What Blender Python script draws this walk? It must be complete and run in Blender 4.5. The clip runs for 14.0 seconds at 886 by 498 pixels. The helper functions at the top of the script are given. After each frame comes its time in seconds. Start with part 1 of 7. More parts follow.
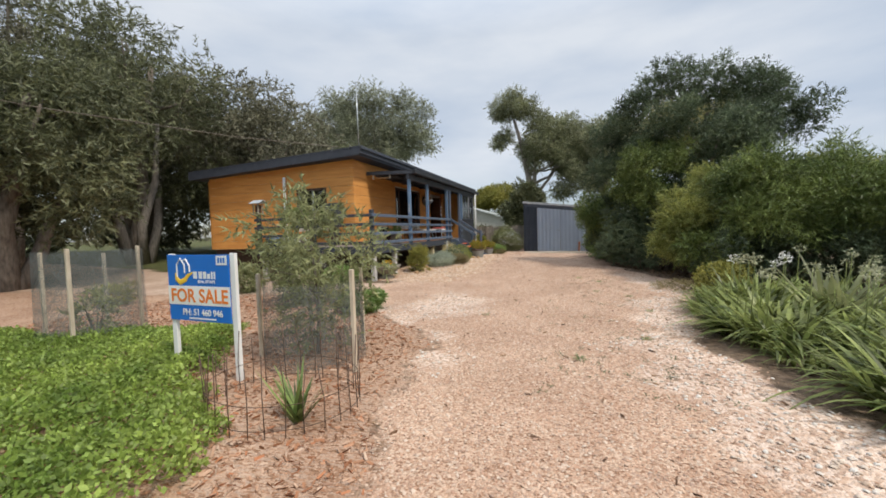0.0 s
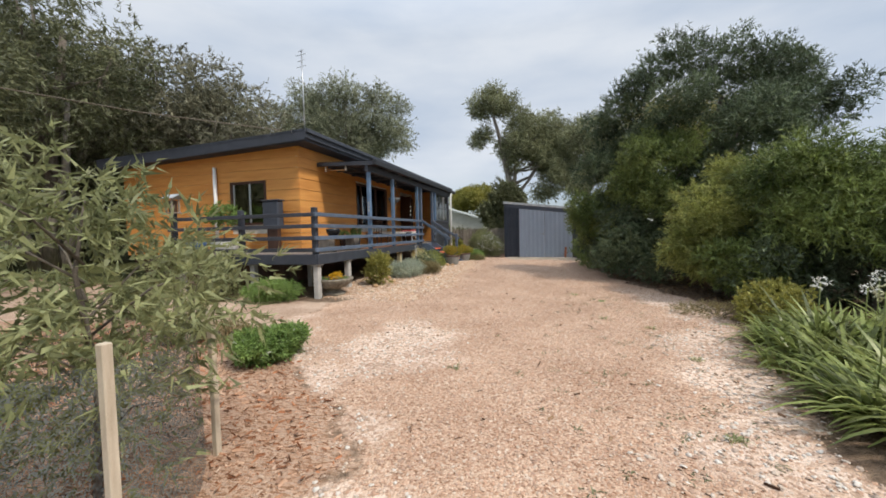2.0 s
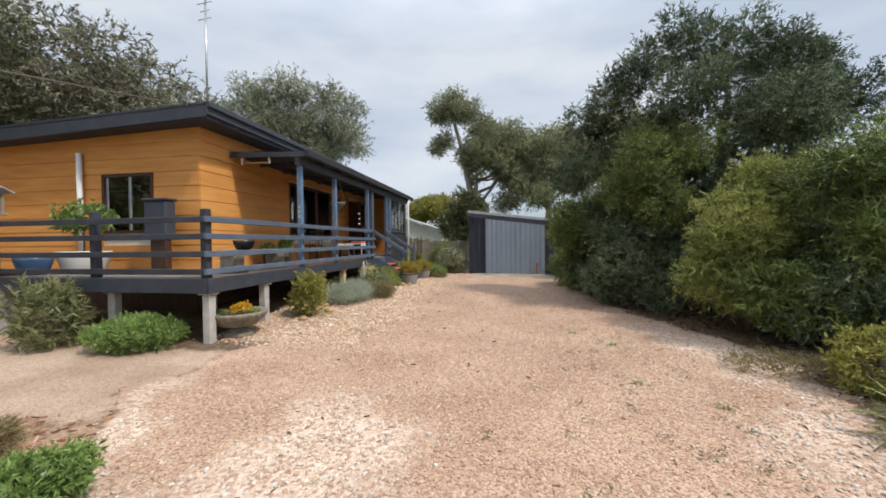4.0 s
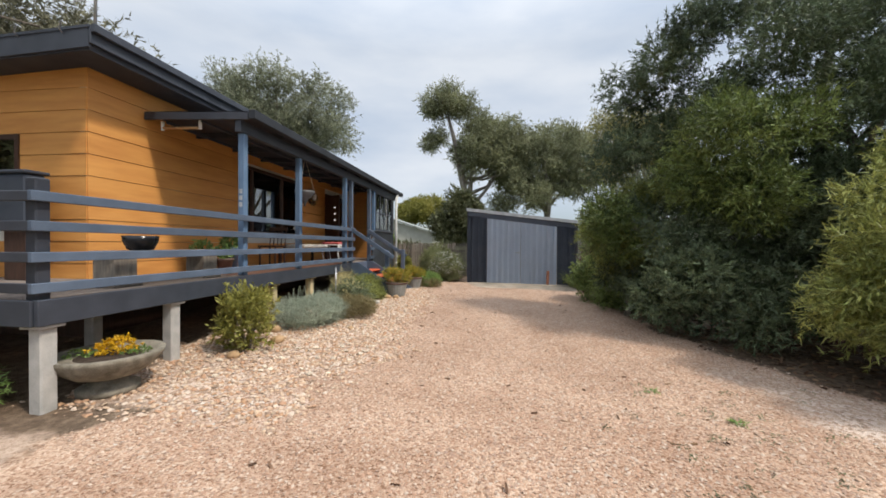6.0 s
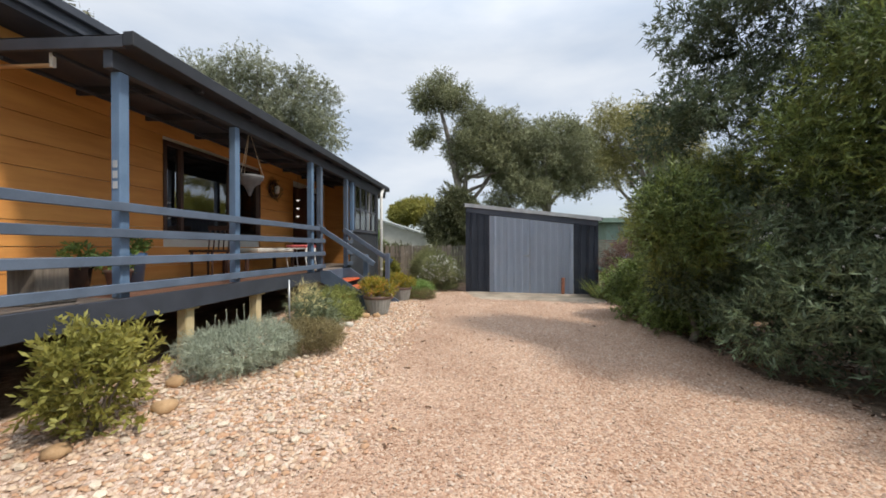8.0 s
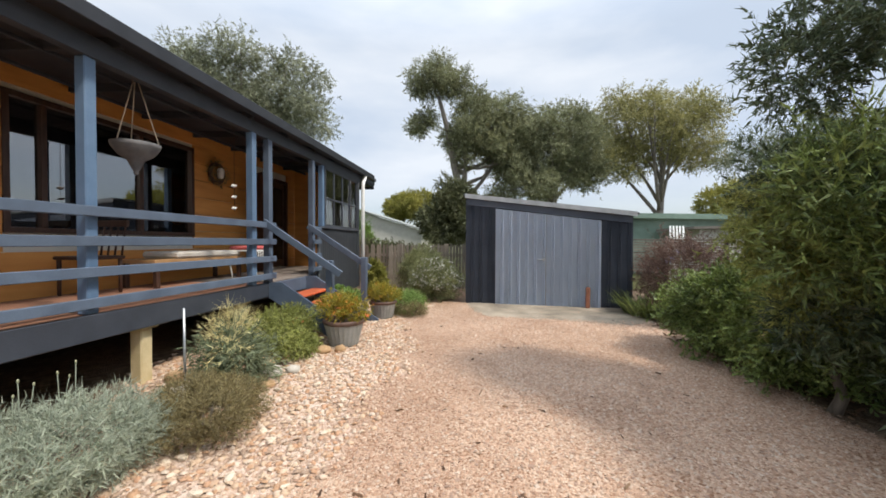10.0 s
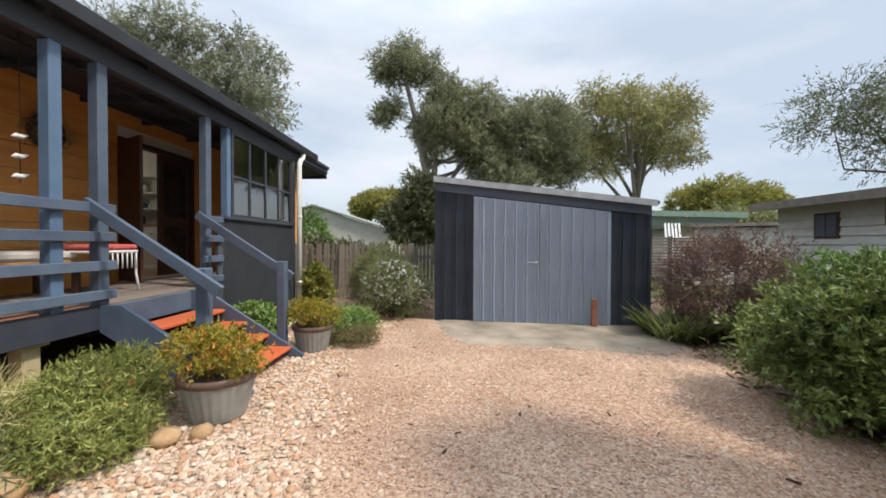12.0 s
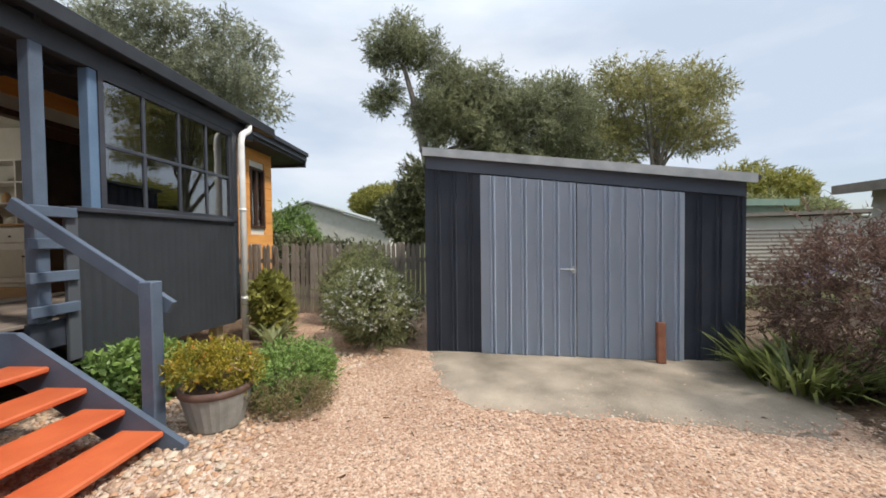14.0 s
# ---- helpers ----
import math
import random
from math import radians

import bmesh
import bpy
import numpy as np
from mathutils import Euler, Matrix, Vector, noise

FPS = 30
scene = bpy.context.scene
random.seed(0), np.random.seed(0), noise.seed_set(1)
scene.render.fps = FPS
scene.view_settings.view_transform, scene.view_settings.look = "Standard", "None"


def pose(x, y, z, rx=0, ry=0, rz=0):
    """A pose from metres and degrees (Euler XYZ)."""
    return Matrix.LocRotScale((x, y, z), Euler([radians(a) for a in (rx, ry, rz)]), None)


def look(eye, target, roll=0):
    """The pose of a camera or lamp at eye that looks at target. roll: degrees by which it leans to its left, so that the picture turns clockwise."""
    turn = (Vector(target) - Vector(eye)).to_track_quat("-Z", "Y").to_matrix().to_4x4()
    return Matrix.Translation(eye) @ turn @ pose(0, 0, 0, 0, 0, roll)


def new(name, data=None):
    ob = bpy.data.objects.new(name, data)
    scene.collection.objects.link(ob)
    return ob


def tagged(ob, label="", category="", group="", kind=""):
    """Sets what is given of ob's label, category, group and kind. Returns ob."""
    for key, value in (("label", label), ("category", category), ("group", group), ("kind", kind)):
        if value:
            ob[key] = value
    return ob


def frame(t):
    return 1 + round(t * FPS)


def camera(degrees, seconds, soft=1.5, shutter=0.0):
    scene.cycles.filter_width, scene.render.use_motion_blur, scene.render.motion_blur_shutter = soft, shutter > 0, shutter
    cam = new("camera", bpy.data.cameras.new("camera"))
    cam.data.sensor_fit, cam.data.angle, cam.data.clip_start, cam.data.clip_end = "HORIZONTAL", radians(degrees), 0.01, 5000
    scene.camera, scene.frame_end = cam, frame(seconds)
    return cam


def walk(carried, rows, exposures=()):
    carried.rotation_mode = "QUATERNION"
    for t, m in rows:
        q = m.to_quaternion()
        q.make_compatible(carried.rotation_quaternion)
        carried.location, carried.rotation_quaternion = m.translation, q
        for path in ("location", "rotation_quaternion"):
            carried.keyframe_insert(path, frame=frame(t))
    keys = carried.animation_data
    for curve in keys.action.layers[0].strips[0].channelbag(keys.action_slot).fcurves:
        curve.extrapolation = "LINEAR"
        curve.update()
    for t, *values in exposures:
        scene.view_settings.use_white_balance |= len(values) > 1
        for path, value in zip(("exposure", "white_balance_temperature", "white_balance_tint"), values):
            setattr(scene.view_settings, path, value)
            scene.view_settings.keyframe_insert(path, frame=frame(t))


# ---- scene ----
cam = camera(99.7, 14.0, 1.7)
PATH = [
    (0, (-0.269, 0.22, 1.321), (-0.922, 2.108, 1.225), -1.7),
    (0.5, (-0.361, 0.775, 1.338), (-1.0, 2.668, 1.243), -1.5),
    (1, (-0.453, 1.288, 1.331), (-1.082, 3.185, 1.24), -1.6),
    (1.5, (-0.521, 1.801, 1.337), (-1.114, 3.709, 1.247), -1.5),
    (2, (-0.623, 2.344, 1.38), (-1.169, 4.266, 1.289), -1.3),
    (2.5, (-0.772, 2.859, 1.432), (-1.235, 4.803, 1.342), -0.8),
    (3, (-0.869, 3.382, 1.438), (-1.234, 5.347, 1.363), -0.2),
    (3.2, (-0.922, 3.617, 1.442), (-1.281, 5.583, 1.385), -0.5),
    (5.5, (-1.588, 6.177, 1.462), (-1.861, 8.158, 1.431), 0.4),
    (6, (-1.696, 6.733, 1.439), (-1.962, 8.715, 1.417), 0.4),
    (6.5, (-1.82, 7.259, 1.444), (-2.069, 9.244, 1.431), 0.2),
    (7, (-1.879, 7.772, 1.44), (-2.118, 9.758, 1.431), -0.0),
    (7.5, (-1.962, 8.272, 1.436), (-2.192, 10.259, 1.426), 0.0),
    (7.7, (-1.978, 8.475, 1.425), (-2.208, 10.462, 1.419), -0.1),
    (10, (-2.147, 10.838, 1.571), (-2.368, 12.826, 1.536), 0.2),
    (10.5, (-2.216, 11.348, 1.555), (-2.404, 13.339, 1.526), 0.1),
    (11, (-2.216, 11.862, 1.518), (-2.313, 13.859, 1.502), 0.5),
    (11.5, (-2.245, 12.393, 1.533), (-2.314, 14.392, 1.513), 0.4),
    (12, (-2.219, 12.945, 1.523), (-2.284, 14.944, 1.493), 0.2),
    (12.5, (-2.207, 13.498, 1.532), (-2.328, 15.494, 1.48), -0.2),
    (13, (-2.201, 14.004, 1.564), (-2.313, 16.0, 1.505), -0.4),
    (13.5, (-2.169, 14.475, 1.592), (-2.268, 16.471, 1.532), -0.5),
    (14, (-2.137, 14.897, 1.566), (-2.234, 16.894, 1.516), -0.7),
]
walk(cam, [(t, look(eye, target, roll)) for t, eye, target, roll in PATH], [(0, 0.06), (3.2, 0.08), (5.3, 0.12), (7.7, 0.17), (10.0, 0.3), (14.0, 0.3)])

# ---- light ----
SUN_TO = Vector((0.66, -0.27, 1.0)).normalized()
world = bpy.data.worlds.new("world")
scene.world = world
world.use_nodes = True
wn, wl = world.node_tree.nodes, world.node_tree.links
wn.clear()
w_out = wn.new("ShaderNodeOutputWorld")
w_bg = wn.new("ShaderNodeBackground")
w_sky = wn.new("ShaderNodeTexSky")
w_sky.sky_type = "NISHITA"
w_sky.sun_disc = False
w_sky.sun_elevation = math.asin(SUN_TO.z)
w_sky.sun_rotation = math.atan2(SUN_TO.x, SUN_TO.y)
w_bg.inputs["Strength"].default_value = 0.1
w_co = wn.new("ShaderNodeTexCoord")
w_map = wn.new("ShaderNodeMapping")
w_map.inputs["Scale"].default_value = (1.0, 1.0, 3.2)
w_noise = wn.new("ShaderNodeTexNoise")
w_noise.inputs["Scale"].default_value = 2.1
w_noise.inputs["Detail"].default_value = 6.0
w_noise.inputs["Roughness"].default_value = 0.5
w_ramp = wn.new("ShaderNodeValToRGB")
w_ramp.color_ramp.elements[0].position = 0.36
w_ramp.color_ramp.elements[0].color = (5.2, 6.0, 7.2, 1)
w_ramp.color_ramp.elements[1].position = 0.62
w_ramp.color_ramp.elements[1].color = (7.3, 7.75, 8.4, 1)
w_sep = wn.new("ShaderNodeSeparateXYZ")
w_amount = wn.new("ShaderNodeMapRange")
w_amount.inputs["From Min"].default_value = 0.02
w_amount.inputs["From Max"].default_value = 0.17
w_amount.inputs["To Min"].default_value = 0.3
w_amount.inputs["To Max"].default_value = 0.93
w_mix = wn.new("ShaderNodeMixRGB")
wl.new(w_co.outputs["Generated"], w_map.inputs["Vector"])
wl.new(w_map.outputs["Vector"], w_noise.inputs["Vector"])
wl.new(w_noise.outputs["Fac"], w_ramp.inputs["Fac"])
wl.new(w_co.outputs["Generated"], w_sep.inputs["Vector"])
wl.new(w_sep.outputs["Z"], w_amount.inputs["Value"])
wl.new(w_amount.outputs["Result"], w_mix.inputs["Fac"])
wl.new(w_sky.outputs["Color"], w_mix.inputs["Color1"])
wl.new(w_ramp.outputs["Color"], w_mix.inputs["Color2"])
w_high = wn.new("ShaderNodeMapRange")  # an overcast sky is brightest overhead
w_high.inputs["From Min"].default_value = 0.45
w_high.inputs["From Max"].default_value = 0.95
w_high.inputs["To Min"].default_value = 1.0
w_high.inputs["To Max"].default_value = 2.0
w_gain = wn.new("ShaderNodeVectorMath")
w_gain.operation = "SCALE"
wl.new(w_sep.outputs["Z"], w_high.inputs["Value"])
wl.new(w_high.outputs["Result"], w_gain.inputs["Scale"])
wl.new(w_mix.outputs["Color"], w_gain.inputs[0])
wl.new(w_gain.outputs["Vector"], w_bg.inputs["Color"])
wl.new(w_bg.outputs["Background"], w_out.inputs["Surface"])

sun_data = bpy.data.lights.new("sun", "SUN")
sun_data.energy = 3.05
sun_data.angle = radians(6.0)
sun_data.color = (1.0, 0.92, 0.81)
sun = new("sun", sun_data)
sun.matrix_world = look(SUN_TO * 60, (0, 0, 0))


# ---- materials ----
def surface(name, low, high, scale=6.0, rough=0.7, bump=0.2, metal=0.0, vary=0.0, island=False, fine=90.0, stretch=(1, 1, 1), leaf=0.0, spec=0.4):
    """A painted, grown or mineral surface: two colours mixed at two scales of noise, with relief; vary changes it from piece to piece."""
    m = bpy.data.materials.new(name)
    m.use_nodes = True
    n, l = m.node_tree.nodes, m.node_tree.links
    b = n["Principled BSDF"]
    co = n.new("ShaderNodeTexCoord")
    mp = n.new("ShaderNodeMapping")
    mp.inputs["Scale"].default_value = stretch
    big, small = n.new("ShaderNodeTexNoise"), n.new("ShaderNodeTexNoise")
    big.inputs["Scale"].default_value, small.inputs["Scale"].default_value = scale, fine
    big.inputs["Detail"].default_value = 4
    small.inputs["Detail"].default_value = 3
    add = n.new("ShaderNodeMath")
    add.operation = "MULTIPLY_ADD"
    add.inputs[1].default_value = 0.4
    ramp = n.new("ShaderNodeValToRGB")
    ramp.color_ramp.elements[0].position, ramp.color_ramp.elements[1].position = 0.45, 0.95
    ramp.color_ramp.elements[0].color, ramp.color_ramp.elements[1].color = (*low, 1), (*high, 1)
    l.new(co.outputs["Object"], mp.inputs["Vector"])
    l.new(mp.outputs["Vector"], big.inputs["Vector"])
    l.new(mp.outputs["Vector"], small.inputs["Vector"])
    l.new(small.outputs["Fac"], add.inputs[0])
    l.new(big.outputs["Fac"], add.inputs[2])
    l.new(add.outputs[0], ramp.inputs["Fac"])
    colour = ramp.outputs["Color"]
    if vary:
        hsv = n.new("ShaderNodeHueSaturation")
        span = n.new("ShaderNodeMapRange")
        span.inputs["To Min"].default_value, span.inputs["To Max"].default_value = 1 - vary, 1 + vary
        if island:
            src = n.new("ShaderNodeNewGeometry").outputs["Random Per Island"]
        else:
            src = n.new("ShaderNodeObjectInfo").outputs["Random"]
        l.new(src, span.inputs["Value"])
        l.new(span.outputs["Result"], hsv.inputs["Value"])
        l.new(colour, hsv.inputs["Color"])
        colour = hsv.outputs["Color"]
    l.new(colour, b.inputs["Base Color"])
    b.inputs["Roughness"].default_value = rough
    b.inputs["Metallic"].default_value = metal
    b.inputs["Specular IOR Level"].default_value = spec
    if bump:
        bp = n.new("ShaderNodeBump")
        bp.inputs["Strength"].default_value = bump
        bp.inputs["Distance"].default_value = 0.01
        l.new(add.outputs[0], bp.inputs["Height"])
        l.new(bp.outputs["Normal"], b.inputs["Normal"])
    if leaf:
        tr = n.new("ShaderNodeBsdfTranslucent")
        mix = n.new("ShaderNodeMixShader")
        mix.inputs["Fac"].default_value = leaf
        l.new(colour, tr.inputs["Color"])
        l.new(b.outputs["BSDF"], mix.inputs[1])
        l.new(tr.outputs["BSDF"], mix.inputs[2])
        l.new(mix.outputs["Shader"], n["Material Output"].inputs["Surface"])
    return m


def chips(name, colours, rough=0.85):
    """Loose stones or chips: each island takes one of the colours."""
    m = bpy.data.materials.new(name)
    m.use_nodes = True
    n, l = m.node_tree.nodes, m.node_tree.links
    b = n["Principled BSDF"]
    ramp = n.new("ShaderNodeValToRGB")
    ramp.color_ramp.interpolation = "CONSTANT"
    while len(ramp.color_ramp.elements) < len(colours):
        ramp.color_ramp.elements.new(0.5)
    for i, c in enumerate(colours):
        ramp.color_ramp.elements[i].position = i / len(colours)
        ramp.color_ramp.elements[i].color = (*c, 1)
    geo = n.new("ShaderNodeNewGeometry")
    noi = n.new("ShaderNodeTexNoise")
    noi.inputs["Scale"].default_value = 120
    co = n.new("ShaderNodeTexCoord")
    l.new(co.outputs["Object"], noi.inputs["Vector"])
    mixer = n.new("ShaderNodeMixRGB")
    mixer.blend_type = "MULTIPLY"
    mixer.inputs["Fac"].default_value = 0.35
    l.new(geo.outputs["Random Per Island"], ramp.inputs["Fac"])
    l.new(ramp.outputs["Color"], mixer.inputs["Color1"])
    l.new(noi.outputs["Fac"], mixer.inputs["Color2"])
    l.new(mixer.outputs["Color"], b.inputs["Base Color"])
    b.inputs["Roughness"].default_value = rough
    b.inputs["Specular IOR Level"].default_value = 0.25
    return m


def glass(name, tint=(0.9, 0.94, 0.93)):
    m = bpy.data.materials.new(name)
    m.use_nodes = True
    n, l = m.node_tree.nodes, m.node_tree.links
    n.clear()
    out = n.new("ShaderNodeOutputMaterial")
    clear, shine, mix, fr = n.new("ShaderNodeBsdfTransparent"), n.new("ShaderNodeBsdfGlossy"), n.new("ShaderNodeMixShader"), n.new("ShaderNodeFresnel")
    clear.inputs["Color"].default_value = (*tint, 1)
    shine.inputs["Roughness"].default_value = 0.015
    fr.inputs["IOR"].default_value = 3.7
    l.new(fr.outputs["Fac"], mix.inputs["Fac"])
    l.new(clear.outputs["BSDF"], mix.inputs[1])
    l.new(shine.outputs["BSDF"], mix.inputs[2])
    l.new(mix.outputs["Shader"], out.inputs["Surface"])
    return m


def net(name, colour, holes):
    """A woven net: threads with holes between them."""
    m = bpy.data.materials.new(name)
    m.use_nodes = True
    n, l = m.node_tree.nodes, m.node_tree.links
    b = n["Principled BSDF"]
    b.inputs["Base Color"].default_value = (*colour, 1)
    b.inputs["Roughness"].default_value = 0.7
    uv = n.new("ShaderNodeTexCoord")
    mp = n.new("ShaderNodeMapping")
    mp.inputs["Scale"].default_value = (holes, holes, holes)
    noi = n.new("ShaderNodeTexNoise")
    noi.inputs["Scale"].default_value = 140
    less = n.new("ShaderNodeMath")
    less.operation = "GREATER_THAN"
    less.inputs[1].default_value = 0.46
    clear, mix = n.new("ShaderNodeBsdfTransparent"), n.new("ShaderNodeMixShader")
    l.new(uv.outputs["Object"], mp.inputs["Vector"])
    l.new(mp.outputs["Vector"], noi.inputs["Vector"])
    l.new(noi.outputs["Fac"], less.inputs[0])
    l.new(less.outputs[0], mix.inputs["Fac"])
    l.new(b.outputs["BSDF"], mix.inputs[1])
    l.new(clear.outputs["BSDF"], mix.inputs[2])
    l.new(mix.outputs["Shader"], n["Material Output"].inputs["Surface"])
    return m


ORANGE = surface("orange_paint", (0.56, 0.235, 0.06), (0.72, 0.345, 0.095), 2.5, 0.65, 0.12, vary=0.05, stretch=(0.6, 0.6, 4))
SLATE = surface("slate_blue_paint", (0.075, 0.1, 0.143), (0.115, 0.152, 0.212), 4, 0.5, 0.12, vary=0.1)
POSTBLUE = surface("blue_post_paint", (0.085, 0.145, 0.235), (0.13, 0.205, 0.315), 4, 0.45, 0.12, vary=0.1)
BEAM = surface("dark_slate_paint", (0.036, 0.042, 0.056), (0.058, 0.066, 0.085), 4, 0.5, 0.12, vary=0.1)
GUTTER = surface("dark_gutter_paint", (0.016, 0.018, 0.023), (0.03, 0.033, 0.04), 4, 0.5, 0.1)
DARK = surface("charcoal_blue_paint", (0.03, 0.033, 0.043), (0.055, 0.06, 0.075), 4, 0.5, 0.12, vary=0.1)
CHARCOAL = surface("charcoal_sheet_paint", (0.075, 0.083, 0.095), (0.095, 0.105, 0.12), 3, 0.55, 0.08, vary=0.06)
SOFFIT = surface("dark_soffit_paint", (0.03, 0.033, 0.045), (0.055, 0.06, 0.075), 3, 0.7, 0.1)
ROOFMETAL = surface("weathered_roof_steel", (0.05, 0.055, 0.065), (0.11, 0.115, 0.125), 5, 0.5, 0.1, metal=0.4)
DECKGREY = surface("weathered_grey_decking", (0.14, 0.115, 0.10), (0.24, 0.20, 0.17), 5, 0.8, 0.4, vary=0.2, stretch=(8, 1, 8))
DECKRED = surface("stained_red_brown_decking", (0.2, 0.095, 0.06), (0.35, 0.19, 0.125), 5, 0.65, 0.35, vary=0.2, stretch=(8, 1, 8))
TREADRED = surface("orange_red_step_paint", (0.50, 0.10, 0.035), (0.62, 0.15, 0.055), 5, 0.5, 0.15, vary=0.08)
CONCRETE = surface("pale_concrete", (0.34, 0.33, 0.31), (0.5, 0.48, 0.45), 8, 0.85, 0.35, vary=0.06)
STUMPWOOD = surface("cream_stump", (0.45, 0.36, 0.19), (0.62, 0.52, 0.32), 6, 0.8, 0.3, vary=0.08)
SLABGREY = surface("stained_concrete_slab", (0.14, 0.118, 0.09), (0.44, 0.37, 0.285), 1.9, 0.9, 0.6)
STEELBLUE = surface("blue_grey_sheet_steel", (0.56, 0.635, 0.75), (0.64, 0.71, 0.82), 2.2, 0.45, 0.05, vary=0.03)
NAVY = surface("navy_sheet_steel", (0.064, 0.076, 0.105), (0.092, 0.107, 0.14), 2.2, 0.5, 0.06, vary=0.05)
TRIMGREY = surface("pale_grey_trim", (0.30, 0.32, 0.34), (0.48, 0.5, 0.52), 5, 0.5, 0.1)
WHITE = surface("white_paint", (0.68, 0.68, 0.66), (0.82, 0.82, 0.8), 5, 0.5, 0.08)
CREAM = surface("cream_plaster", (0.55, 0.53, 0.47), (0.68, 0.66, 0.6), 3, 0.8, 0.1)
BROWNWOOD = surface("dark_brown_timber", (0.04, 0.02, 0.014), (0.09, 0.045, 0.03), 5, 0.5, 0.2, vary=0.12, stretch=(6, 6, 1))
PINE = surface("honey_timber", (0.35, 0.2, 0.09), (0.5, 0.31, 0.15), 5, 0.6, 0.2, vary=0.1)
GREYWOOD = surface("silvered_paling", (0.16, 0.135, 0.11), (0.30, 0.26, 0.215), 5, 0.85, 0.5, vary=0.3, stretch=(7, 7, 1))
STAKE = surface("raw_stake_wood", (0.42, 0.34, 0.25), (0.62, 0.54, 0.42), 5, 0.8, 0.3, vary=0.1, stretch=(6, 6, 1))
BARK = surface("grey_brown_bark", (0.08, 0.065, 0.052), (0.24, 0.205, 0.17), 5, 0.9, 0.9, stretch=(3, 3, 0.7))
PALEBARK = surface("pale_bark", (0.16, 0.14, 0.12), (0.36, 0.32, 0.28), 5, 0.9, 0.6, stretch=(3, 3, 0.7))
RUST = surface("rusty_wire", (0.06, 0.035, 0.025), (0.13, 0.08, 0.055), 9, 0.8, 0.2)
METAL = surface("galvanised_metal", (0.4, 0.42, 0.44), (0.58, 0.6, 0.62), 9, 0.35, 0.05, metal=0.8)
BLACK = surface("black_glaze", (0.012, 0.013, 0.015), (0.025, 0.026, 0.03), 5, 0.2, 0.03)
POTGREY = surface("ribbed_grey_pot", (0.20, 0.205, 0.19), (0.33, 0.33, 0.31), 7, 0.7, 0.2)
POTRIM = surface("rusty_brown_rim", (0.09, 0.055, 0.042), (0.16, 0.10, 0.08), 9, 0.6, 0.2)
BOWLSTONE = surface("mossy_concrete", (0.11, 0.095, 0.068), (0.33, 0.295, 0.235), 9, 0.9, 0.6)
SOIL = surface("dark_potting_mix", (0.025, 0.018, 0.013), (0.08, 0.055, 0.04), 30, 0.95, 0.8)
BLUEPOT = surface("blue_glazed_pot", (0.05, 0.10, 0.2), (0.08, 0.15, 0.27), 5, 0.3, 0.05)
CURTAIN = surface("dim_interior", (0.24, 0.22, 0.19), (0.34, 0.31, 0.27), 3, 0.9, 0.1)
CUSHION = surface("red_patterned_cushion", (0.42, 0.03, 0.035), (0.66, 0.2, 0.19), 28, 0.9, 0.2)
LINEN = surface("off_white_cloth", (0.55, 0.51, 0.45), (0.7, 0.66, 0.6), 6, 0.9, 0.2)
ROCKTAN = surface("tan_stone", (0.36, 0.22, 0.11), (0.58, 0.40, 0.23), 8, 0.85, 0.5, vary=0.15)
ROCKWHITE = surface("pale_stone", (0.46, 0.42, 0.36), (0.66, 0.62, 0.55), 8, 0.85, 0.4, vary=0.1)
SIGNBLUE = surface("sign_blue", (0.01, 0.14, 0.52), (0.013, 0.16, 0.58), 4, 0.4, 0.0)
SIGNORANGE = surface("sign_orange", (0.75, 0.2, 0.03), (0.8, 0.22, 0.035), 4, 0.4, 0.0)
SIGNYELLOW = surface("sign_yellow", (0.8, 0.5, 0.04), (0.85, 0.55, 0.05), 4, 0.4, 0.0)
NBOARD = surface("pale_grey_weatherboard", (0.468, 0.468, 0.442), (0.598, 0.598, 0.572), 3, 0.7, 0.1, vary=0.05)
NROOF = surface("brown_grey_roof", (0.16, 0.14, 0.12), (0.26, 0.235, 0.2), 5, 0.8, 0.3)
NGREEN = surface("pale_green_sheet", (0.17, 0.25, 0.2), (0.23, 0.32, 0.26), 3, 0.6, 0.1)
NCREAM = surface("cream_wall_paint", (0.5, 0.49, 0.44), (0.6, 0.59, 0.54), 3, 0.8, 0.1)
GLASS = glass("window_glass")
NETGREEN = net("green_shade_net", (0.125, 0.14, 0.135), 1.0)

LEAF_DARK = surface("dark_olive_leaves", (0.075, 0.085, 0.042), (0.2, 0.21, 0.105), 0.6, 0.55, 0, vary=0.5, island=True, leaf=0.24)
LEAF_TEA = surface("grey_olive_leaves", (0.1, 0.098, 0.062), (0.25, 0.24, 0.155), 0.4, 0.6, 0, vary=0.5, island=True, leaf=0.24)
LEAF_GUM = surface("grey_green_gum_leaves", (0.16, 0.175, 0.115), (0.37, 0.385, 0.26), 0.4, 0.55, 0, vary=0.45, island=True, leaf=0.38)
LEAF_YELLOW = surface("yellow_green_leaves", (0.158, 0.175, 0.035), (0.420, 0.385, 0.105), 0.5, 0.55, 0, vary=0.4, island=True, leaf=0.38)
LEAF_BRIGHT = surface("bright_green_leaves", (0.125, 0.2, 0.035), (0.37, 0.46, 0.105), 1.8, 0.5, 0, vary=0.4, island=True, leaf=0.38)
# Green needles; the dark end paints shaded crown gaps, the pale end lit tufts
LEAF_TREE = surface("shade_mottled_green_needles", (0.021, 0.037, 0.019), (0.2, 0.255, 0.135), 1.3, 0.5, 0, vary=0.5, island=True, leaf=0.16)
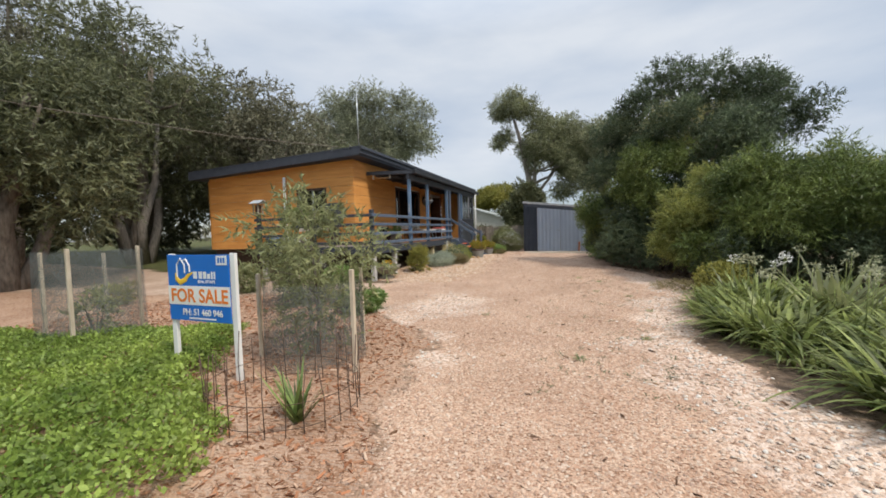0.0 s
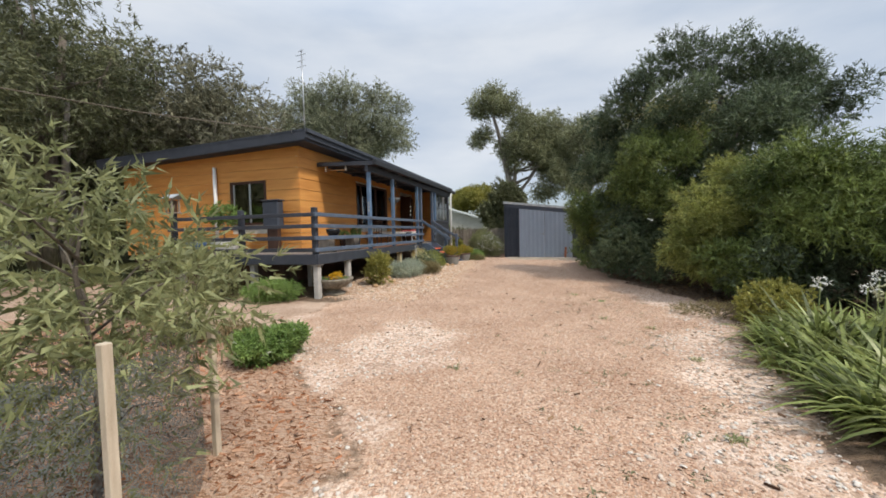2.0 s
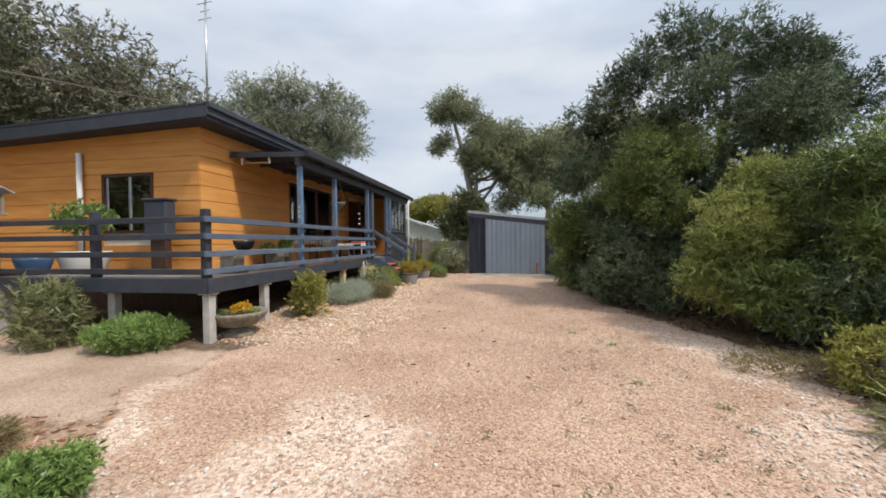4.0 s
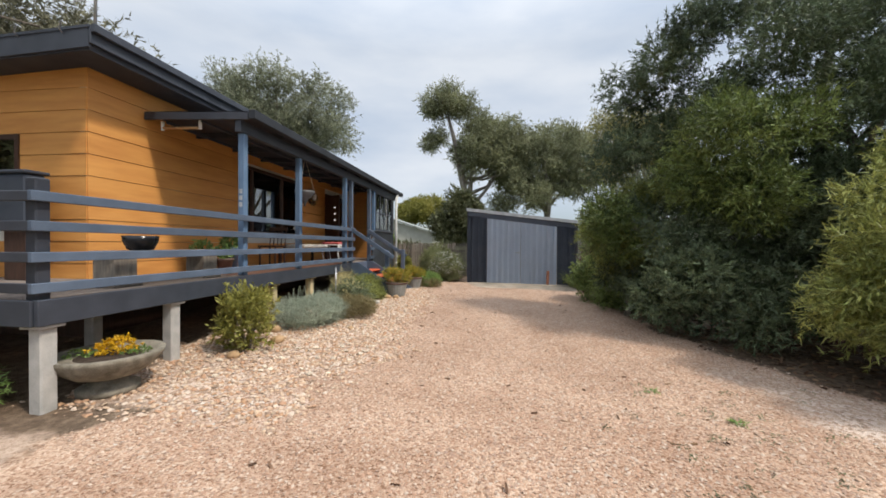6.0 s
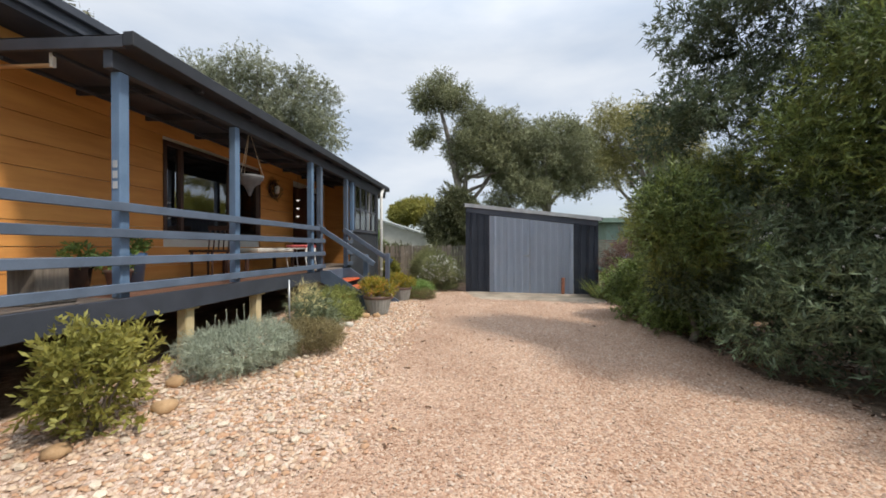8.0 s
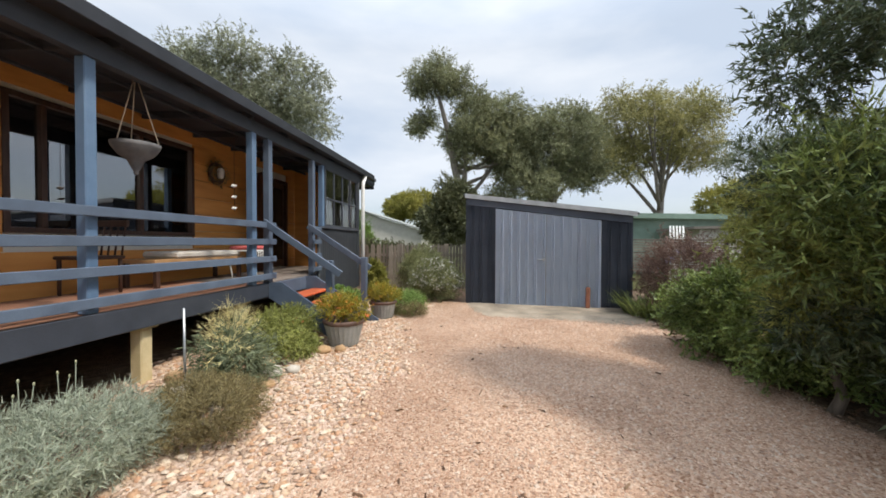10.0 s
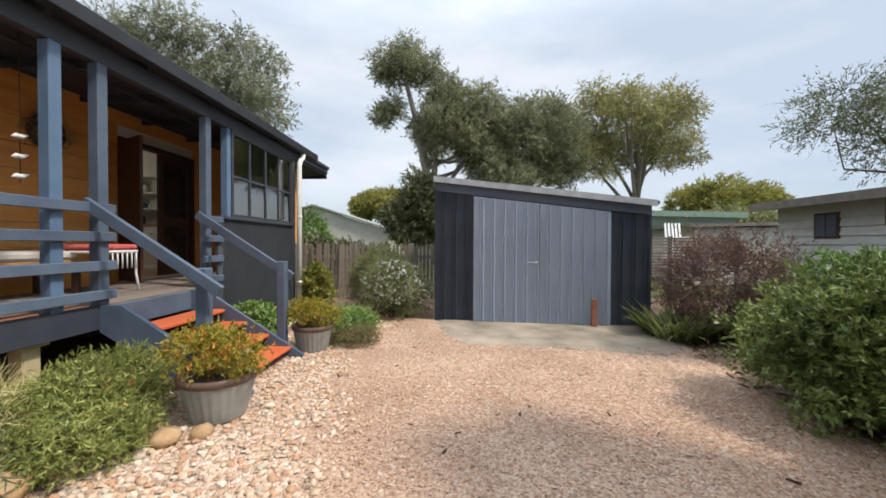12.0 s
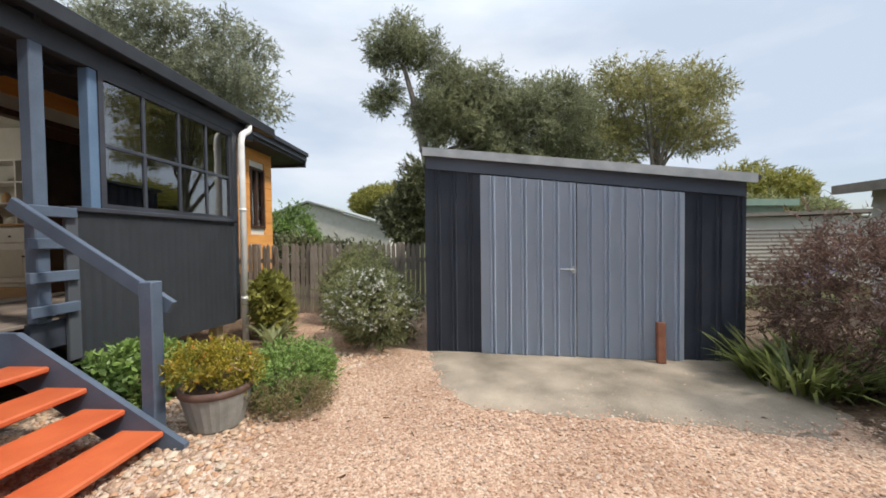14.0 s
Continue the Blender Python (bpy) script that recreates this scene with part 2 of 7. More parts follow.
LEAF_WATTLE = surface("wattle_green_leaves", (0.042, 0.075, 0.02), (0.275, 0.335, 0.095), 1.3, 0.5, 0, vary=0.6, island=True, leaf=0.18)
LEAF_HONEY = surface("honey_olive_leaves", (0.2, 0.195, 0.075), (0.45, 0.42, 0.18), 0.5, 0.55, 0, vary=0.45, island=True, leaf=0.38)
LEAF_LEMON = surface("lemon_green_leaves", (0.14, 0.17, 0.042), (0.45, 0.465, 0.145), 1.1, 0.5, 0, vary=0.5, island=True, leaf=0.24)
LEAF_OLIVEGUM = surface("olive_gum_leaves", (0.15, 0.165, 0.095), (0.38, 0.39, 0.225), 0.4, 0.55, 0, vary=0.45, island=True, leaf=0.38)
LEAF_MID = surface("mid_green_leaves", (0.11, 0.185, 0.045), (0.27, 0.385, 0.11), 1.2, 0.5, 0, vary=0.4, island=True, leaf=0.24)
LEAF_FROND = surface("grey_green_fronds", (0.085, 0.11, 0.055), (0.27, 0.31, 0.19), 2, 0.6, 0, vary=0.4, island=True, leaf=0.24)
LEAF_HEDGE = surface("dark_hedge_leaves", (0.06, 0.1, 0.028), (0.275, 0.345, 0.1), 1.6, 0.45, 0, vary=0.55, island=True, leaf=0.2)
LEAF_OLIVE = surface("pale_olive_leaves", (0.158, 0.175, 0.079), (0.350, 0.367, 0.175), 1.2, 0.55, 0, vary=0.4, island=True, leaf=0.38)
LEAF_GREY = surface("silver_grey_leaves", (0.263, 0.298, 0.228), (0.525, 0.578, 0.455), 2, 0.7, 0, vary=0.3, island=True, leaf=0.38)
LEAF_BROWN = surface("brown_heath_leaves", (0.158, 0.131, 0.061), (0.333, 0.280, 0.140), 3, 0.7, 0, vary=0.4, island=True, leaf=0.38)
LEAF_MAROON = surface("maroon_leaves", (0.1, 0.062, 0.05), (0.26, 0.165, 0.13), 1.5, 0.6, 0, vary=0.4, island=True, leaf=0.38)
LEAF_GOLD = surface("gold_and_orange_leaves", (0.2, 0.21, 0.03), (0.46, 0.36, 0.05), 6, 0.5, 0, vary=0.35, island=True, leaf=0.38)
LEAF_RUST = surface("orange_tip_leaves", (0.735, 0.263, 0.052), (0.800, 0.420, 0.088), 6, 0.5, 0, vary=0.3, island=True, leaf=0.38)
LEAF_STRAP = surface("strap_green_leaves", (0.085, 0.125, 0.032), (0.34, 0.375, 0.13), 2.5, 0.4, 0, vary=0.6, island=True, leaf=0.38)
LEAF_STRAW = surface("straw_leaves", (0.612, 0.490, 0.228), (0.800, 0.770, 0.420), 4, 0.7, 0, vary=0.3, island=True, leaf=0.38)
PETAL_WHITE = surface("white_petals", (0.7, 0.7, 0.66), (0.82, 0.82, 0.78), 5, 0.6, 0, vary=0.1, island=True, leaf=0.3)
SEEDHEAD = surface("dry_seed_heads", (0.30, 0.31, 0.18), (0.5, 0.5, 0.34), 5, 0.8, 0, vary=0.2, island=True, leaf=0.2)
PETAL_BLUE = surface("lilac_petals", (0.35, 0.35, 0.6), (0.5, 0.5, 0.75), 5, 0.6, 0, vary=0.1, island=True, leaf=0.3)
PETAL_YELLOW = surface("yellow_flowers", (0.62, 0.36, 0.01), (0.78, 0.5, 0.03), 5, 0.6, 0, vary=0.2, island=True, leaf=0.3)
PETAL_PINK = surface("pink_flowers", (0.6, 0.25, 0.4), (0.72, 0.36, 0.52), 5, 0.6, 0, vary=0.2, island=True, leaf=0.3)
PETAL_RED = surface("coral_flowers", (0.6, 0.14, 0.08), (0.7, 0.22, 0.13), 5, 0.6, 0, vary=0.2, island=True, leaf=0.3)
GRAVELCHIP = chips("pink_gravel_stones", [(0.545, 0.377, 0.272), (0.618, 0.452, 0.339), (0.473, 0.298, 0.207), (0.654, 0.513, 0.403), (0.545, 0.342, 0.232), (0.600, 0.427, 0.306), (0.436, 0.298, 0.222)])
PALECHIP = chips("cream_and_white_stones", [(0.708, 0.533, 0.385), (0.607, 0.420, 0.285), (0.748, 0.607, 0.485), (0.546, 0.336, 0.201), (0.667, 0.485, 0.339), (0.446, 0.318, 0.229), (0.708, 0.542, 0.413), (0.587, 0.354, 0.220)])
MULCHCHIP = chips("bark_mulch_chips", [(0.421, 0.205, 0.110), (0.536, 0.298, 0.180), (0.306, 0.136, 0.070), (0.613, 0.401, 0.274), (0.479, 0.205, 0.102), (0.364, 0.221, 0.149), (0.593, 0.426, 0.313), (0.556, 0.341, 0.220)])
WHITECHIP = chips("white_and_cream_stones", [(0.696, 0.620, 0.541), (0.620, 0.508, 0.408), (0.733, 0.677, 0.608), (0.545, 0.404, 0.304), (0.677, 0.583, 0.494), (0.470, 0.376, 0.304)])
LITTERCHIP = chips("brown_leaf_litter", [(0.14, 0.08, 0.05), (0.22, 0.13, 0.08), (0.1, 0.06, 0.04), (0.3, 0.19, 0.11)])


# ---- building blocks ----
def gz(x, y):
    """Height of the ground."""
    x, y = np.asarray(x, float), np.asarray(y, float)
    up = np.clip((y - 8.5) / 9.0, 0, 1)
    up = up * up * (3 - 2 * up)
    side = np.clip((-3.6 - x) / 2.0, 0, 1) * np.clip((y - 8.0) / 3.0, 0, 1) * 0.07 * (1 - np.clip((y - 15) / 3, 0, 1))
    far = np.clip((-14 - x) / 30.0, 0, 1) * 0.5
    return -0.06 + 0.22 * up + side + far + 0.012 * np.sin(x * 1.3 + 0.7 * y) * np.cos(y * 0.9)


def g(x, y):
    return float(gz(x, y))


def thing(name, at, label, category, group="", kind=""):
    e = new(name)
    e.empty_display_size = 0.1
    e.location = at
    return tagged(e, label, category, group, kind)


def part(name, bm, material, parent=None, label="", smooth=False):
    """Links a bmesh, given in world coordinates, as one mesh under its parent."""
    me = bpy.data.meshes.new(name)
    bm.to_mesh(me)
    bm.free()
    return link(name, me, material, parent, label, smooth)


def link(name, me, material, parent=None, label="", smooth=False):
    if not me.materials:
        me.materials.append(material)
    if smooth:
        me.shade_smooth()
    ob = new(name, me)
    if parent is not None:
        ob.parent = parent
        ob.matrix_parent_inverse = Matrix.Translation(-parent.location) if parent.type == "EMPTY" else Matrix.Identity(4)
    if label:
        tagged(ob, label)
    return ob


def add_box(bm, lo, hi, m=None, bevel=0.0):
    r = bmesh.ops.create_cube(bm, size=1.0)
    c = [(a + b) / 2 for a, b in zip(lo, hi)]
    s = [abs(b - a) for a, b in zip(lo, hi)]
    bmesh.ops.scale(bm, vec=s, verts=r["verts"])
    bmesh.ops.translate(bm, vec=c, verts=r["verts"])
    if m is not None:
        bmesh.ops.transform(bm, matrix=m, verts=r["verts"])
    if bevel:
        edges = list({e for v in r["verts"] for e in v.link_edges})
        bmesh.ops.bevel(bm, geom=edges, offset=bevel, segments=1, affect="EDGES", profile=0.5)


def block(name, lo, hi, material, parent=None, label="", bevel=0.006, m=None):
    bm = bmesh.new()
    add_box(bm, lo, hi, m, bevel)
    return part(name, bm, material, parent, label)


def bar(name, a, b, w, h, material, parent=None, label="", bevel=0.005):
    """A board of section w x h from a to b, upright in section."""
    a, b = Vector(a), Vector(b)
    d = b - a
    q = d.to_track_quat("Y", "Z").to_matrix().to_4x4()
    return block(name, (-w / 2, 0, -h / 2), (w / 2, d.length, h / 2), material, parent, label, bevel, Matrix.Translation(a) @ q)


def add_tube(bm, pts, radii, seg=8, cap=True):
    pts = [Vector(p) for p in pts]
    rings = []
    side = None
    for i, p in enumerate(pts):
        d = (pts[min(i + 1, len(pts) - 1)] - pts[max(i - 1, 0)]).normalized()
        if side is None:
            side = d.orthogonal().normalized()
        side = (side - d * side.dot(d)).normalized()
        other = d.cross(side)
        rings.append([bm.verts.new(p + (side * math.cos(2 * math.pi * k / seg) + other * math.sin(2 * math.pi * k / seg)) * radii[i]) for k in range(seg)])
    for r0, r1 in zip(rings, rings[1:]):
        for k in range(seg):
            bm.faces.new((r0[k], r0[(k + 1) % seg], r1[(k + 1) % seg], r1[k]))
    if cap:
        bm.faces.new(rings[0][::-1])
        bm.faces.new(rings[-1])


def tube(name, pts, radii, material, parent=None, label="", seg=8, smooth=True):
    bm = bmesh.new()
    add_tube(bm, pts, radii if isinstance(radii, (list, tuple)) else [radii] * len(pts), seg)
    return part(name, bm, material, parent, label, smooth)


def lathe(name, at, profile, material, parent=None, label="", seg=28, ribs=0.0):
    """A turned shape from (radius, height) pairs; ribs flutes its sides."""
    bm = bmesh.new()
    rings = []
    for r, z in profile:
        ring = []
        for k in range(seg):
            a = 2 * math.pi * k / seg
            rr = r * (1 + (ribs if k % 2 else 0))
            ring.append(bm.verts.new((at[0] + rr * math.cos(a), at[1] + rr * math.sin(a), at[2] + z)))
        rings.append(ring)
    for r0, r1 in zip(rings, rings[1:]):
        for k in range(seg):
            bm.faces.new((r0[k], r0[(k + 1) % seg], r1[(k + 1) % seg], r1[k]))
    bm.faces.new(rings[0][::-1])
    bm.faces.new(rings[-1])
    return part(name, bm, material, parent, label, smooth=not ribs)


def raw_mesh(name, verts, faces):
    """A mesh from arrays; every face has the same number of corners."""
    verts, faces = np.asarray(verts, np.float32), np.asarray(faces, np.int32)
    me = bpy.data.meshes.new(name)
    k = faces.shape[1]
    me.vertices.add(len(verts))
    me.vertices.foreach_set("co", verts.ravel())
    me.loops.add(faces.size)
    me.loops.foreach_set("vertex_index", faces.ravel())
    me.polygons.add(len(faces))
    me.polygons.foreach_set("loop_start", np.arange(0, faces.size, k, dtype=np.int32))
    me.polygons.foreach_set("loop_total", np.full(len(faces), k, np.int32))
    me.update(calc_edges=True)
    return me


def scattered(tv, tf, P, axes, S):
    """Many copies of a small template as one set of arrays: places P, axes (N,3,3) as columns, scales S (N,3)."""
    tv = np.asarray(tv, float)
    v = np.einsum("nij,nkj->nki", axes, tv[None] * S[:, None, :]) + P[:, None, :]
    f = np.asarray(tf)[None] + (np.arange(len(P)) * len(tv))[:, None, None]
    return v.reshape(-1, 3), f.reshape(-1, len(tf[0]))


def unit(v):
    return v / np.maximum(np.linalg.norm(v, axis=-1, keepdims=True), 1e-9)


def frames(d, rng):
    """Axes whose y runs along d, turned at random round it."""
    r = unit(rng.normal(size=d.shape))
    x = unit(np.cross(d, r))
    z = np.cross(x, d)
    return np.stack([x, d, z], axis=-1)


LEAF_V = [(0, 0, 0), (0.5, 0.45, 0.1), (0, 1, 0), (-0.5, 0.45, 0.1)]
LEAF_F = [(0, 1, 2, 3)]
NEEDLE_V = [(-0.5, 0, 0), (0.5, 0.08, 0.1), (0, 1, 0)]
NEEDLE_F = [(0, 1, 2)]


def in_blobs(blobs, n, rng, shell=0.35, lumps=0.22, floor_z=None):
    """Points in the outer shell of a set of ellipsoids (x, y, z, rx, ry, rz), uneven and not inside one another."""
    B = np.array(blobs, float)
    area = (B[:, 3] * B[:, 4] + B[:, 3] * B[:, 5] + B[:, 4] * B[:, 5])
    which = rng.choice(len(B), size=int(n * 2.2), p=area / area.sum())
    d = unit(rng.normal(size=(len(which), 3)))
    ph = rng.uniform(0, 6.28, size=(len(B), 4))
    f = 1 + lumps * (np.sin(5 * d[:, 0] + ph[which, 0]) * np.sin(6 * d[:, 1] + ph[which, 1]) + 0.8 * np.sin(9 * d[:, 2] + 7 * d[:, 0] + ph[which, 2]) * np.sin(8 * d[:, 1] + ph[which, 3]))
    f *= 1 - shell * rng.random(len(which)) ** 1.6
    p = B[which, :3] + d * f[:, None] * B[which, 3:]
    inside = np.zeros(len(p), bool)
    for i in range(len(B)):
        q = (p - B[i, :3]) / B[i, 3:]
        inside |= ((q ** 2).sum(1) < 0.45) & (which != i)
    keep = ~inside
    if floor_z is not None:
        keep &= p[:, 2] > floor_z
    p, d = p[keep][:n], d[keep][:n]
    return p, d


def foliage(name, blobs, sprigs, per, length, width, material, parent, seed=1, reach=0.25, droop=0.0, spread=0.7, shell=0.35, lumps=0.22, floor_z=None, label=""):
    """A crown: sprigs of small leaves all over the shell of the blobs."""
    rng = np.random.default_rng(seed)
    p, d = in_blobs(blobs, sprigs, rng, shell, lumps, floor_z)
    n = len(p)
    tip = unit(d + rng.normal(size=(n, 3)) * 0.6 + np.array([0, 0, -droop]))
    s = rng.random((n, per))
    base = p[:, None] + tip[:, None] * (s * reach)[..., None]
    ld = unit(tip[:, None] + rng.normal(size=(n, per, 3)) * spread).reshape(-1, 3)
    L = length * rng.uniform(0.6, 1.3, n * per)
    Wd = width * rng.uniform(0.7, 1.3, n * per)
    slim = width < 0.36 * length
    v, f = scattered(NEEDLE_V if slim else LEAF_V, NEEDLE_F if slim else LEAF_F, base.reshape(-1, 3), frames(ld, rng), np.stack([Wd, L, Wd], 1))
    return link(name, raw_mesh(name, v, f), material, parent, label)


def blades(name, P, D, length, width, material, parent, seed=1, bend=0.5, label=""):
    """Long strap leaves that arch over: four lengths each."""
    rng = np.random.default_rng(seed)
    n = len(P)
    L = length * rng.uniform(0.6, 1.25, n)
    W = width * rng.uniform(0.7, 1.3, n)
    steps = np.linspace(0, 1, 6)
    prof = np.array([0.6, 1.0, 0.95, 0.8, 0.5, 0.04])
    out = unit(D * np.array([1, 1, 0]) + 1e-4)
    side = np.stack([-out[:, 1], out[:, 0], np.zeros(n)], 1)
    V = np.zeros((n, 12, 3))
    b = bend * rng.uniform(0.4, 1.5, n)
    for i, t in enumerate(steps):
        c = P + D * (L * t)[:, None] + np.array([0, 0, -1.0]) * (b * L * t * t)[:, None] + out * (0.25 * b * L * t * t)[:, None]
        V[:, 2 * i] = c - side * (W * prof[i] / 2)[:, None]
        V[:, 2 * i + 1] = c + side * (W * prof[i] / 2)[:, None]
    q = np.array([(2 * i, 2 * i + 1, 2 * i + 3, 2 * i + 2) for i in range(5)])
    F = (q[None] + (np.arange(n) * 12)[:, None, None]).reshape(-1, 4)
    return link(name, raw_mesh(name, V.reshape(-1, 3), F), material, parent, label)


# ---- ground ----
def drive_left(y):
    return np.interp(y, [-30, 1.9, 3.0, 4.4, 4.9, 5.3, 6.0, 7.0, 7.7, 9.2, 10.2, 12, 15, 17, 19, 21.5], [-1.0, -1.3, -1.65, -1.95, -2.2, -2.75, -3.6, -4.3, -5.0, -5.0, -4.2, -3.9, -3.75, -3.7, -4.3, -5.1])


def drive_right(y):
    return np.interp(y, [-30, 3.2, 5.3, 6.0, 7.4, 9.9, 11.7, 13.2, 15, 17.5, 19], [1.7, 1.5, 1.15, 1.25, 1.75, 2.2, 1.6, 1.0, 0.7, 0.75, 0.9])


def wobble(x, y, k=1.0):
    return 0.16 * np.sin(2.1 * x * k + 1.7 * y * k) + 0.11 * np.sin(5.3 * y * k - 3.1 * x * k + 1) + 0.06 * np.sin(11 * x * k + 7 * y * k)


def step(a, w):
    return np.clip(a / w + 0.5, 0, 1)


def zones(x, y):
    """How far each kind of ground lies at a place: gravel, pale stones, mulch, sand, grass."""
    wob = wobble(x, y)
    inside = np.minimum(x - drive_left(y), drive_right(y) - x) + wob * 0.6
    drive = step(inside, 0.25) * step(22.6 - y, 0.6)
    path = step(np.minimum(y - 7.2 - 0.1 * (x + 5), 9.2 - 0.12 * (x + 5) - y) + wob, 0.4) * step(-4.4 - x, 0.8) * step(x + 30, 3)
    rocks = step(np.minimum(x + 5.75, -3.3 + 0.25 * np.sin(y) - x) + wob, 0.3) * step(np.minimum(y - 9.6, 19.4 - y), 0.6)
    edge_r = step(0.85 - (drive_right(y) - x) + wob * 1.5, 0.5) * drive * step(11.5 - y, 2)
    patch_l = np.maximum(step(0.8 - np.hypot((x + 2.6) / 1.0, (y - 6.6) / 1.5) + wob, 0.5), step(0.55 - (x - drive_left(y)) + wob * 1.6, 0.5) * step(9.0 - y, 1.0) * step(y - 3.6, 0.8)) * drive
    back = step(0.5 - np.abs(x + 3.7 + 0.1 * (y - 12)) + wob, 0.5) * step(np.minimum(y - 10.5, 18.6 - y), 0.8)
    pale = np.maximum.reduce([rocks * 0.75, edge_r * 0.8, patch_l * 0.8, back * 0.75])
    mulch = step(np.minimum(np.minimum(x + 16, -x), np.minimum(y - 0.4, 8.2 - y)) + wob, 0.4) * (1 - drive)
    sand = path * (1 - drive)
    grass = step(np.maximum(-13 - x, np.maximum(2.0 - y, y - 22.5)) + wob, 1.0) * (1 - drive) * (1 - sand)
    return drive, pale, mulch * (1 - sand), sand, grass


def ground_material():
    m = bpy.data.materials.new("gravel_mulch_and_grass")
    m.use_nodes = True
    n, l = m.node_tree.nodes, m.node_tree.links
    b = n["Principled BSDF"]
    b.inputs["Roughness"].default_value = 0.92
    b.inputs["Specular IOR Level"].default_value = 0.2
    co = n.new("ShaderNodeTexCoord")

    def cells(scale, stretch=(1, 1, 1)):
        mp = n.new("ShaderNodeMapping")
        mp.inputs["Scale"].default_value = stretch
        v = n.new("ShaderNodeTexVoronoi")
        v.inputs["Scale"].default_value = scale
        l.new(co.outputs["Object"], mp.inputs["Vector"])
        l.new(mp.outputs["Vector"], v.inputs["Vector"])
        s = n.new("ShaderNodeSeparateColor")
        l.new(v.outputs["Color"], s.inputs["Color"])
        return v, s.outputs["Red"]

    def ramp(src, stops):
        r = n.new("ShaderNodeValToRGB")
        while len(r.color_ramp.elements) < len(stops):
            r.color_ramp.elements.new(0.5)
        for i, (p, c) in enumerate(stops):
            r.color_ramp.elements[i].position = p
            r.color_ramp.elements[i].color = (*c, 1)
        l.new(src, r.inputs["Fac"])
        return r.outputs["Color"]

    def noisy(scale, detail=5):
        t = n.new("ShaderNodeTexNoise")
        t.inputs["Scale"].default_value = scale
        t.inputs["Detail"].default_value = detail
        l.new(co.outputs["Object"], t.inputs["Vector"])
        return t.outputs["Fac"]

    v1, c1 = cells(62)
    v2, c2 = cells(34)
    v3, c3 = cells(30, (1, 2.6, 1))
    gravel = ramp(c1, [(0.0, (0.275, 0.157, 0.098)), (0.25, (0.485, 0.315, 0.213)), (0.55, (0.583, 0.405, 0.292)), (0.8, (0.661, 0.497, 0.375)), (1.0, (0.370, 0.224, 0.146))])
    pale = ramp(c2, [(0.0, (0.372, 0.254, 0.181)), (0.3, (0.659, 0.495, 0.384)), (0.6, (0.781, 0.644, 0.542)), (1.0, (0.549, 0.380, 0.271))])
    mulch = ramp(c3, [(0.0, (0.241, 0.133, 0.077)), (0.35, (0.413, 0.254, 0.163)), (0.7, (0.516, 0.361, 0.258)), (1.0, (0.396, 0.284, 0.211))])
    sand = ramp(c1, [(0.0, (0.365, 0.258, 0.184)), (0.4, (0.504, 0.373, 0.281)), (1.0, (0.574, 0.440, 0.344))])
    dirt = ramp(noisy(14), [(0.3, (0.10, 0.07, 0.048)), (0.6, (0.20, 0.145, 0.10)), (0.75, (0.28, 0.21, 0.15))])
    grass = ramp(noisy(20), [(0.3, (0.045, 0.06, 0.02)), (0.55, (0.10, 0.11, 0.04)), (0.75, (0.22, 0.18, 0.09))])
    edge = noisy(9)
    colour = dirt
    for key, layer in (("grass", grass), ("mulch", mulch), ("sand", sand), ("drive", gravel), ("pale", pale)):
        at = n.new("ShaderNodeAttribute")
        at.attribute_name = key
        sum_ = n.new("ShaderNodeMath")
        sum_.operation = "ADD"
        l.new(at.outputs["Fac"], sum_.inputs[0])
        l.new(edge, sum_.inputs[1])
        cut = n.new("ShaderNodeMapRange")
        cut.inputs["From Min"].default_value, cut.inputs["From Max"].default_value = 0.8, 1.25
        l.new(sum_.outputs[0], cut.inputs["Value"])
        mx = n.new("ShaderNodeMixRGB")
        l.new(cut.outputs["Result"], mx.inputs["Fac"])
        l.new(colour, mx.inputs["Color1"])
        l.new(layer, mx.inputs["Color2"])
        colour = mx.outputs["Color"]
    stain = n.new("ShaderNodeMixRGB")
    stain.blend_type = "MULTIPLY"
    stain.inputs["Fac"].default_value = 1
    l.new(colour, stain.inputs["Color1"])
    l.new(ramp(noisy(0.9, 6), [(0.35, (0.76, 0.71, 0.68)), (0.6, (1, 1, 1))]), stain.inputs["Color2"])
    l.new(stain.outputs["Color"], b.inputs["Base Color"])
    bp = n.new("ShaderNodeBump")
    bp.inputs["Strength"].default_value = 0.8
    bp.inputs["Distance"].default_value = 0.015
    bp.invert = True
    l.new(v1.outputs["Distance"], bp.inputs["Height"])
    l.new(bp.outputs["Normal"], b.inputs["Normal"])
    return m


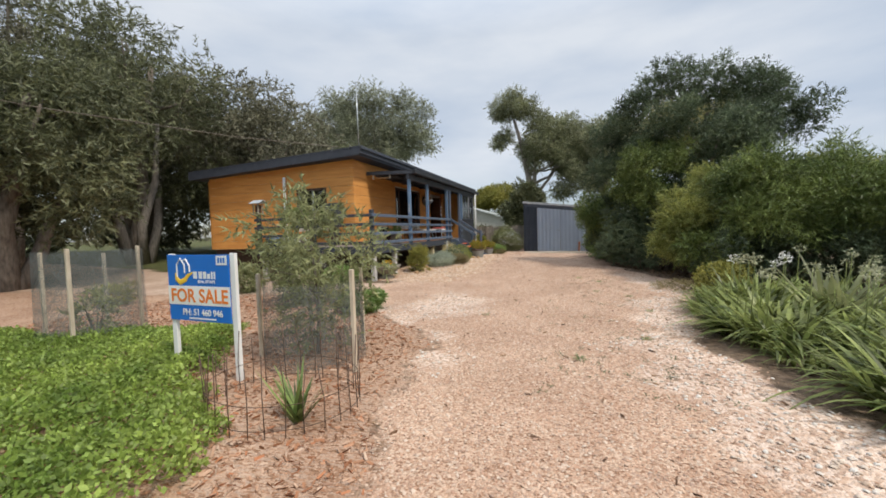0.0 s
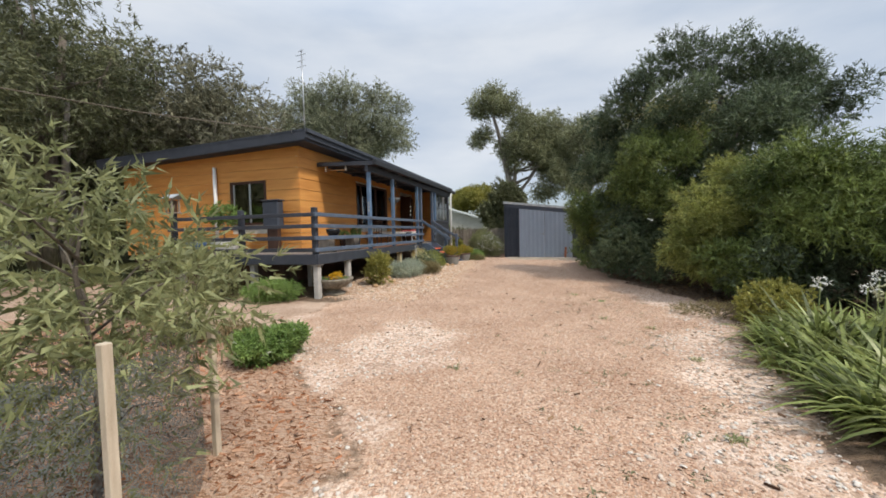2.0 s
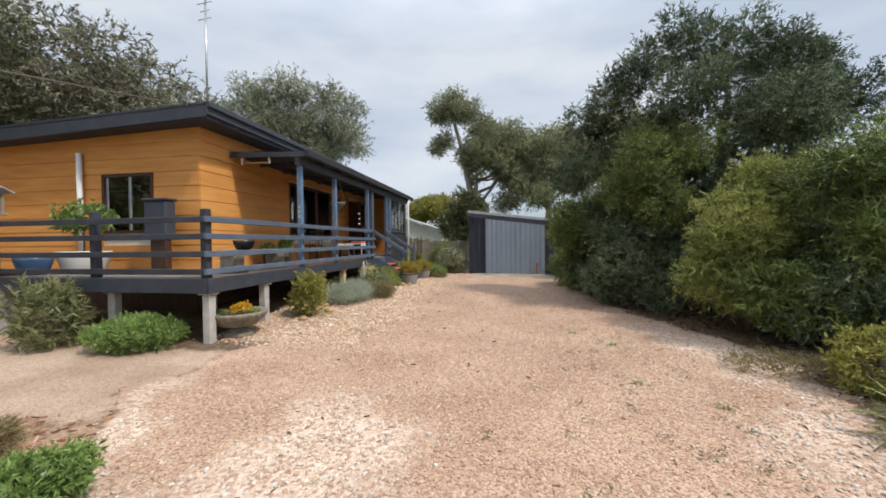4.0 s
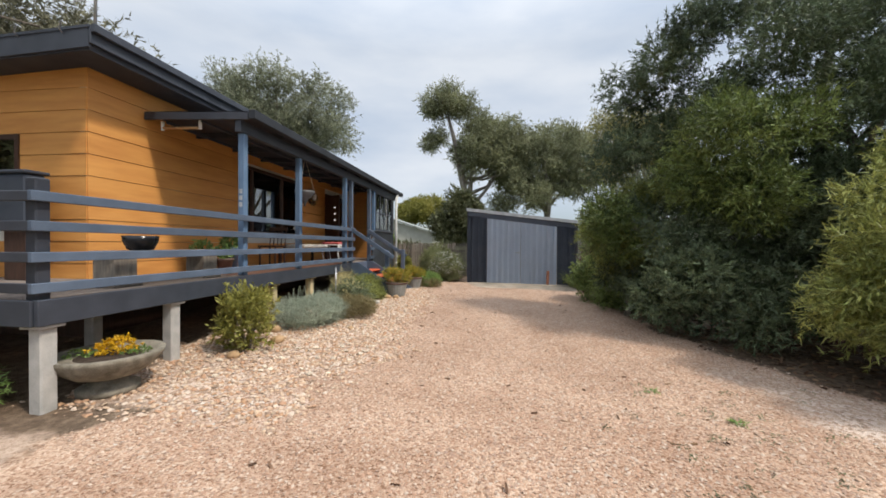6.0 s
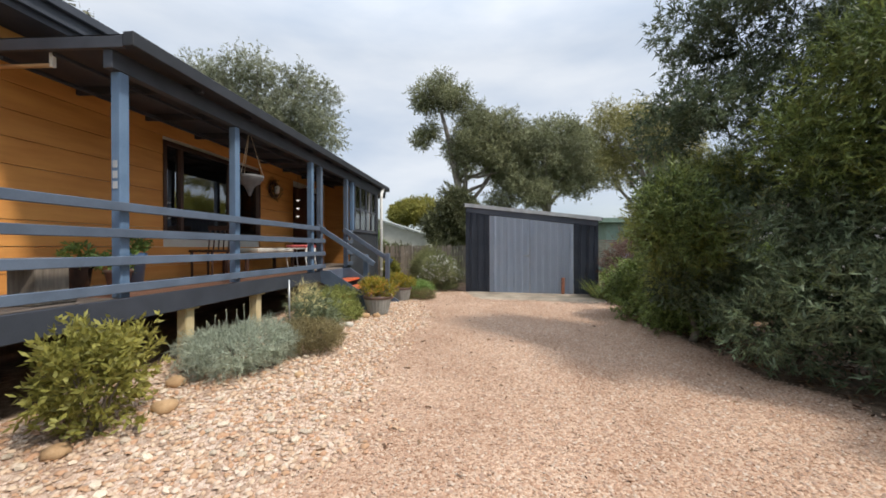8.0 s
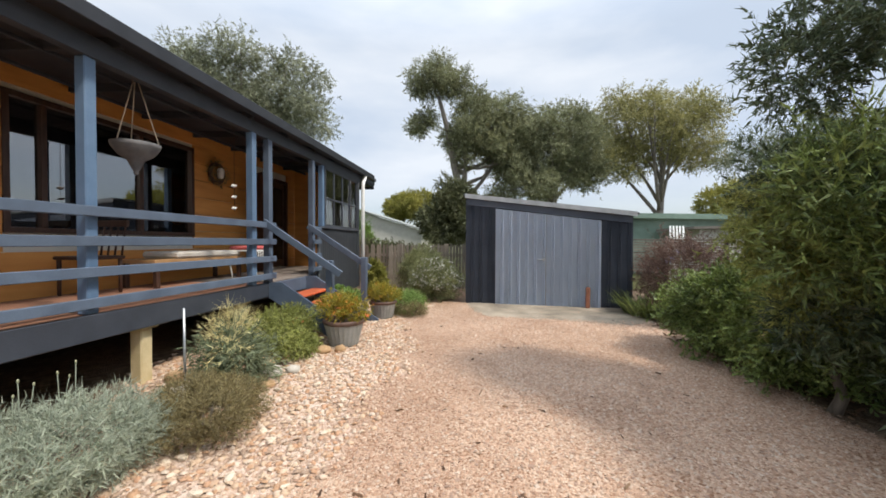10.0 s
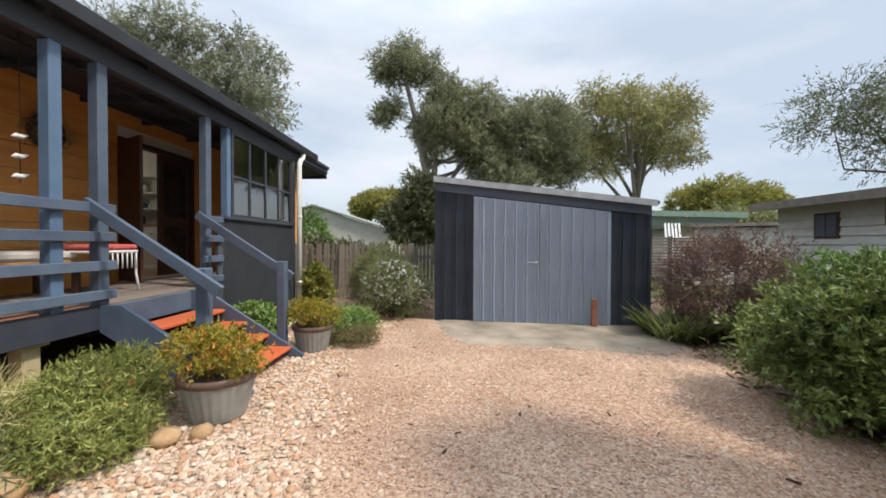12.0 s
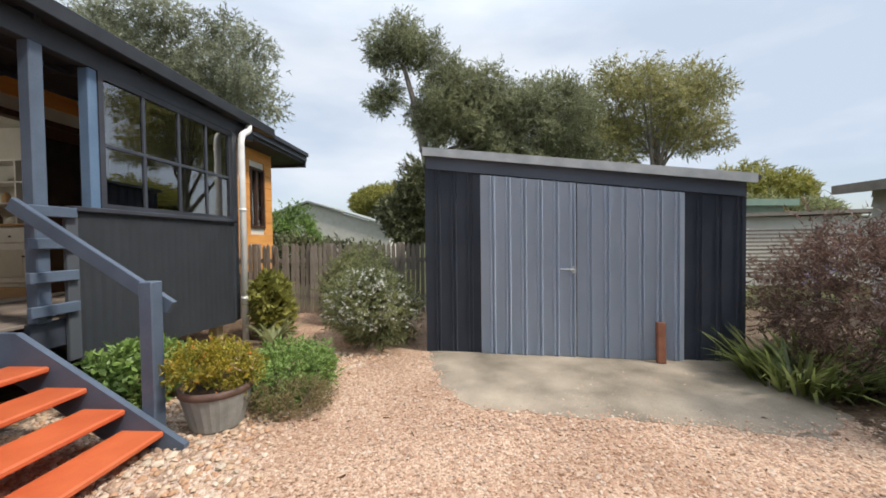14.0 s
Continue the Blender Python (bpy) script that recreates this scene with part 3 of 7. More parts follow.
def make_ground():
    near = np.concatenate([np.linspace(-1200, -60, 12)[:-1], np.linspace(-60, -12, 40)[:-1], np.arange(-12, 4.0, 0.11), np.linspace(4.0, 40, 40)[1:], np.linspace(40, 1200, 12)[1:]])
    deep = np.concatenate([np.linspace(-1200, -30, 12)[:-1], np.linspace(-30, -2, 24)[:-1], np.arange(-2, 23, 0.11), np.linspace(23, 70, 40)[1:], np.linspace(70, 1200, 12)[1:]])
    X, Y = np.meshgrid(near, deep, indexing="ij")
    Z = gz(X, Y)
    v = np.stack([X, Y, Z], -1).reshape(-1, 3)
    nx, ny = X.shape
    i = np.arange(nx - 1)[:, None] * ny + np.arange(ny - 1)[None]
    f = np.stack([i, i + ny, i + ny + 1, i + 1], -1).reshape(-1, 4)
    me = raw_mesh("ground", v, f)
    for key, val in zip(("drive", "pale", "mulch", "sand", "grass"), zones(X, Y)):
        me.attributes.new(key, "FLOAT", "POINT").data.foreach_set("value", val.ravel().astype(np.float32))
    ob = link("ground", me, ground_material(), smooth=True)
    return tagged(ob, "pink gravel drive between bark mulch beds and dry grass", "ground", kind="structure")


make_ground()

# ---- house ----
WALL_X, GABLE_Y, BACK_Y, LEFT_X = -7.1, 11.08, 24.52, -13.5
FLOOR_Z = 0.95
ROW = 0.295


def cells_without(bm, cuts_a, cuts_z, openings, put):
    for a0, a1 in zip(cuts_a, cuts_a[1:]):
        for z0, z1 in zip(cuts_z, cuts_z[1:]):
            ca, cz = (a0 + a1) / 2, (z0 + z1) / 2
            if not any(o[0] < ca < o[1] and o[2] < cz < o[3] for o in openings):
                put(a0, a1, z0, z1)


def clad_wall(name, parent, along, plane, a0, a1, z0, z1, openings, outward, thick=0.12, side_seams=()):
    """A wall with openings and a skin of wide horizontal boards, each a piece of its own with a shadow gap below it."""
    bm = bmesh.new()
    ca = sorted({a0, a1, *[o[0] for o in openings], *[o[1] for o in openings]})
    cz = sorted({z0, z1, *[o[2] for o in openings], *[o[3] for o in openings]})

    def put(b0, b1, c0, c1):
        p0, p1 = plane - outward * thick, plane - outward * 0.02
        if along == "y":
            add_box(bm, (min(p0, p1), b0, c0), (max(p0, p1), b1, c1))
        else:
            add_box(bm, (b0, min(p0, p1), c0), (b1, max(p0, p1), c1))

    cells_without(bm, ca, cz, openings, put)
    bmesh.ops.remove_doubles(bm, verts=bm.verts, dist=0.0005)
    wall = part(name, bm, CREAM, parent, "wide orange boards over a framed wall")
    z = z0
    while z < z1 - 0.02:
        top = min(z + ROW, z1)
        lanes = [(a0, a1)]
        for o in openings:
            if o[2] < top - 0.01 and o[3] > z + 0.01:
                lanes = [seg for s, e in lanes for seg in ((s, min(e, o[0])), (max(s, o[1]), e)) if seg[1] - seg[0] > 0.01]
        for s, e in lanes:
            lean = 0.007
            bm = bmesh.new()
            lo, hi = z + 0.006, top
            ps = [(plane + outward * 0.012, lo), (plane + outward * (0.012 - lean), hi), (plane - outward * 0.02, hi), (plane - outward * 0.02, lo)]
            va = [bm.verts.new((p, s, q) if along == "y" else (s, p, q)) for p, q in ps]
            vb = [bm.verts.new((p, e, q) if along == "y" else (e, p, q)) for p, q in ps]
            for k in range(4):
                bm.faces.new((va[k], va[(k + 1) % 4], vb[(k + 1) % 4], vb[k]))
            bm.faces.new(va[::-1])
            bm.faces.new(vb)
            bmesh.ops.recalc_face_normals(bm, faces=bm.faces)
            part("board", bm, ORANGE, wall)
        z = top
    return wall


house = thing("house", (-10.3, 17.8, 0.0), "single-storey orange weatherboard house with a low dark roof on stumps", "house")
gable_openings = [(-9.4, -8.17, 1.7, 2.92)]
long_openings = [(14.17, 16.73, 1.66, 3.16), (18.2, 19.76, 0.96, 3.06), (23.5, 24.15, 1.9, 3.36)]
clad_wall("wall_south", house, "x", GABLE_Y, LEFT_X, WALL_X - 0.01, 0.86, 3.8, gable_openings, -1)
clad_wall("wall_east", house, "y", WALL_X, GABLE_Y, BACK_Y, 0.86, 3.86, long_openings, 1)
# Unseen west opening and pane, added to let daylight brighten the entry room
bm = bmesh.new()
cells_without(bm, [GABLE_Y + 0.02, 17.9, 20.4, BACK_Y], [0.86, 1.5, 3.1, 3.5], [(17.9, 20.4, 1.5, 3.1)], lambda a0, a1, z0, z1: add_box(bm, (LEFT_X - 0.1, a0, z0), (LEFT_X, a1, z1)))
part("wall_west", bm, ORANGE, house)
pane = block("added_west_window", (LEFT_X - 0.06, 17.9, 1.5), (LEFT_X - 0.055, 20.4, 3.1), GLASS, house, "unseen window pane added to let daylight into the entry room", 0)
pane.visible_shadow = False
block("wall_north", (LEFT_X, BACK_Y - 0.12, 0.86), (WALL_X - 0.14, BACK_Y, 3.75), ORANGE, house)
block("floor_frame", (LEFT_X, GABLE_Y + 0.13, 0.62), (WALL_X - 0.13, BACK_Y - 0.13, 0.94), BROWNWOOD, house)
# Dark screens added to block far light, so the space below stays in shade
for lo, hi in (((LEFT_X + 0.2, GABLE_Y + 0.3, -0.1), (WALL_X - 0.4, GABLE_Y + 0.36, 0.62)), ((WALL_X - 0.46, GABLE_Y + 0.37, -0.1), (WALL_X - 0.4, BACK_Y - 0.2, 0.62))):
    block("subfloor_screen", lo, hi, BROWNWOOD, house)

# main roof: a shallow slope with deep fascias
def sloped_slab(name, x0, x1, y0, y1, zt0, zt1, zb0, zb1, material, parent, label=""):
    bm = bmesh.new()
    v = [bm.verts.new(p) for p in ((x0, y0, zb0), (x1, y0, zb1), (x1, y1, zb1), (x0, y1, zb0), (x0, y0, zt0), (x1, y0, zt1), (x1, y1, zt1), (x0, y1, zt0))]
    for k in ((3, 2, 1, 0), (4, 5, 6, 7), (0, 1, 5, 4), (1, 2, 6, 5), (2, 3, 7, 6), (3, 0, 4, 7)):
        bm.faces.new([v[i] for i in k])
    return part(name, bm, material, parent, label)


def corrugated(name, x0, x1, y0, y1, z0, z1, material, parent, pitch=0.19, rise=0.022, label="", along="y"):
    """Ribbed steel sheet, the ribs running up the slope (along x), repeated along y."""
    bm = bmesh.new()
    prof, y = [], y0
    while y < y1:
        for dy, dz in ((0, 0), (pitch * 0.7, 0), (pitch * 0.78, rise), (pitch * 0.92, rise)):
            if y + dy <= y1:
                prof.append((y + dy, dz))
        y += pitch
    prof.append((y1, 0))
    a = [bm.verts.new((x0, yy, z0 + dz)) for yy, dz in prof]
    b = [bm.verts.new((x1, yy, z1 + dz)) for yy, dz in prof]
    for k in range(len(prof) - 1):
        bm.faces.new((a[k], b[k], b[k + 1], a[k + 1]))
    return part(name, bm, material, parent, label)


sloped_slab("roof", -14.1, -6.62, 10.72, 25.55, 3.79, 4.04, 3.55, 3.8, SOFFIT, house, "dark boarded eaves")
corrugated("roof_sheet", -14.15, -6.58, 10.68, 25.6, 3.805, 4.06, ROOFMETAL, house)
bm = bmesh.new()
v = [bm.verts.new(p) for p in ((-14.1, 10.69, 3.53), (-6.6, 10.69, 3.83), (-6.6, 10.69, 4.1), (-14.1, 10.69, 3.85), (-14.1, 10.72, 3.53), (-6.6, 10.72, 3.83), (-6.6, 10.72, 4.1), (-14.1, 10.72, 3.85))]
for k in ((0, 1, 2, 3), (7, 6, 5, 4), (0, 4, 5, 1), (3, 2, 6, 7), (1, 5, 6, 2), (0, 3, 7, 4)):
    bm.faces.new([v[i] for i in k])
part("barge_board", bm, BEAM, house, "slate-blue barge board")
block("fascia", (-6.6, 10.69, 3.87), (-6.57, 25.57, 4.06), BEAM, house, "slate-blue fascia")
block("fascia", (-6.57, 10.69, 4.0), (-6.51, 25.57, 4.1), BEAM, house, "slate-blue gutter")
block("fascia", (-14.1, 25.55, 3.7), (-6.6, 25.58, 4.0), BEAM, house)

# veranda roof with gutter, beam, rafters and lining
ver = thing("veranda_roof", (-6.1, 16.4, 3.3), "low dark veranda roof with gutter on painted posts", "veranda")
corrugated("roof_sheet", -7.07, -5.32, 11.87, 20.98, 3.47, 3.405, ROOFMETAL, ver, 0.12, 0.018)
sloped_slab("lining", -7.06, -5.34, 11.92, 20.95, 3.465, 3.4, 3.44, 3.375, SOFFIT, ver)
block("gutter", (-5.31, 11.86, 3.29), (-5.2, 21.0, 3.425), GUTTER, ver, "dark folded gutter")
bar("beam", (-5.51, 11.9, 3.21), (-5.4, 20.6, 3.21), 0.1, 0.18, BEAM, ver)
bar("end_rafter", (-7.07, 11.89, 3.405), (-5.32, 11.89, 3.34), 0.045, 0.11, DARK, ver)
y = 12.9
while y < 20.8:
    bar("rafter", (-7.06, y, 3.39), (-5.35, y, 3.33), 0.045, 0.1, SOFFIT, ver)
    y += 0.95
for x in (-6.75, -6.15):
    block("batten", (x - 0.02, 11.95, 3.295), (x + 0.02, 20.6, 3.335), SOFFIT, ver)
rod = thing("hanging_rod", (-6.5, 11.98, 3.26), "brown wooden rod hung on two white brackets", "rod")
tube("rod", [(-6.85, 11.98, 3.24), (-6.2, 11.98, 3.22)], 0.022, PINE, rod)
for x in (-6.85, -6.2):
    block("bracket", (x - 0.02, 11.96, 3.2), (x + 0.02, 12.0, 3.34), WHITE, rod)

# ---- deck ----
deck = thing("deck", (-6.3, 13.0, 0.8), "raised timber deck with slate-blue edge boards on pale stumps", "deck")
DZ = FLOOR_Z
block("edge_beam", (-5.45, 9.33, 0.735), (-5.4, 16.2, 0.955), BEAM, deck)
block("edge_beam", (-9.62, 9.31, 0.735), (-5.452, 9.36, 0.955), BEAM, deck)
block("edge_beam", (-9.62, 9.362, 0.735), (-9.57, 11.05, 0.955), BEAM, deck)
block("edge_beam", (-5.45, 17.55, 0.735), (-5.4, 20.1, 0.955), BEAM, deck)
for y in (10.2, 11.3, 12.4, 13.5, 14.6, 15.7, 16.8, 17.9, 19.0):
    block("joist", (-7.05, y - 0.025, 0.76), (-5.455, y + 0.025, 0.918), BROWNWOOD, deck)
x = -7.02
board_mesh = {}
while x < -5.5:
    for y0, y1, mt in ((9.37, 12.0, DECKGREY), (12.004, 16.19, DECKRED), (16.194, 20.1, DECKGREY)):
        key = (y0, mt.name)
        if key not in board_mesh:
            bmm = bmesh.new()
            add_box(bmm, (0, y0, DZ - 0.03), (0.082, y1, DZ), None, 0.005)
            board_mesh[key] = bpy.data.meshes.new("deck_board")
            bmm.to_mesh(board_mesh[key])
            bmm.free()
        ob = link("deck_board", board_mesh[key], mt, deck)
        ob.location = (x, 0, 0)
    x += 0.09
x = -9.56
while x < -7.05:
    bmm = board_mesh.get("short")
    if bmm is None:
        b2 = bmesh.new()
        add_box(b2, (0, 9.37, DZ - 0.03), (0.082, 11.05, DZ), None, 0.005)
        bmm = board_mesh["short"] = bpy.data.meshes.new("deck_board")
        b2.to_mesh(bmm)
        b2.free()
    link("deck_board", bmm, DECKGREY, deck).location = (x, 0, 0)
    x += 0.09
for x, y, mt in ((-5.52, 9.45, CONCRETE), (-7.25, 9.5, CONCRETE), (-9.4, 9.5, CONCRETE), (-5.52, 10.74, CONCRETE), (-6.6, 10.74, CONCRETE), (-5.55, 12.85, STUMPWOOD), (-5.55, 14.2, STUMPWOOD), (-5.55, 15.72, STUMPWOOD), (-5.55, 18.2, STUMPWOOD), (-5.55, 19.9, STUMPWOOD)):
    base = g(x, y) - 0.1
    st = block("stump", (x - 0.065, y - 0.065, base), (x + 0.065, y + 0.065, 0.705), mt, deck, "pale square stump", 0.012)
    block("cap", (x - 0.1, y - 0.1, 0.706), (x + 0.1, y + 0.1, 0.734), CONCRETE if mt is CONCRETE else STUMPWOOD, st)

# posts and rails
RAILS = ((1.78, 1.865), (1.53, 1.615), (1.27, 1.355), (1.01, 1.095))
for x, y, paint in ((-5.51, 12.02, POSTBLUE), (-5.5, 13.66, POSTBLUE), (-5.445, 15.83, POSTBLUE), (-5.435, 16.22, SLATE), (-5.42, 17.64, SLATE), (-5.435, 18.1, POSTBLUE)):
    p = block("veranda_post", (x - 0.05, y - 0.05, DZ + 0.002), (x + 0.05, y + 0.05, 3.118), paint, None, bevel=0.008)
    tagged(p, "slate-blue square veranda post on the deck", "post", "veranda posts")
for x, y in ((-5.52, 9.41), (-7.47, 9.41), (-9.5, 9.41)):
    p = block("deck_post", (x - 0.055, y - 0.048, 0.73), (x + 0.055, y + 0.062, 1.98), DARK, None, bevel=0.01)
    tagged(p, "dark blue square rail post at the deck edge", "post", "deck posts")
long_rail = thing("deck_railing", (-5.42, 12.8, 1.4), "four slate-blue horizontal rails along the deck", "railing")
front_rail = thing("deck_railing", (-7.5, 9.33, 1.4), "four dark blue horizontal rails across the deck end", "railing")
short_rail = thing("deck_railing", (-5.42, 17.85, 1.4), "four short slate-blue rails beside the steps", "railing")
for z0, z1 in RAILS:
    bar("rail", (-5.438, 9.3, (z0 + z1) / 2), (-5.365, 16.3, (z0 + z1) / 2), 0.045, z1 - z0, SLATE, long_rail)
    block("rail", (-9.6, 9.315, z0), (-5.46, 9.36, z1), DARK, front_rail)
    block("rail", (-5.36, 17.5, z0), (-5.315, 17.86, z1), SLATE, short_rail)

# steps
steps = thing("front_steps", (-4.8, 16.8, 0.2), "orange-red timber steps with slate-blue stringers and handrails", "steps")
def stringer(y):
    bm = bmesh.new()
    prof = [(-5.4, 0.955), (-5.2, 0.955), (-4.02, 0.2), (-4.02, 0.08), (-4.35, 0.08), (-5.4, 0.72)]
    a = [bm.verts.new((px, y, pz)) for px, pz in prof]
    b = [bm.verts.new((px, y + 0.045, pz)) for px, pz in prof]
    bm.faces.new(a)
    bm.faces.new(b[::-1])
    for k in range(len(prof)):
        bm.faces.new((a[k], b[k], b[(k + 1) % len(prof)], a[(k + 1) % len(prof)]))
    bmesh.ops.recalc_face_normals(bm, faces=bm.faces)
    part("stringer", bm, SLATE, steps)
stringer(16.18)
stringer(17.3)
for k in range(4):
    xc, zc = -5.1 + 0.265 * k, 0.735 - 0.145 * k
    block("tread", (xc - 0.15, 16.226, zc - 0.04), (xc + 0.15, 17.298, zc), TREADRED, steps, "orange-red painted tread", 0.01)
block("riser_board", (-5.4, 16.23, 0.73), (-5.36, 17.295, 0.945), SLATE, steps)
for x, y in ((-4.42, 16.15), (-4.31, 17.4)):
    block("newel", (x - 0.05, y - 0.05, g(x, y) - 0.05), (x + 0.05, y + 0.05, 1.3), SLATE, steps, "", 0.008)
bar("handrail", (-5.42, 16.07, 1.87), (-4.22, 16.07, 1.1), 0.045, 0.1, SLATE, steps)
bar("handrail", (-5.42, 17.48, 1.87), (-4.22, 17.48, 1.1), 0.045, 0.1, SLATE, steps)

# glazed corner at the veranda's end
enc = thing("sunroom", (-6.2, 19.0, 0.9), "glazed sunroom with charcoal sheet below its windows", "sunroom")
bm = bmesh.new()
n_rib = 46
prof = []
for k in range(n_rib + 1):
    yy = 17.86 + (20.08 - 17.86) * k / n_rib
    prof.append((yy, -5.38 + (0.004 if k % 2 else 0.0), 0.56 - 0.14 * k / n_rib))
a = [bm.verts.new((px, yy, zb)) for yy, px, zb in prof]
b = [bm.verts.new((px, yy, 1.84)) for yy, px, zb in prof]
for k in range(n_rib):
    bm.faces.new((a[k], a[k + 1], b[k + 1], b[k]))
r = bmesh.ops.solidify(bm, geom=bm.faces[:], thickness=0.006)
part("cladding", bm, CHARCOAL, enc, "charcoal ribbed sheet")
block("corner_board", (-5.395, 17.8, 0.6), (-5.355, 17.9, 1.84), CHARCOAL, enc)
block("sill", (-5.44, 17.86, 1.842), (-5.34, 20.12, 1.885), DARK, enc)
win = part("window", (lambda q: (add_box(q, (-5.42, 18.13, 3.06), (-5.37, 20.06, 3.12)), add_box(q, (-5.42, 18.13, 1.886), (-5.37, 20.06, 1.93)), add_box(q, (-5.42, 18.13, 1.93), (-5.37, 18.18, 3.06)), add_box(q, (-5.42, 20.01, 1.93), (-5.37, 20.06, 3.06)), q)[-1])(bmesh.new()), DARK, enc, "dark painted window frame")
ys = [18.18, 18.62, 19.1, 19.56, 20.01]
for y in ys[1:4]:
    block("mullion", (-5.415, y - 0.016, 1.93), (-5.375, y + 0.016, 3.06), BEAM, win, "", 0.004)
block("transom", (-5.413, 18.18, 2.45), (-5.377, 20.01, 2.485), BEAM, win, "", 0.004)
for y0, y1 in zip(ys, ys[1:]):
    for z0, z1 in ((1.93, 2.45), (2.485, 3.06)):
        pane = block("pane", (-5.398, y0 + 0.017, z0), (-5.393, y1 - 0.017, z1), GLASS, win, "", 0)
        pane.visible_shadow = False
block("end_wall", (-7.06, 20.07, 0.5), (-5.47, 20.13, 3.36), ORANGE, enc)
corner = block("corner_post", (-5.46, 20.065, 0.45), (-5.345, 20.16, 3.12), CHARCOAL, enc)
pipe = thing("downpipe", (-5.22, 20.06, 0.3), "white round downpipe with an elbow under the gutter", "pipe")
tube("pipe", [(-5.22, 20.06, g(-5.2, 20) - 0.02), (-5.22, 20.06, 3.0), (-5.22, 20.09, 3.08), (-5.25, 20.2, 3.14), (-5.25, 20.3, 3.2), (-5.25, 20.32, 3.3)], 0.045, WHITE, pipe, seg=12)
for z in (0.75, 2.0):
    tube("clip", [(-5.22, 20.06, z), (-5.22, 20.06, z + 0.04)], 0.052, WHITE, pipe, seg=12)


# ---- windows and doors ----
def window_x(name, parent, y0, y1, z0, z1, bars, x=WALL_X, frame_m=BROWNWOOD, depth=0.06):
    """A glazed opening in the long wall: outer frame, uprights, panes."""
    bm = bmesh.new()
    w = 0.06
    for lo, hi in (((y0, z0), (y1, z0 + w)), ((y0, z1 - w), (y1, z1)), ((y0, z0 + w), (y0 + w, z1 - w)), ((y1 - w, z0 + w), (y1, z1 - w))):
        add_box(bm, (x - 0.09, lo[0], lo[1]), (x + 0.025, hi[0], hi[1]))
    win = part(name, bm, frame_m, parent, "dark brown timber window frame")
    cuts = [y0 + w, *bars, y1 - w]
    for b in bars:
        block("mullion", (x - 0.07, b - 0.03, z0 + w), (x + 0.012, b + 0.03, z1 - w), frame_m, win, "", 0.005)
    for c0, c1 in zip(cuts, cuts[1:]):
        p = block("pane", (x - 0.04, c0 + 0.02, z0 + w), (x - 0.035, c1 - 0.02, z1 - w), GLASS, win, "", 0)
        p.visible_shadow = False
    return win


window_x("window_1", house, 14.17, 16.73, 1.66, 3.16, (14.55, 15.76))
window_x("window_3", house, 23.5, 24.15, 1.9, 3.36, (23.82,))
bm = bmesh.new()
for lo, hi in (((-9.4, 1.7), (-8.17, 1.76)), ((-9.4, 2.86), (-8.17, 2.92)), ((-9.4, 1.76), (-9.34, 2.86)), ((-8.23, 1.76), (-8.17, 2.86))):
    add_box(bm, (lo[0], GABLE_Y - 0.03, lo[1]), (hi[0], GABLE_Y + 0.09, hi[1]))
gw = part("window_2", bm, BROWNWOOD, house, "dark window frame with a sliding sash")
block("sash", (-9.34, GABLE_Y + 0.01, 1.762), (-9.29, GABLE_Y + 0.04, 2.858), METAL, gw)
block("sash", (-8.78, GABLE_Y - 0.005, 1.762), (-8.73, GABLE_Y + 0.04, 2.858), METAL, gw)
for x0, x1 in ((-9.29, -8.78), (-8.73, -8.23)):
    p = block("pane", (x0, GABLE_Y + 0.02, 1.762), (x1, GABLE_Y + 0.025, 2.858), GLASS, gw, "", 0)
    p.visible_shadow = False

# entrance: open dark door, fixed dark leaf, room behind
bm = bmesh.new()
for lo, hi in (((18.2, 0.96), (18.27, 3.06)), ((19.69, 0.96), (19.76, 3.06)), ((18.27, 2.99), (19.69, 3.06))):
    add_box(bm, (WALL_X - 0.1, lo[0], lo[1]), (WALL_X + 0.03, hi[0], hi[1]))
part("door_frame", bm, BROWNWOOD, house, "dark brown door frame")
d1 = block("door_1", (-7.1, 18.2, 0.975), (-6.4, 18.24, 2.98), BROWNWOOD, house, "dark brown timber door standing open", 0.006, Matrix.Translation((-7.1, 18.2, 0)) @ pose(0, 0, 0, 0, 0, -28) @ Matrix.Translation((7.1, -18.2, 0)))
tube("door_handle", [(-6.5, 17.97, 1.95), (-6.42, 17.95, 1.95), (-6.42, 17.95, 2.1)], 0.014, METAL, d1)
d2 = block("door_2", (WALL_X - 0.06, 18.98, 0.975), (WALL_X - 0.02, 19.68, 2.985), BROWNWOOD, house, "dark screen door leaf")
for z0, z1 in ((1.15, 1.8), (1.95, 2.85)):
    block("panel", (WALL_X - 0.015, 19.08, z0), (WALL_X - 0.008, 19.58, z1), BLACK, d2)
block("inner_floor", (LEFT_X + 0.02, GABLE_Y + 0.14, 0.942), (WALL_X - 0.14, BACK_Y - 0.14, 0.955), PINE, house)
block("inner_wall", (-10.6, GABLE_Y + 0.15, 0.956), (-10.5, 17.6, 3.45), CREAM, house)
block("inner_wall", (LEFT_X + 0.1, 17.6, 0.956), (-7.26, 17.68, 3.45), CREAM, house)
block("inner_wall", (LEFT_X + 0.1, 20.6, 0.956), (-7.26, 20.68, 3.45), CREAM, house)
block("inner_ceiling", (LEFT_X + 0.02, GABLE_Y + 0.14, 3.46), (WALL_X - 0.14, BACK_Y - 0.14, 3.5), CREAM, house)
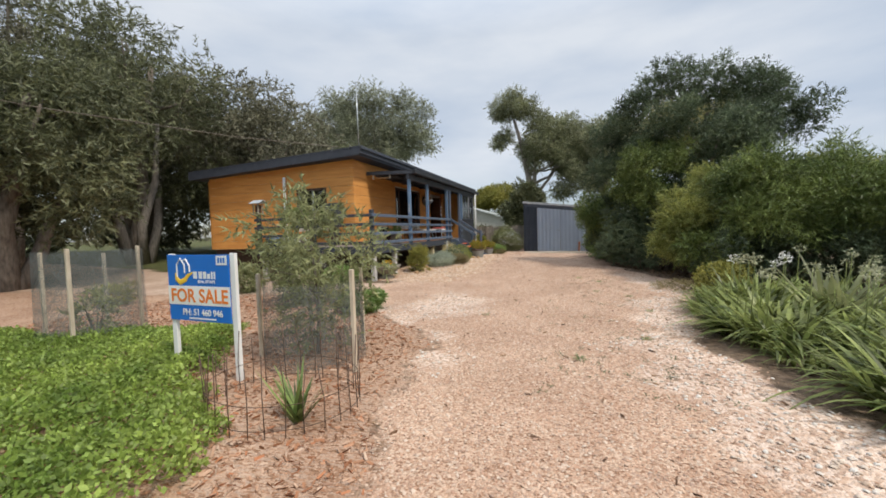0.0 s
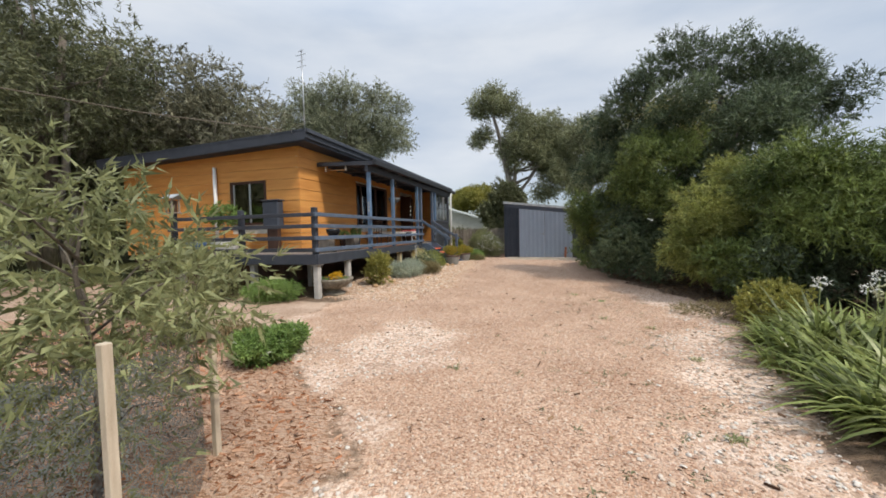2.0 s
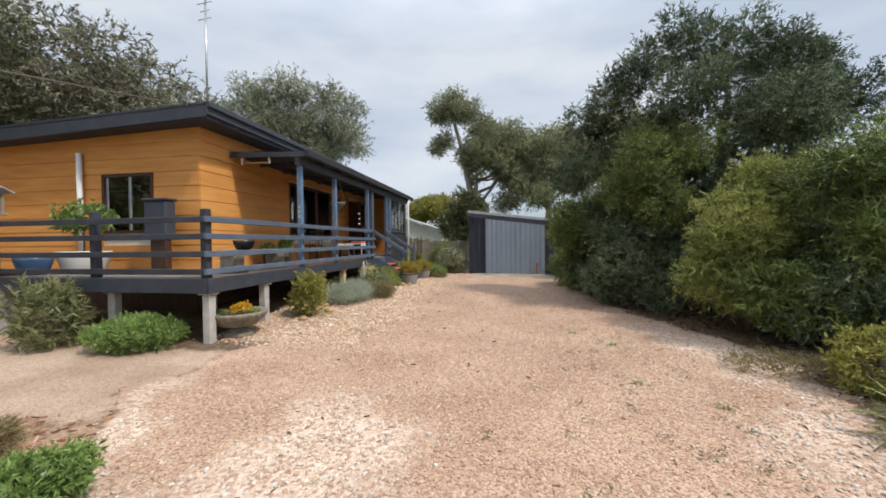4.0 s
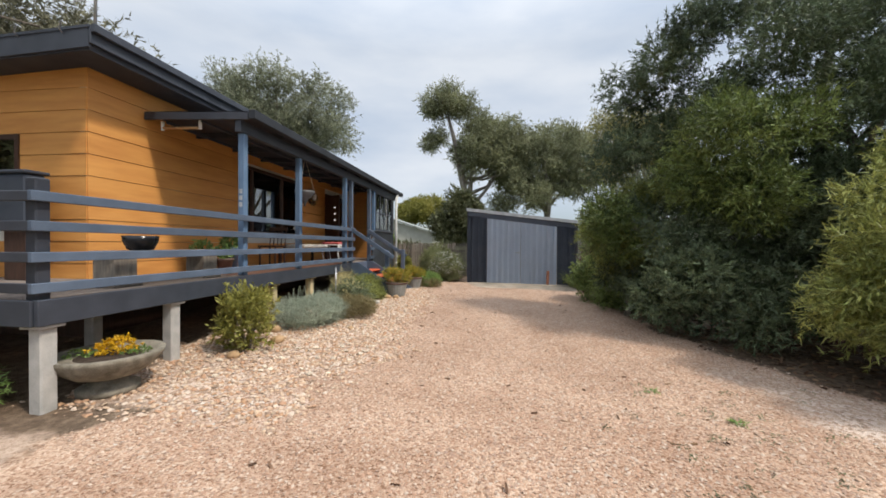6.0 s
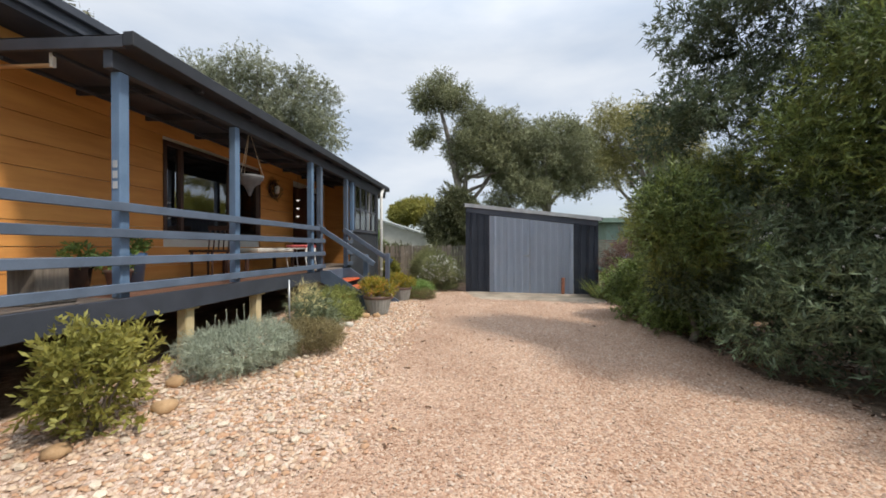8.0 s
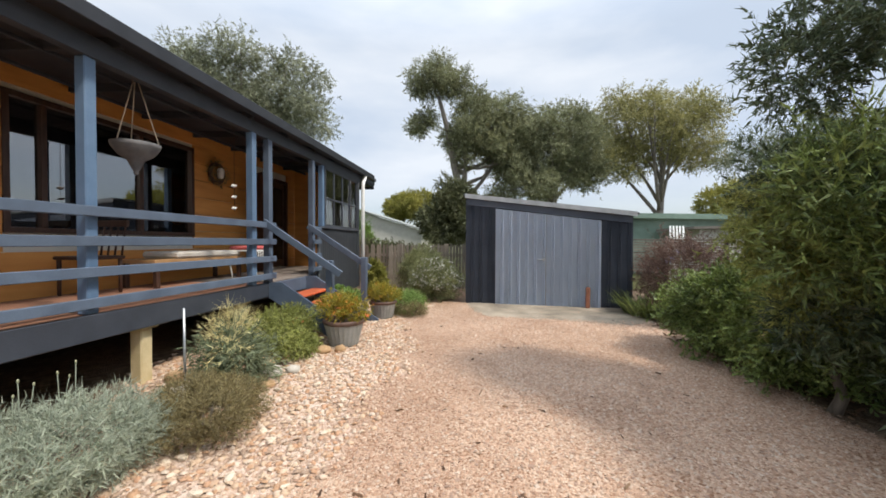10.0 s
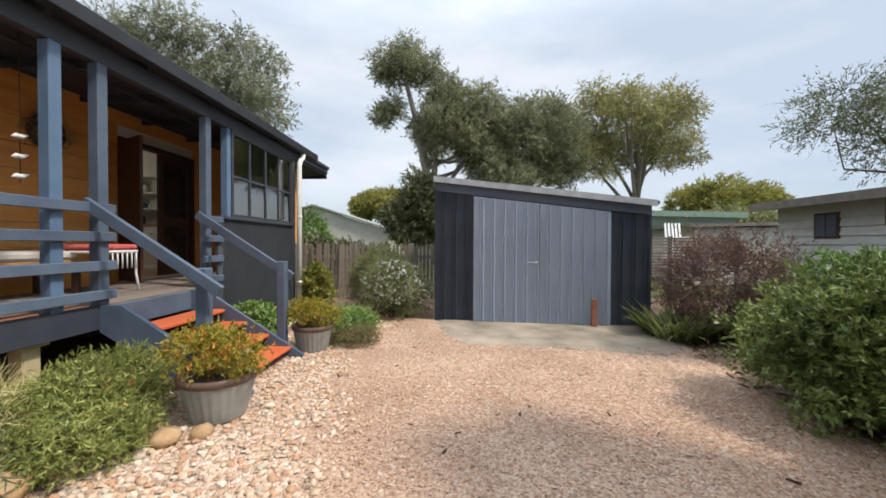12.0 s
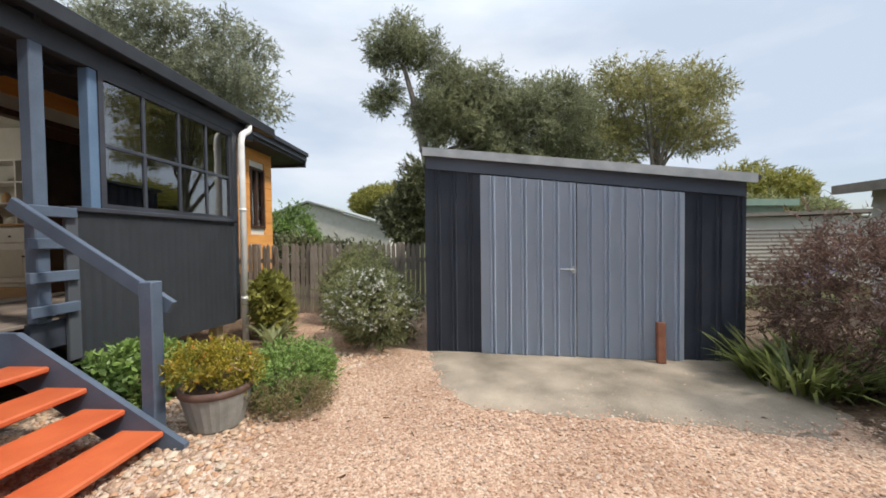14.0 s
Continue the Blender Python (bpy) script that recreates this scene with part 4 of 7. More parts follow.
def ceiling_light(x, y, watts):
    t = thing("ceiling_light", (x, y, 3.4), "small lit glass pendant lamp inside the house", "lamp", "indoor lamps")
    tube("cord", [(x, y, 3.455), (x, y, 3.06)], 0.008, BLACK, t, seg=5)
    glow = bpy.data.materials.new("lamp_glass")
    glow.use_nodes = True
    glow.node_tree.nodes["Principled BSDF"].inputs["Emission Color"].default_value = (1, 0.93, 0.82, 1)
    glow.node_tree.nodes["Principled BSDF"].inputs["Emission Strength"].default_value = 6
    lathe("globe", (x, y, 2.9), [(0.03, 0), (0.07, 0.03), (0.085, 0.08), (0.06, 0.13), (0.02, 0.16)], glow, t)
    lamp_data = bpy.data.lights.new("ceiling_light", "POINT")
    lamp_data.energy, lamp_data.color, lamp_data.shadow_soft_size = watts, (1.0, 0.94, 0.85), 0.1
    ob = new("bulb", lamp_data)
    ob.location = (x, y, 2.82)
    return t


ceiling_light(-9.6, 18.9, 13)
ceiling_light(-9.2, 14.6, 14)
cab = thing("kitchen_dresser", (-8.9, 20.25, 0.957), "white kitchen dresser with drawers and open shelves inside the door", "cabinet")
cb = block("body", (-9.9, 19.95, 0.957), (-7.75, 20.55, 1.83), WHITE, cab, "", 0.006)
block("worktop", (-9.93, 19.92, 1.831), (-7.72, 20.55, 1.87), PINE, cab, "pale timber worktop", 0.006)
for k in range(4):
    x = -9.86 + 0.525 * k
    dw = block("drawer", (x, 19.932, 1.6), (x + 0.49, 19.949, 1.79), WHITE, cb, "", 0.005)
    lathe("knob", (x + 0.245, 19.922, 1.685), [(0.008, -0.012), (0.017, -0.006), (0.017, 0.006), (0.008, 0.012)], BLACK, dw, "", 10)
    dd = block("door", (x, 19.932, 1.02), (x + 0.49, 19.949, 1.57), WHITE, cb, "", 0.005)
    block("panel", (x + 0.07, 19.926, 1.1), (x + 0.42, 19.9315, 1.5), CREAM, dd, "", 0.002)
    lathe("knob", (x + 0.44, 19.922, 1.4), [(0.008, -0.012), (0.017, -0.006), (0.017, 0.006), (0.008, 0.012)], BLACK, dd, "", 10)
for x in (-9.9, -8.84, -7.79):
    block("upright", (x, 20.22, 1.871), (x + 0.03, 20.55, 2.85), WHITE, cab, "", 0.003)
for z in (2.18, 2.5, 2.83):
    block("shelf", (-9.868, 20.22, z), (-7.792, 20.55, z + 0.025), WHITE, cab, "", 0.003)
for k, (x, z, r, h, mt) in enumerate(((-9.6, 1.872, 0.06, 0.2, BLUEPOT), (-9.3, 1.872, 0.05, 0.16, POTRIM), (-9.05, 1.872, 0.07, 0.12, CREAM), (-8.6, 1.872, 0.06, 0.22, BLACK), (-9.5, 2.206, 0.06, 0.14, POTGREY), (-9.15, 2.206, 0.05, 0.17, PINE), (-8.55, 2.206, 0.06, 0.12, BLUEPOT), (-9.4, 2.526, 0.07, 0.15, POTRIM), (-8.5, 2.526, 0.06, 0.17, CREAM))):
    tagged(lathe("jar", (x, 20.36, z), [(r * 0.8, 0), (r, h * 0.15), (r, h * 0.75), (r * 0.6, h * 0.9), (r * 0.65, h)], mt, None, "", 16), "small glazed jar standing on the kitchen dresser", "jar", "kitchen jars")


# ---- shed ----
SHED = Matrix.Translation((-2.58, 19.56, 0)) @ pose(0, 0, 0, 0, 0, -6.8)
SW, SD = 3.58, 3.0
shed = thing("garden_shed", SHED @ Vector((SW / 2, SD / 2, 0.15)), "navy sheet-steel shed with blue-grey double doors", "shed")


def ribbed(name, a0, a1, zb, zt0, zt1, pitch, depth, material, parent, m, flip=1.0, label="", plane="x", at=0.0):
    """Upright ribbed sheet from a0 to a1, with a sloping top."""
    bm = bmesh.new()
    prof, a = [], a0
    while a < a1 - 1e-4:
        for da, dd in ((0, 0), (pitch * 0.6, 0), (pitch * 0.64, depth), (pitch * 0.7, depth), (pitch * 0.74, 0), (pitch * 0.83, 0), (pitch * 0.87, depth), (pitch * 0.93, depth), (pitch * 0.97, 0)):
            if a + da < a1:
                prof.append((a + da, dd))
        a += pitch
    prof.append((a1, 0))
    lo, hi = [], []
    for aa, dd in prof:
        t = (aa - a0) / (a1 - a0)
        q = at - dd * flip
        p0 = (aa, q) if plane == "x" else (q, aa)
        lo.append(bm.verts.new((*p0, zb)))
        hi.append(bm.verts.new((*p0, zt0 + (zt1 - zt0) * t)))
    for k in range(len(prof) - 1):
        bm.faces.new((lo[k], lo[k + 1], hi[k + 1], hi[k]))
    bmesh.ops.solidify(bm, geom=bm.faces[:], thickness=0.004)
    bmesh.ops.transform(bm, matrix=m, verts=bm.verts)
    return part(name, bm, material, parent, label)


GS = 0.165
def top_at(a):
    return 2.63 - 0.46 * a / SW


def s_block(name, lo, hi, material, parent, label="", bevel=0.004):
    return block(name, lo, hi, material, parent, label, bevel, SHED)


ribbed("front_sheet", 0.0, 0.685, GS, top_at(0), top_at(0.685), 0.2, 0.016, NAVY, shed, SHED)
ribbed("front_sheet", 2.96, SW, GS, top_at(2.96), top_at(SW), 0.2, 0.016, NAVY, shed, SHED)
ribbed("side_sheet", 0.0, SD, GS, top_at(0), top_at(0), 0.2, 0.016, NAVY, shed, SHED, 1.0, "", "y", 0.0)
ribbed("side_sheet", 0.0, SD, GS, top_at(SW), top_at(SW), 0.2, 0.016, NAVY, shed, SHED, -1.0, "", "y", SW)
ribbed("back_sheet", 0.0, SW, GS, top_at(0), top_at(SW), 0.2, 0.016, NAVY, shed, SHED, -1.0, "", "x", SD)
def s_slope(name, a0, a1, d0, d1, zb, zt, material, label=""):
    """A strip that follows the roof's fall; zb and zt are heights above the sheets' top."""
    bm = bmesh.new()
    vs = [bm.verts.new((a, d, top_at(a) + z)) for a, d, z in ((a0, d0, zb), (a1, d0, zb), (a1, d1, zb), (a0, d1, zb), (a0, d0, zt), (a1, d0, zt), (a1, d1, zt), (a0, d1, zt))]
    for k in ((3, 2, 1, 0), (4, 5, 6, 7), (0, 1, 5, 4), (1, 2, 6, 5), (2, 3, 7, 6), (3, 0, 4, 7)):
        bm.faces.new([vs[i] for i in k])
    bmesh.ops.transform(bm, matrix=SHED, verts=bm.verts)
    return part(name, bm, material, shed, label)


s_slope("header", 0.02, SW - 0.02, -0.03, -0.002, -0.18, -0.005, NAVY)
s_slope("barge", -0.01, SW + 0.06, -0.09, -0.06, -0.03, 0.07, TRIMGREY, "pale grey metal barge strip")
s_slope("roof", -0.05, SW + 0.1, -0.06, SD + 0.08, 0.01, 0.06, ROOFMETAL)
for a0, a1, nm in ((0.69, 1.795, "left"), (1.805, 2.945, "right")):
    dr = ribbed("door", a0, a1, GS + 0.015, top_at(a0) - 0.2, top_at(a1) - 0.2, 0.184, 0.034, STEELBLUE, shed, SHED, 1.0, "blue-grey ribbed steel door", "x", -0.045)
    for lo, hi in (((a0 + 0.02, -0.04, GS + 0.1), (a1 - 0.02, -0.012, GS + 0.16)), ((a0 + 0.02, -0.04, 1.9), (a1 - 0.02, -0.012, 1.96))):
        s_block("brace", lo, hi, STEELBLUE, dr)
    if nm == "left":
        bm = bmesh.new()
        add_tube(bm, [(1.76, -0.075, 1.2), (1.76, -0.095, 1.2), (1.62, -0.095, 1.205)], [0.011] * 3, 8)
        add_box(bm, (1.74, -0.078, 1.16), (1.785, -0.066, 1.24))
        bmesh.ops.transform(bm, matrix=SHED, verts=bm.verts)
        part("handle", bm, METAL, dr, "galvanised lever handle")
bm = bmesh.new()
add_box(bm, (0, -0.035, 0), (0.085, 0.035, 0.44), None, 0.008)
bmesh.ops.transform(bm, matrix=Matrix.Translation((0.0, 19.08, GS + 0.02)) @ pose(0, 0, 0, -8, 2, -6), verts=bm.verts)
tagged(part("door_prop", bm, surface("red_brown_wood", (0.16, 0.06, 0.035), (0.27, 0.11, 0.065), 8, 0.8, 0.4)), "red-brown timber offcut leaning on the shed door", "timber")
slab = bmesh.new()
edge = [(-2.55, 19.6), (-2.45, 18.95), (-2.32, 18.45), (-2.08, 17.98), (-1.3, 17.82), (-0.4, 17.72), (0.4, 17.55), (0.85, 17.9), (1.05, 18.6), (1.15, 19.2)]
chip = random.Random(71)
pts = []
for k in range(len(edge) - 1):
    for i in range(9):
        px, py = edge[k][0] + (edge[k + 1][0] - edge[k][0]) * i / 9, edge[k][1] + (edge[k + 1][1] - edge[k][1]) * i / 9
        pts.append((px + chip.uniform(-0.035, 0.035), py + chip.uniform(-0.05, 0.05)))
pts.append(edge[-1])
mx, my = -0.7, 18.9
inner = [slab.verts.new((mx + (px - mx) * 0.9, my + (py - my) * 0.86, 0.18)) for px, py in pts]
top = [slab.verts.new((px, py, g(px, py) + 0.003)) for px, py in pts]
low = [slab.verts.new((px, py, 0.02)) for px, py in pts]
slab.faces.new(inner[::-1])
for k in range(len(pts)):
    j = (k + 1) % len(pts)
    slab.faces.new((inner[k], inner[j], top[j], top[k]))
    slab.faces.new((top[k], top[j], low[j], low[k]))
bmesh.ops.recalc_face_normals(slab, faces=slab.faces)
tagged(part("pavement", slab, SLABGREY), "worn concrete slab before the shed doors", "slab", kind="structure")

# ---- paling fence ----
fence = thing("paling_fence", (-4.5, 22.0, 0.2), "weathered grey paling fence with pointed tops and a gate", "fence")
rng = random.Random(5)
pal = bmesh.new()
for px, pz in ((0, 0), (0.07, 0), (0.07, 1.29), (0.035, 1.36), (0, 1.29)):
    pal.verts.new((px, 0, pz))
pal.verts.ensure_lookup_table()
f = pal.faces.new(pal.verts)
r = bmesh.ops.extrude_face_region(pal, geom=[f])
bmesh.ops.translate(pal, vec=(0, 0.016, 0), verts=[e for e in r["geom"] if isinstance(e, bmesh.types.BMVert)])
bmesh.ops.recalc_face_normals(pal, faces=pal.faces)
pal_me = bpy.data.meshes.new("paling")
pal.to_mesh(pal_me)
pal.free()
x = -7.05
while x < 0.9:
    ob = link("paling", pal_me, GREYWOOD, fence)
    ob.matrix_basis = Matrix.Translation((x, 22.0 + rng.uniform(-0.006, 0.006), 0.16 + rng.uniform(-0.025, 0.02))) @ pose(0, 0, 0, rng.uniform(-1, 1), rng.uniform(-1.2, 1.2), 0)
    x += 0.094
for z in (0.45, 1.15):
    block("rail", (-7.05, 22.03, z), (0.97, 22.075, z + 0.08), GREYWOOD, fence)
for x in (-6.2, -4.72, -3.3, -1.0, 0.85):
    block("post", (x - 0.06, 22.08, 0.0), (x + 0.06, 22.2, 1.52), GREYWOOD, fence)

# ---- trees ----
def tree(name, base, lean, height, blobs, leaf, bark, label, sprigs, per, length, width, seed, trunk_r=0.25, reach=0.4, droop=0.2, limbs=6, group="", lumps=0.28, shell=0.5):
    """A tapered trunk with limbs that reach into uneven leaf masses."""
    t = thing(name, (base[0], base[1], g(base[0], base[1])), label, "tree", group)
    r = random.Random(seed)
    z0 = g(base[0], base[1]) - 0.15
    top = Vector((base[0] + lean[0], base[1] + lean[1], height))
    pts = []
    for k in range(7):
        s = k / 6
        pts.append((base[0] + lean[0] * s ** 1.4 + r.uniform(-0.12, 0.12) * (0 < k < 6), base[1] + lean[1] * s ** 1.4 + r.uniform(-0.12, 0.12) * (0 < k < 6), z0 + (height - z0) * s))
    tr = tube("trunk", pts, [trunk_r * (1.25 if k == 0 else 1) * (1 - 0.7 * k / 6) for k in range(7)], bark, t, seg=9)
    order = sorted(blobs, key=lambda b: -b[3])[:limbs]
    for b in order:
        s = r.uniform(0.35, 0.85)
        i = min(int(s * 6), 5)
        a = Vector(pts[i]).lerp(Vector(pts[i + 1]), s * 6 - i)
        c = Vector((b[0], b[1], b[2] + b[5] * 0.2))
        mid = a.lerp(c, 0.5) + Vector((r.uniform(-0.3, 0.3), r.uniform(-0.3, 0.3), -0.1 * (c - a).length))
        rr = trunk_r * (1 - 0.7 * s) * 0.6
        tube("limb", [a, a.lerp(mid, 0.5) + Vector((0, 0, 0.05)), mid, mid.lerp(c, 0.6), c], [rr, rr * 0.85, rr * 0.65, rr * 0.45, rr * 0.2], bark, t, seg=6)
    foliage("crown", blobs, sprigs, per, length, width, leaf, t, seed, reach, droop, 0.75, shell, lumps)
    return t


def clumps(cx, cy, cz, rx, ry, rz, n, size, seed, low=-0.6):
    """Small leaf masses spread over a large crown's shell."""
    r = random.Random(seed)
    out = []
    for _ in range(n):
        while True:
            d = Vector((r.gauss(0, 1), r.gauss(0, 1), r.gauss(0, 1))).normalized()
            if d.z > low:
                break
        f = r.uniform(0.45, 1.0)
        s = size * r.uniform(0.7, 1.35)
        out.append((cx + d.x * rx * f, cy + d.y * ry * f, cz + d.z * rz * f, s, s, s * 0.75))
    return out


# dense screen of needle-leaved trees beside the drive
def lobes(rows, n, size, seed):
    """Knobbly leaf masses round the ends of a crown's limbs: x, y, z and radius each."""
    out = []
    for k, (x, y, z, r) in enumerate(rows):
        tufts = clumps(x, y, z, r * 1.1, r * 1.1, r * 0.95, max(5, int(n * r * 0.95)), size * 0.82, seed + 17 * k, -0.9)
        out += [(a, b, c, p, q, h * 1.25) for a, b, c, p, q, h in tufts]
        out.append((x, y, z, r * 0.55, r * 0.55, r * 0.45))
    return out


CROWN = ((1.75, 13.8, 5.2, 0.6), (2.6, 13.3, 5.5, 0.7), (3.6, 13.2, 5.35, 0.65), (4.4, 13.5, 5.15, 0.65), (5.1, 13.5, 4.9, 0.6), (5.5, 13.3, 4.1, 0.55), (1.0, 14.3, 4.3, 0.55), (0.85, 14.3, 3.2, 0.5), (0.85, 14.3, 2.1, 0.55), (0.85, 14.2, 0.95, 0.6), (1.9, 13.8, 3.9, 0.75), (4.4, 13.3, 3.7, 0.9), (5.0, 13.2, 2.8, 0.8), (3.2, 13.6, 2.7, 0.9), (1.7, 13.8, 2.3, 0.85), (1.5, 13.2, 1.1, 0.8), (3.0, 12.9, 1.2, 0.9), (4.6, 12.6, 1.3, 1.0), (5.7, 12.9, 1.5, 0.9), (2.2, 12.2, 0.7, 0.6), (3.3, 11.4, 0.8, 0.8), (2.5, 12.7, 4.4, 0.75), (3.5, 12.3, 3.5, 0.85), (3.6, 12.2, 2.1, 0.95), (4.6, 11.6, 1.6, 0.9), (4.3, 12.7, 4.1, 0.7), (2.4, 12.9, 1.6, 0.8), (3.3, 13.4, 1.6, 0.9), (1.5, 12.7, 0.7, 0.5))
big = tree("screen_tree", (3.4, 13.5), (0.2, 0.0), 4.6, lobes(CROWN, 14, 0.34, 3), LEAF_TREE, BARK, "tall dense dark green needle-leaved tree beside the drive", 36000, 11, 0.085, 0.018, 11, 0.2, 0.17, -0.1, 12, lumps=0.42)
# Lighter leaf lobes put into the dark crown as its sunlit highlights
foliage("young_leaves", lobes(((1.6, 12.75, 3.1, 0.5), (2.5, 12.7, 3.2, 0.45), (1.3, 12.9, 2.3, 0.45), (0.45, 13.7, 1.75, 0.4), (2.0, 12.6, 2.2, 0.4)), 16, 0.3, 90), 4200, 11, 0.08, 0.017, LEAF_WATTLE, big, 611, 0.2, -0.1, 0.7, 0.3, 0.4)
tree("wattle_bush", (2.7, 11.2), (0.1, 0.0), 1.9, lobes(((2.6, 11.2, 1.8, 0.45), (2.35, 11.0, 1.25, 0.45), (2.95, 11.1, 1.35, 0.45), (2.5, 10.9, 0.65, 0.4), (2.1, 11.2, 0.8, 0.35), (3.1, 11.3, 2.35, 0.45), (3.6, 11.0, 2.1, 0.45)), 16, 0.22, 17), LEAF_LEMON, BARK, "pale yellow-green wattle growing before the dark trees", 6500, 11, 0.09, 0.015, 18, 0.07, 0.2, 0.1, 7, lumps=0.45)
tree("wattle_bush", (0.9, 14.5), (-0.3, 0.0), 1.8, lobes(((0.5, 14.3, 2.0, 0.34), (0.85, 14.2, 1.65, 0.4), (0.6, 14.35, 1.1, 0.36), (1.1, 14.25, 2.25, 0.36), (0.45, 14.4, 1.55, 0.28)), 18, 0.2, 37), LEAF_LEMON, BARK, "bright yellow-green wattle at the edge of the dark trees", 4600, 11, 0.06, 0.013, 38, 0.05, 0.18, 0.0, 5, lumps=0.45)
tree("wattle_bush", (3.3, 16.9), (-0.5, 0.1), 2.5, lobes(((2.35, 17.1, 2.75, 0.36), (2.9, 17.0, 2.6, 0.4), (2.9, 17.0, 3.2, 0.36)), 14, 0.2, 27) + [(1.8, 17.1, 2.85, 0.32, 0.35, 0.1), (2.0, 17.2, 3.15, 0.34, 0.3, 0.1)], LEAF_FROND, BARK, "feathery grey-green wattle leaning over the hedge", 1500, 10, 0.065, 0.012, 28, 0.06, 0.28, 0.1, 6, lumps=0.5)
tree("screen_tree", (4.3, 9.9), (0.1, 0.0), 2.2, lobes(((3.1, 9.9, 2.15, 0.55), (3.8, 9.7, 2.3, 0.55), (4.6, 9.6, 2.2, 0.6), (5.5, 9.6, 2.0, 0.65), (3.5, 9.6, 1.65, 0.55), (4.4, 9.4, 1.6, 0.6), (5.4, 9.3, 1.4, 0.65)), 15, 0.25, 8), LEAF_WATTLE, BARK, "bright green bushy wattle below the taller trees", 7600, 11, 0.1, 0.016, 12, 0.1, 0.28, 0.1, 7, lumps=0.55)
tree("screen_tree", (7.4, 8.6), (0.1, 0.0), 1.8, lobes(((6.6, 8.8, 1.5, 0.8), (7.6, 8.4, 1.5, 0.9), (8.6, 8.6, 1.4, 0.9), (7.0, 8.2, 0.7, 0.8), (8.2, 8.2, 0.7, 0.8)), 12, 0.4, 9), LEAF_WATTLE, BARK, "bright green bushy wattle below the taller trees", 5000, 10, 0.12, 0.021, 13, 0.1, 0.25, 0.0, 5)
tree("screen_tree", (8.0, 11.5), (0.1, 0.0), 2.0, clumps(7.6, 11.4, 1.4, 1.8, 1.6, 0.9, 20, 0.7, 19), LEAF_TREE, BARK, "dark green needle-leaved tree in the screen", 4000, 9, 0.14, 0.025, 23, 0.14, 0.28, 0.1, 5)
tree("screen_shrub", (4.4, 9.9), (0.0, 0.0), 1.2, lobes(((3.3, 10.0, 0.75, 0.6), (4.2, 9.8, 0.65, 0.65), (5.2, 9.6, 0.7, 0.7), (3.7, 9.9, 1.15, 0.55), (4.8, 9.8, 1.1, 0.6)), 12, 0.3, 214), LEAF_TREE, BARK, "dark shady shrub beneath the bright wattle", 5200, 10, 0.09, 0.02, 215, 0.06, 0.17, 0.0, 5)
tree("screen_shrub", (3.0, 10.3), (0.0, 0.0), 0.9, clumps(2.95, 10.3, 0.6, 0.6, 0.5, 0.5, 14, 0.32, 14), LEAF_WATTLE, BARK, "mid-green shrub in front of the dark trees", 1800, 10, 0.09, 0.03, 15, 0.05, 0.15, 0.0, 4)

# old tea-trees beyond the house
TEA = "dark old tea-tree with twisted pale limbs"
for k, (x, y, h, s) in enumerate(((-19.5, 12.2, 12.5, 1.05), (-17.2, 16.5, 10.5, 1.0), (-24.5, 10.0, 15.0, 1.25), (-20.5, 20.5, 11.0, 1.1), (-22.0, 5.5, 9.5, 1.0), (-30.0, 8.0, 13.0, 1.2), (-19.0, 25.5, 10.5, 1.1), (-28.0, 17.0, 13.0, 1.2), (-18.0, 1.0, 8.5, 0.9), (-15.8, 6.2, 7.5, 0.8), (-24.0, 15.5, 12.0, 1.1), (-34.0, 12.5, 12.0, 1.3), (-27.0, 24.0, 12.0, 1.2))):
    crown = clumps(x + 0.4, y + 0.2, h * 0.56, 3.4 * s, 3.2 * s, h * 0.37, 30, 1.2 * s, 30 + k) + clumps(x, y, h * 0.3, 3.2 * s, 3.0 * s, h * 0.12, 9, 0.9 * s, 430 + k, -0.2)
    t = tree("tea_tree", (x, y), (0.8, 0.5), h * 0.75, crown, LEAF_TEA if k % 3 else LEAF_DARK, BARK, TEA, 4400, 13, 0.2, 0.05, 40 + k, 0.34, 0.55, 0.5, 10, "old tea-trees", 0.34, 0.6)
    q = random.Random(900 + k)
    for _ in range(3):
        a = q.uniform(0, 6.28)
        z0 = g(x, y)
        tube("trunk", [(x + 0.3 * math.cos(a), y + 0.3 * math.sin(a), z0 - 0.1), (x + 0.8 * math.cos(a), y + 0.8 * math.sin(a), z0 + h * 0.14), (x + 1.3 * math.cos(a + 0.4), y + 1.3 * math.sin(a + 0.4), z0 + h * 0.3), (x + 2.0 * math.cos(a + 0.3), y + 2.0 * math.sin(a + 0.3), z0 + h * 0.5)], [0.24, 0.19, 0.14, 0.07], BARK if k % 2 else PALEBARK, t, seg=7)
# gums behind house, fence and shed
tree("gum_tree", (-22.5, 41.0), (0.5, 0.0), 15.0, clumps(-23.6, 41.0, 13.2, 8.2, 3.6, 5.6, 74, 1.25, 51), LEAF_GUM, PALEBARK, "tall grey-green gum tree behind the house", 11500, 9, 0.3, 0.072, 52, 0.4, 0.7, 0.4, 16, "gum trees", 0.4, 0.8)
tree("gum_tree", (-3.2, 37.0), (-2.2, 0.0), 11.8, clumps(-5.3, 37.0, 12.9, 2.0, 1.3, 1.4, 24, 0.55, 53) + clumps(-6.5, 37.0, 9.7, 1.1, 1.0, 1.0, 11, 0.45, 54) + clumps(-2.4, 37.5, 8.8, 2.9, 1.8, 3.3, 44, 0.72, 55), LEAF_OLIVEGUM, PALEBARK, "leaning gum with rounded leaf heads behind the shed", 9500, 8, 0.24, 0.05, 56, 0.42, 0.5, 0.2, 14, "gum trees", 0.4, 0.7)
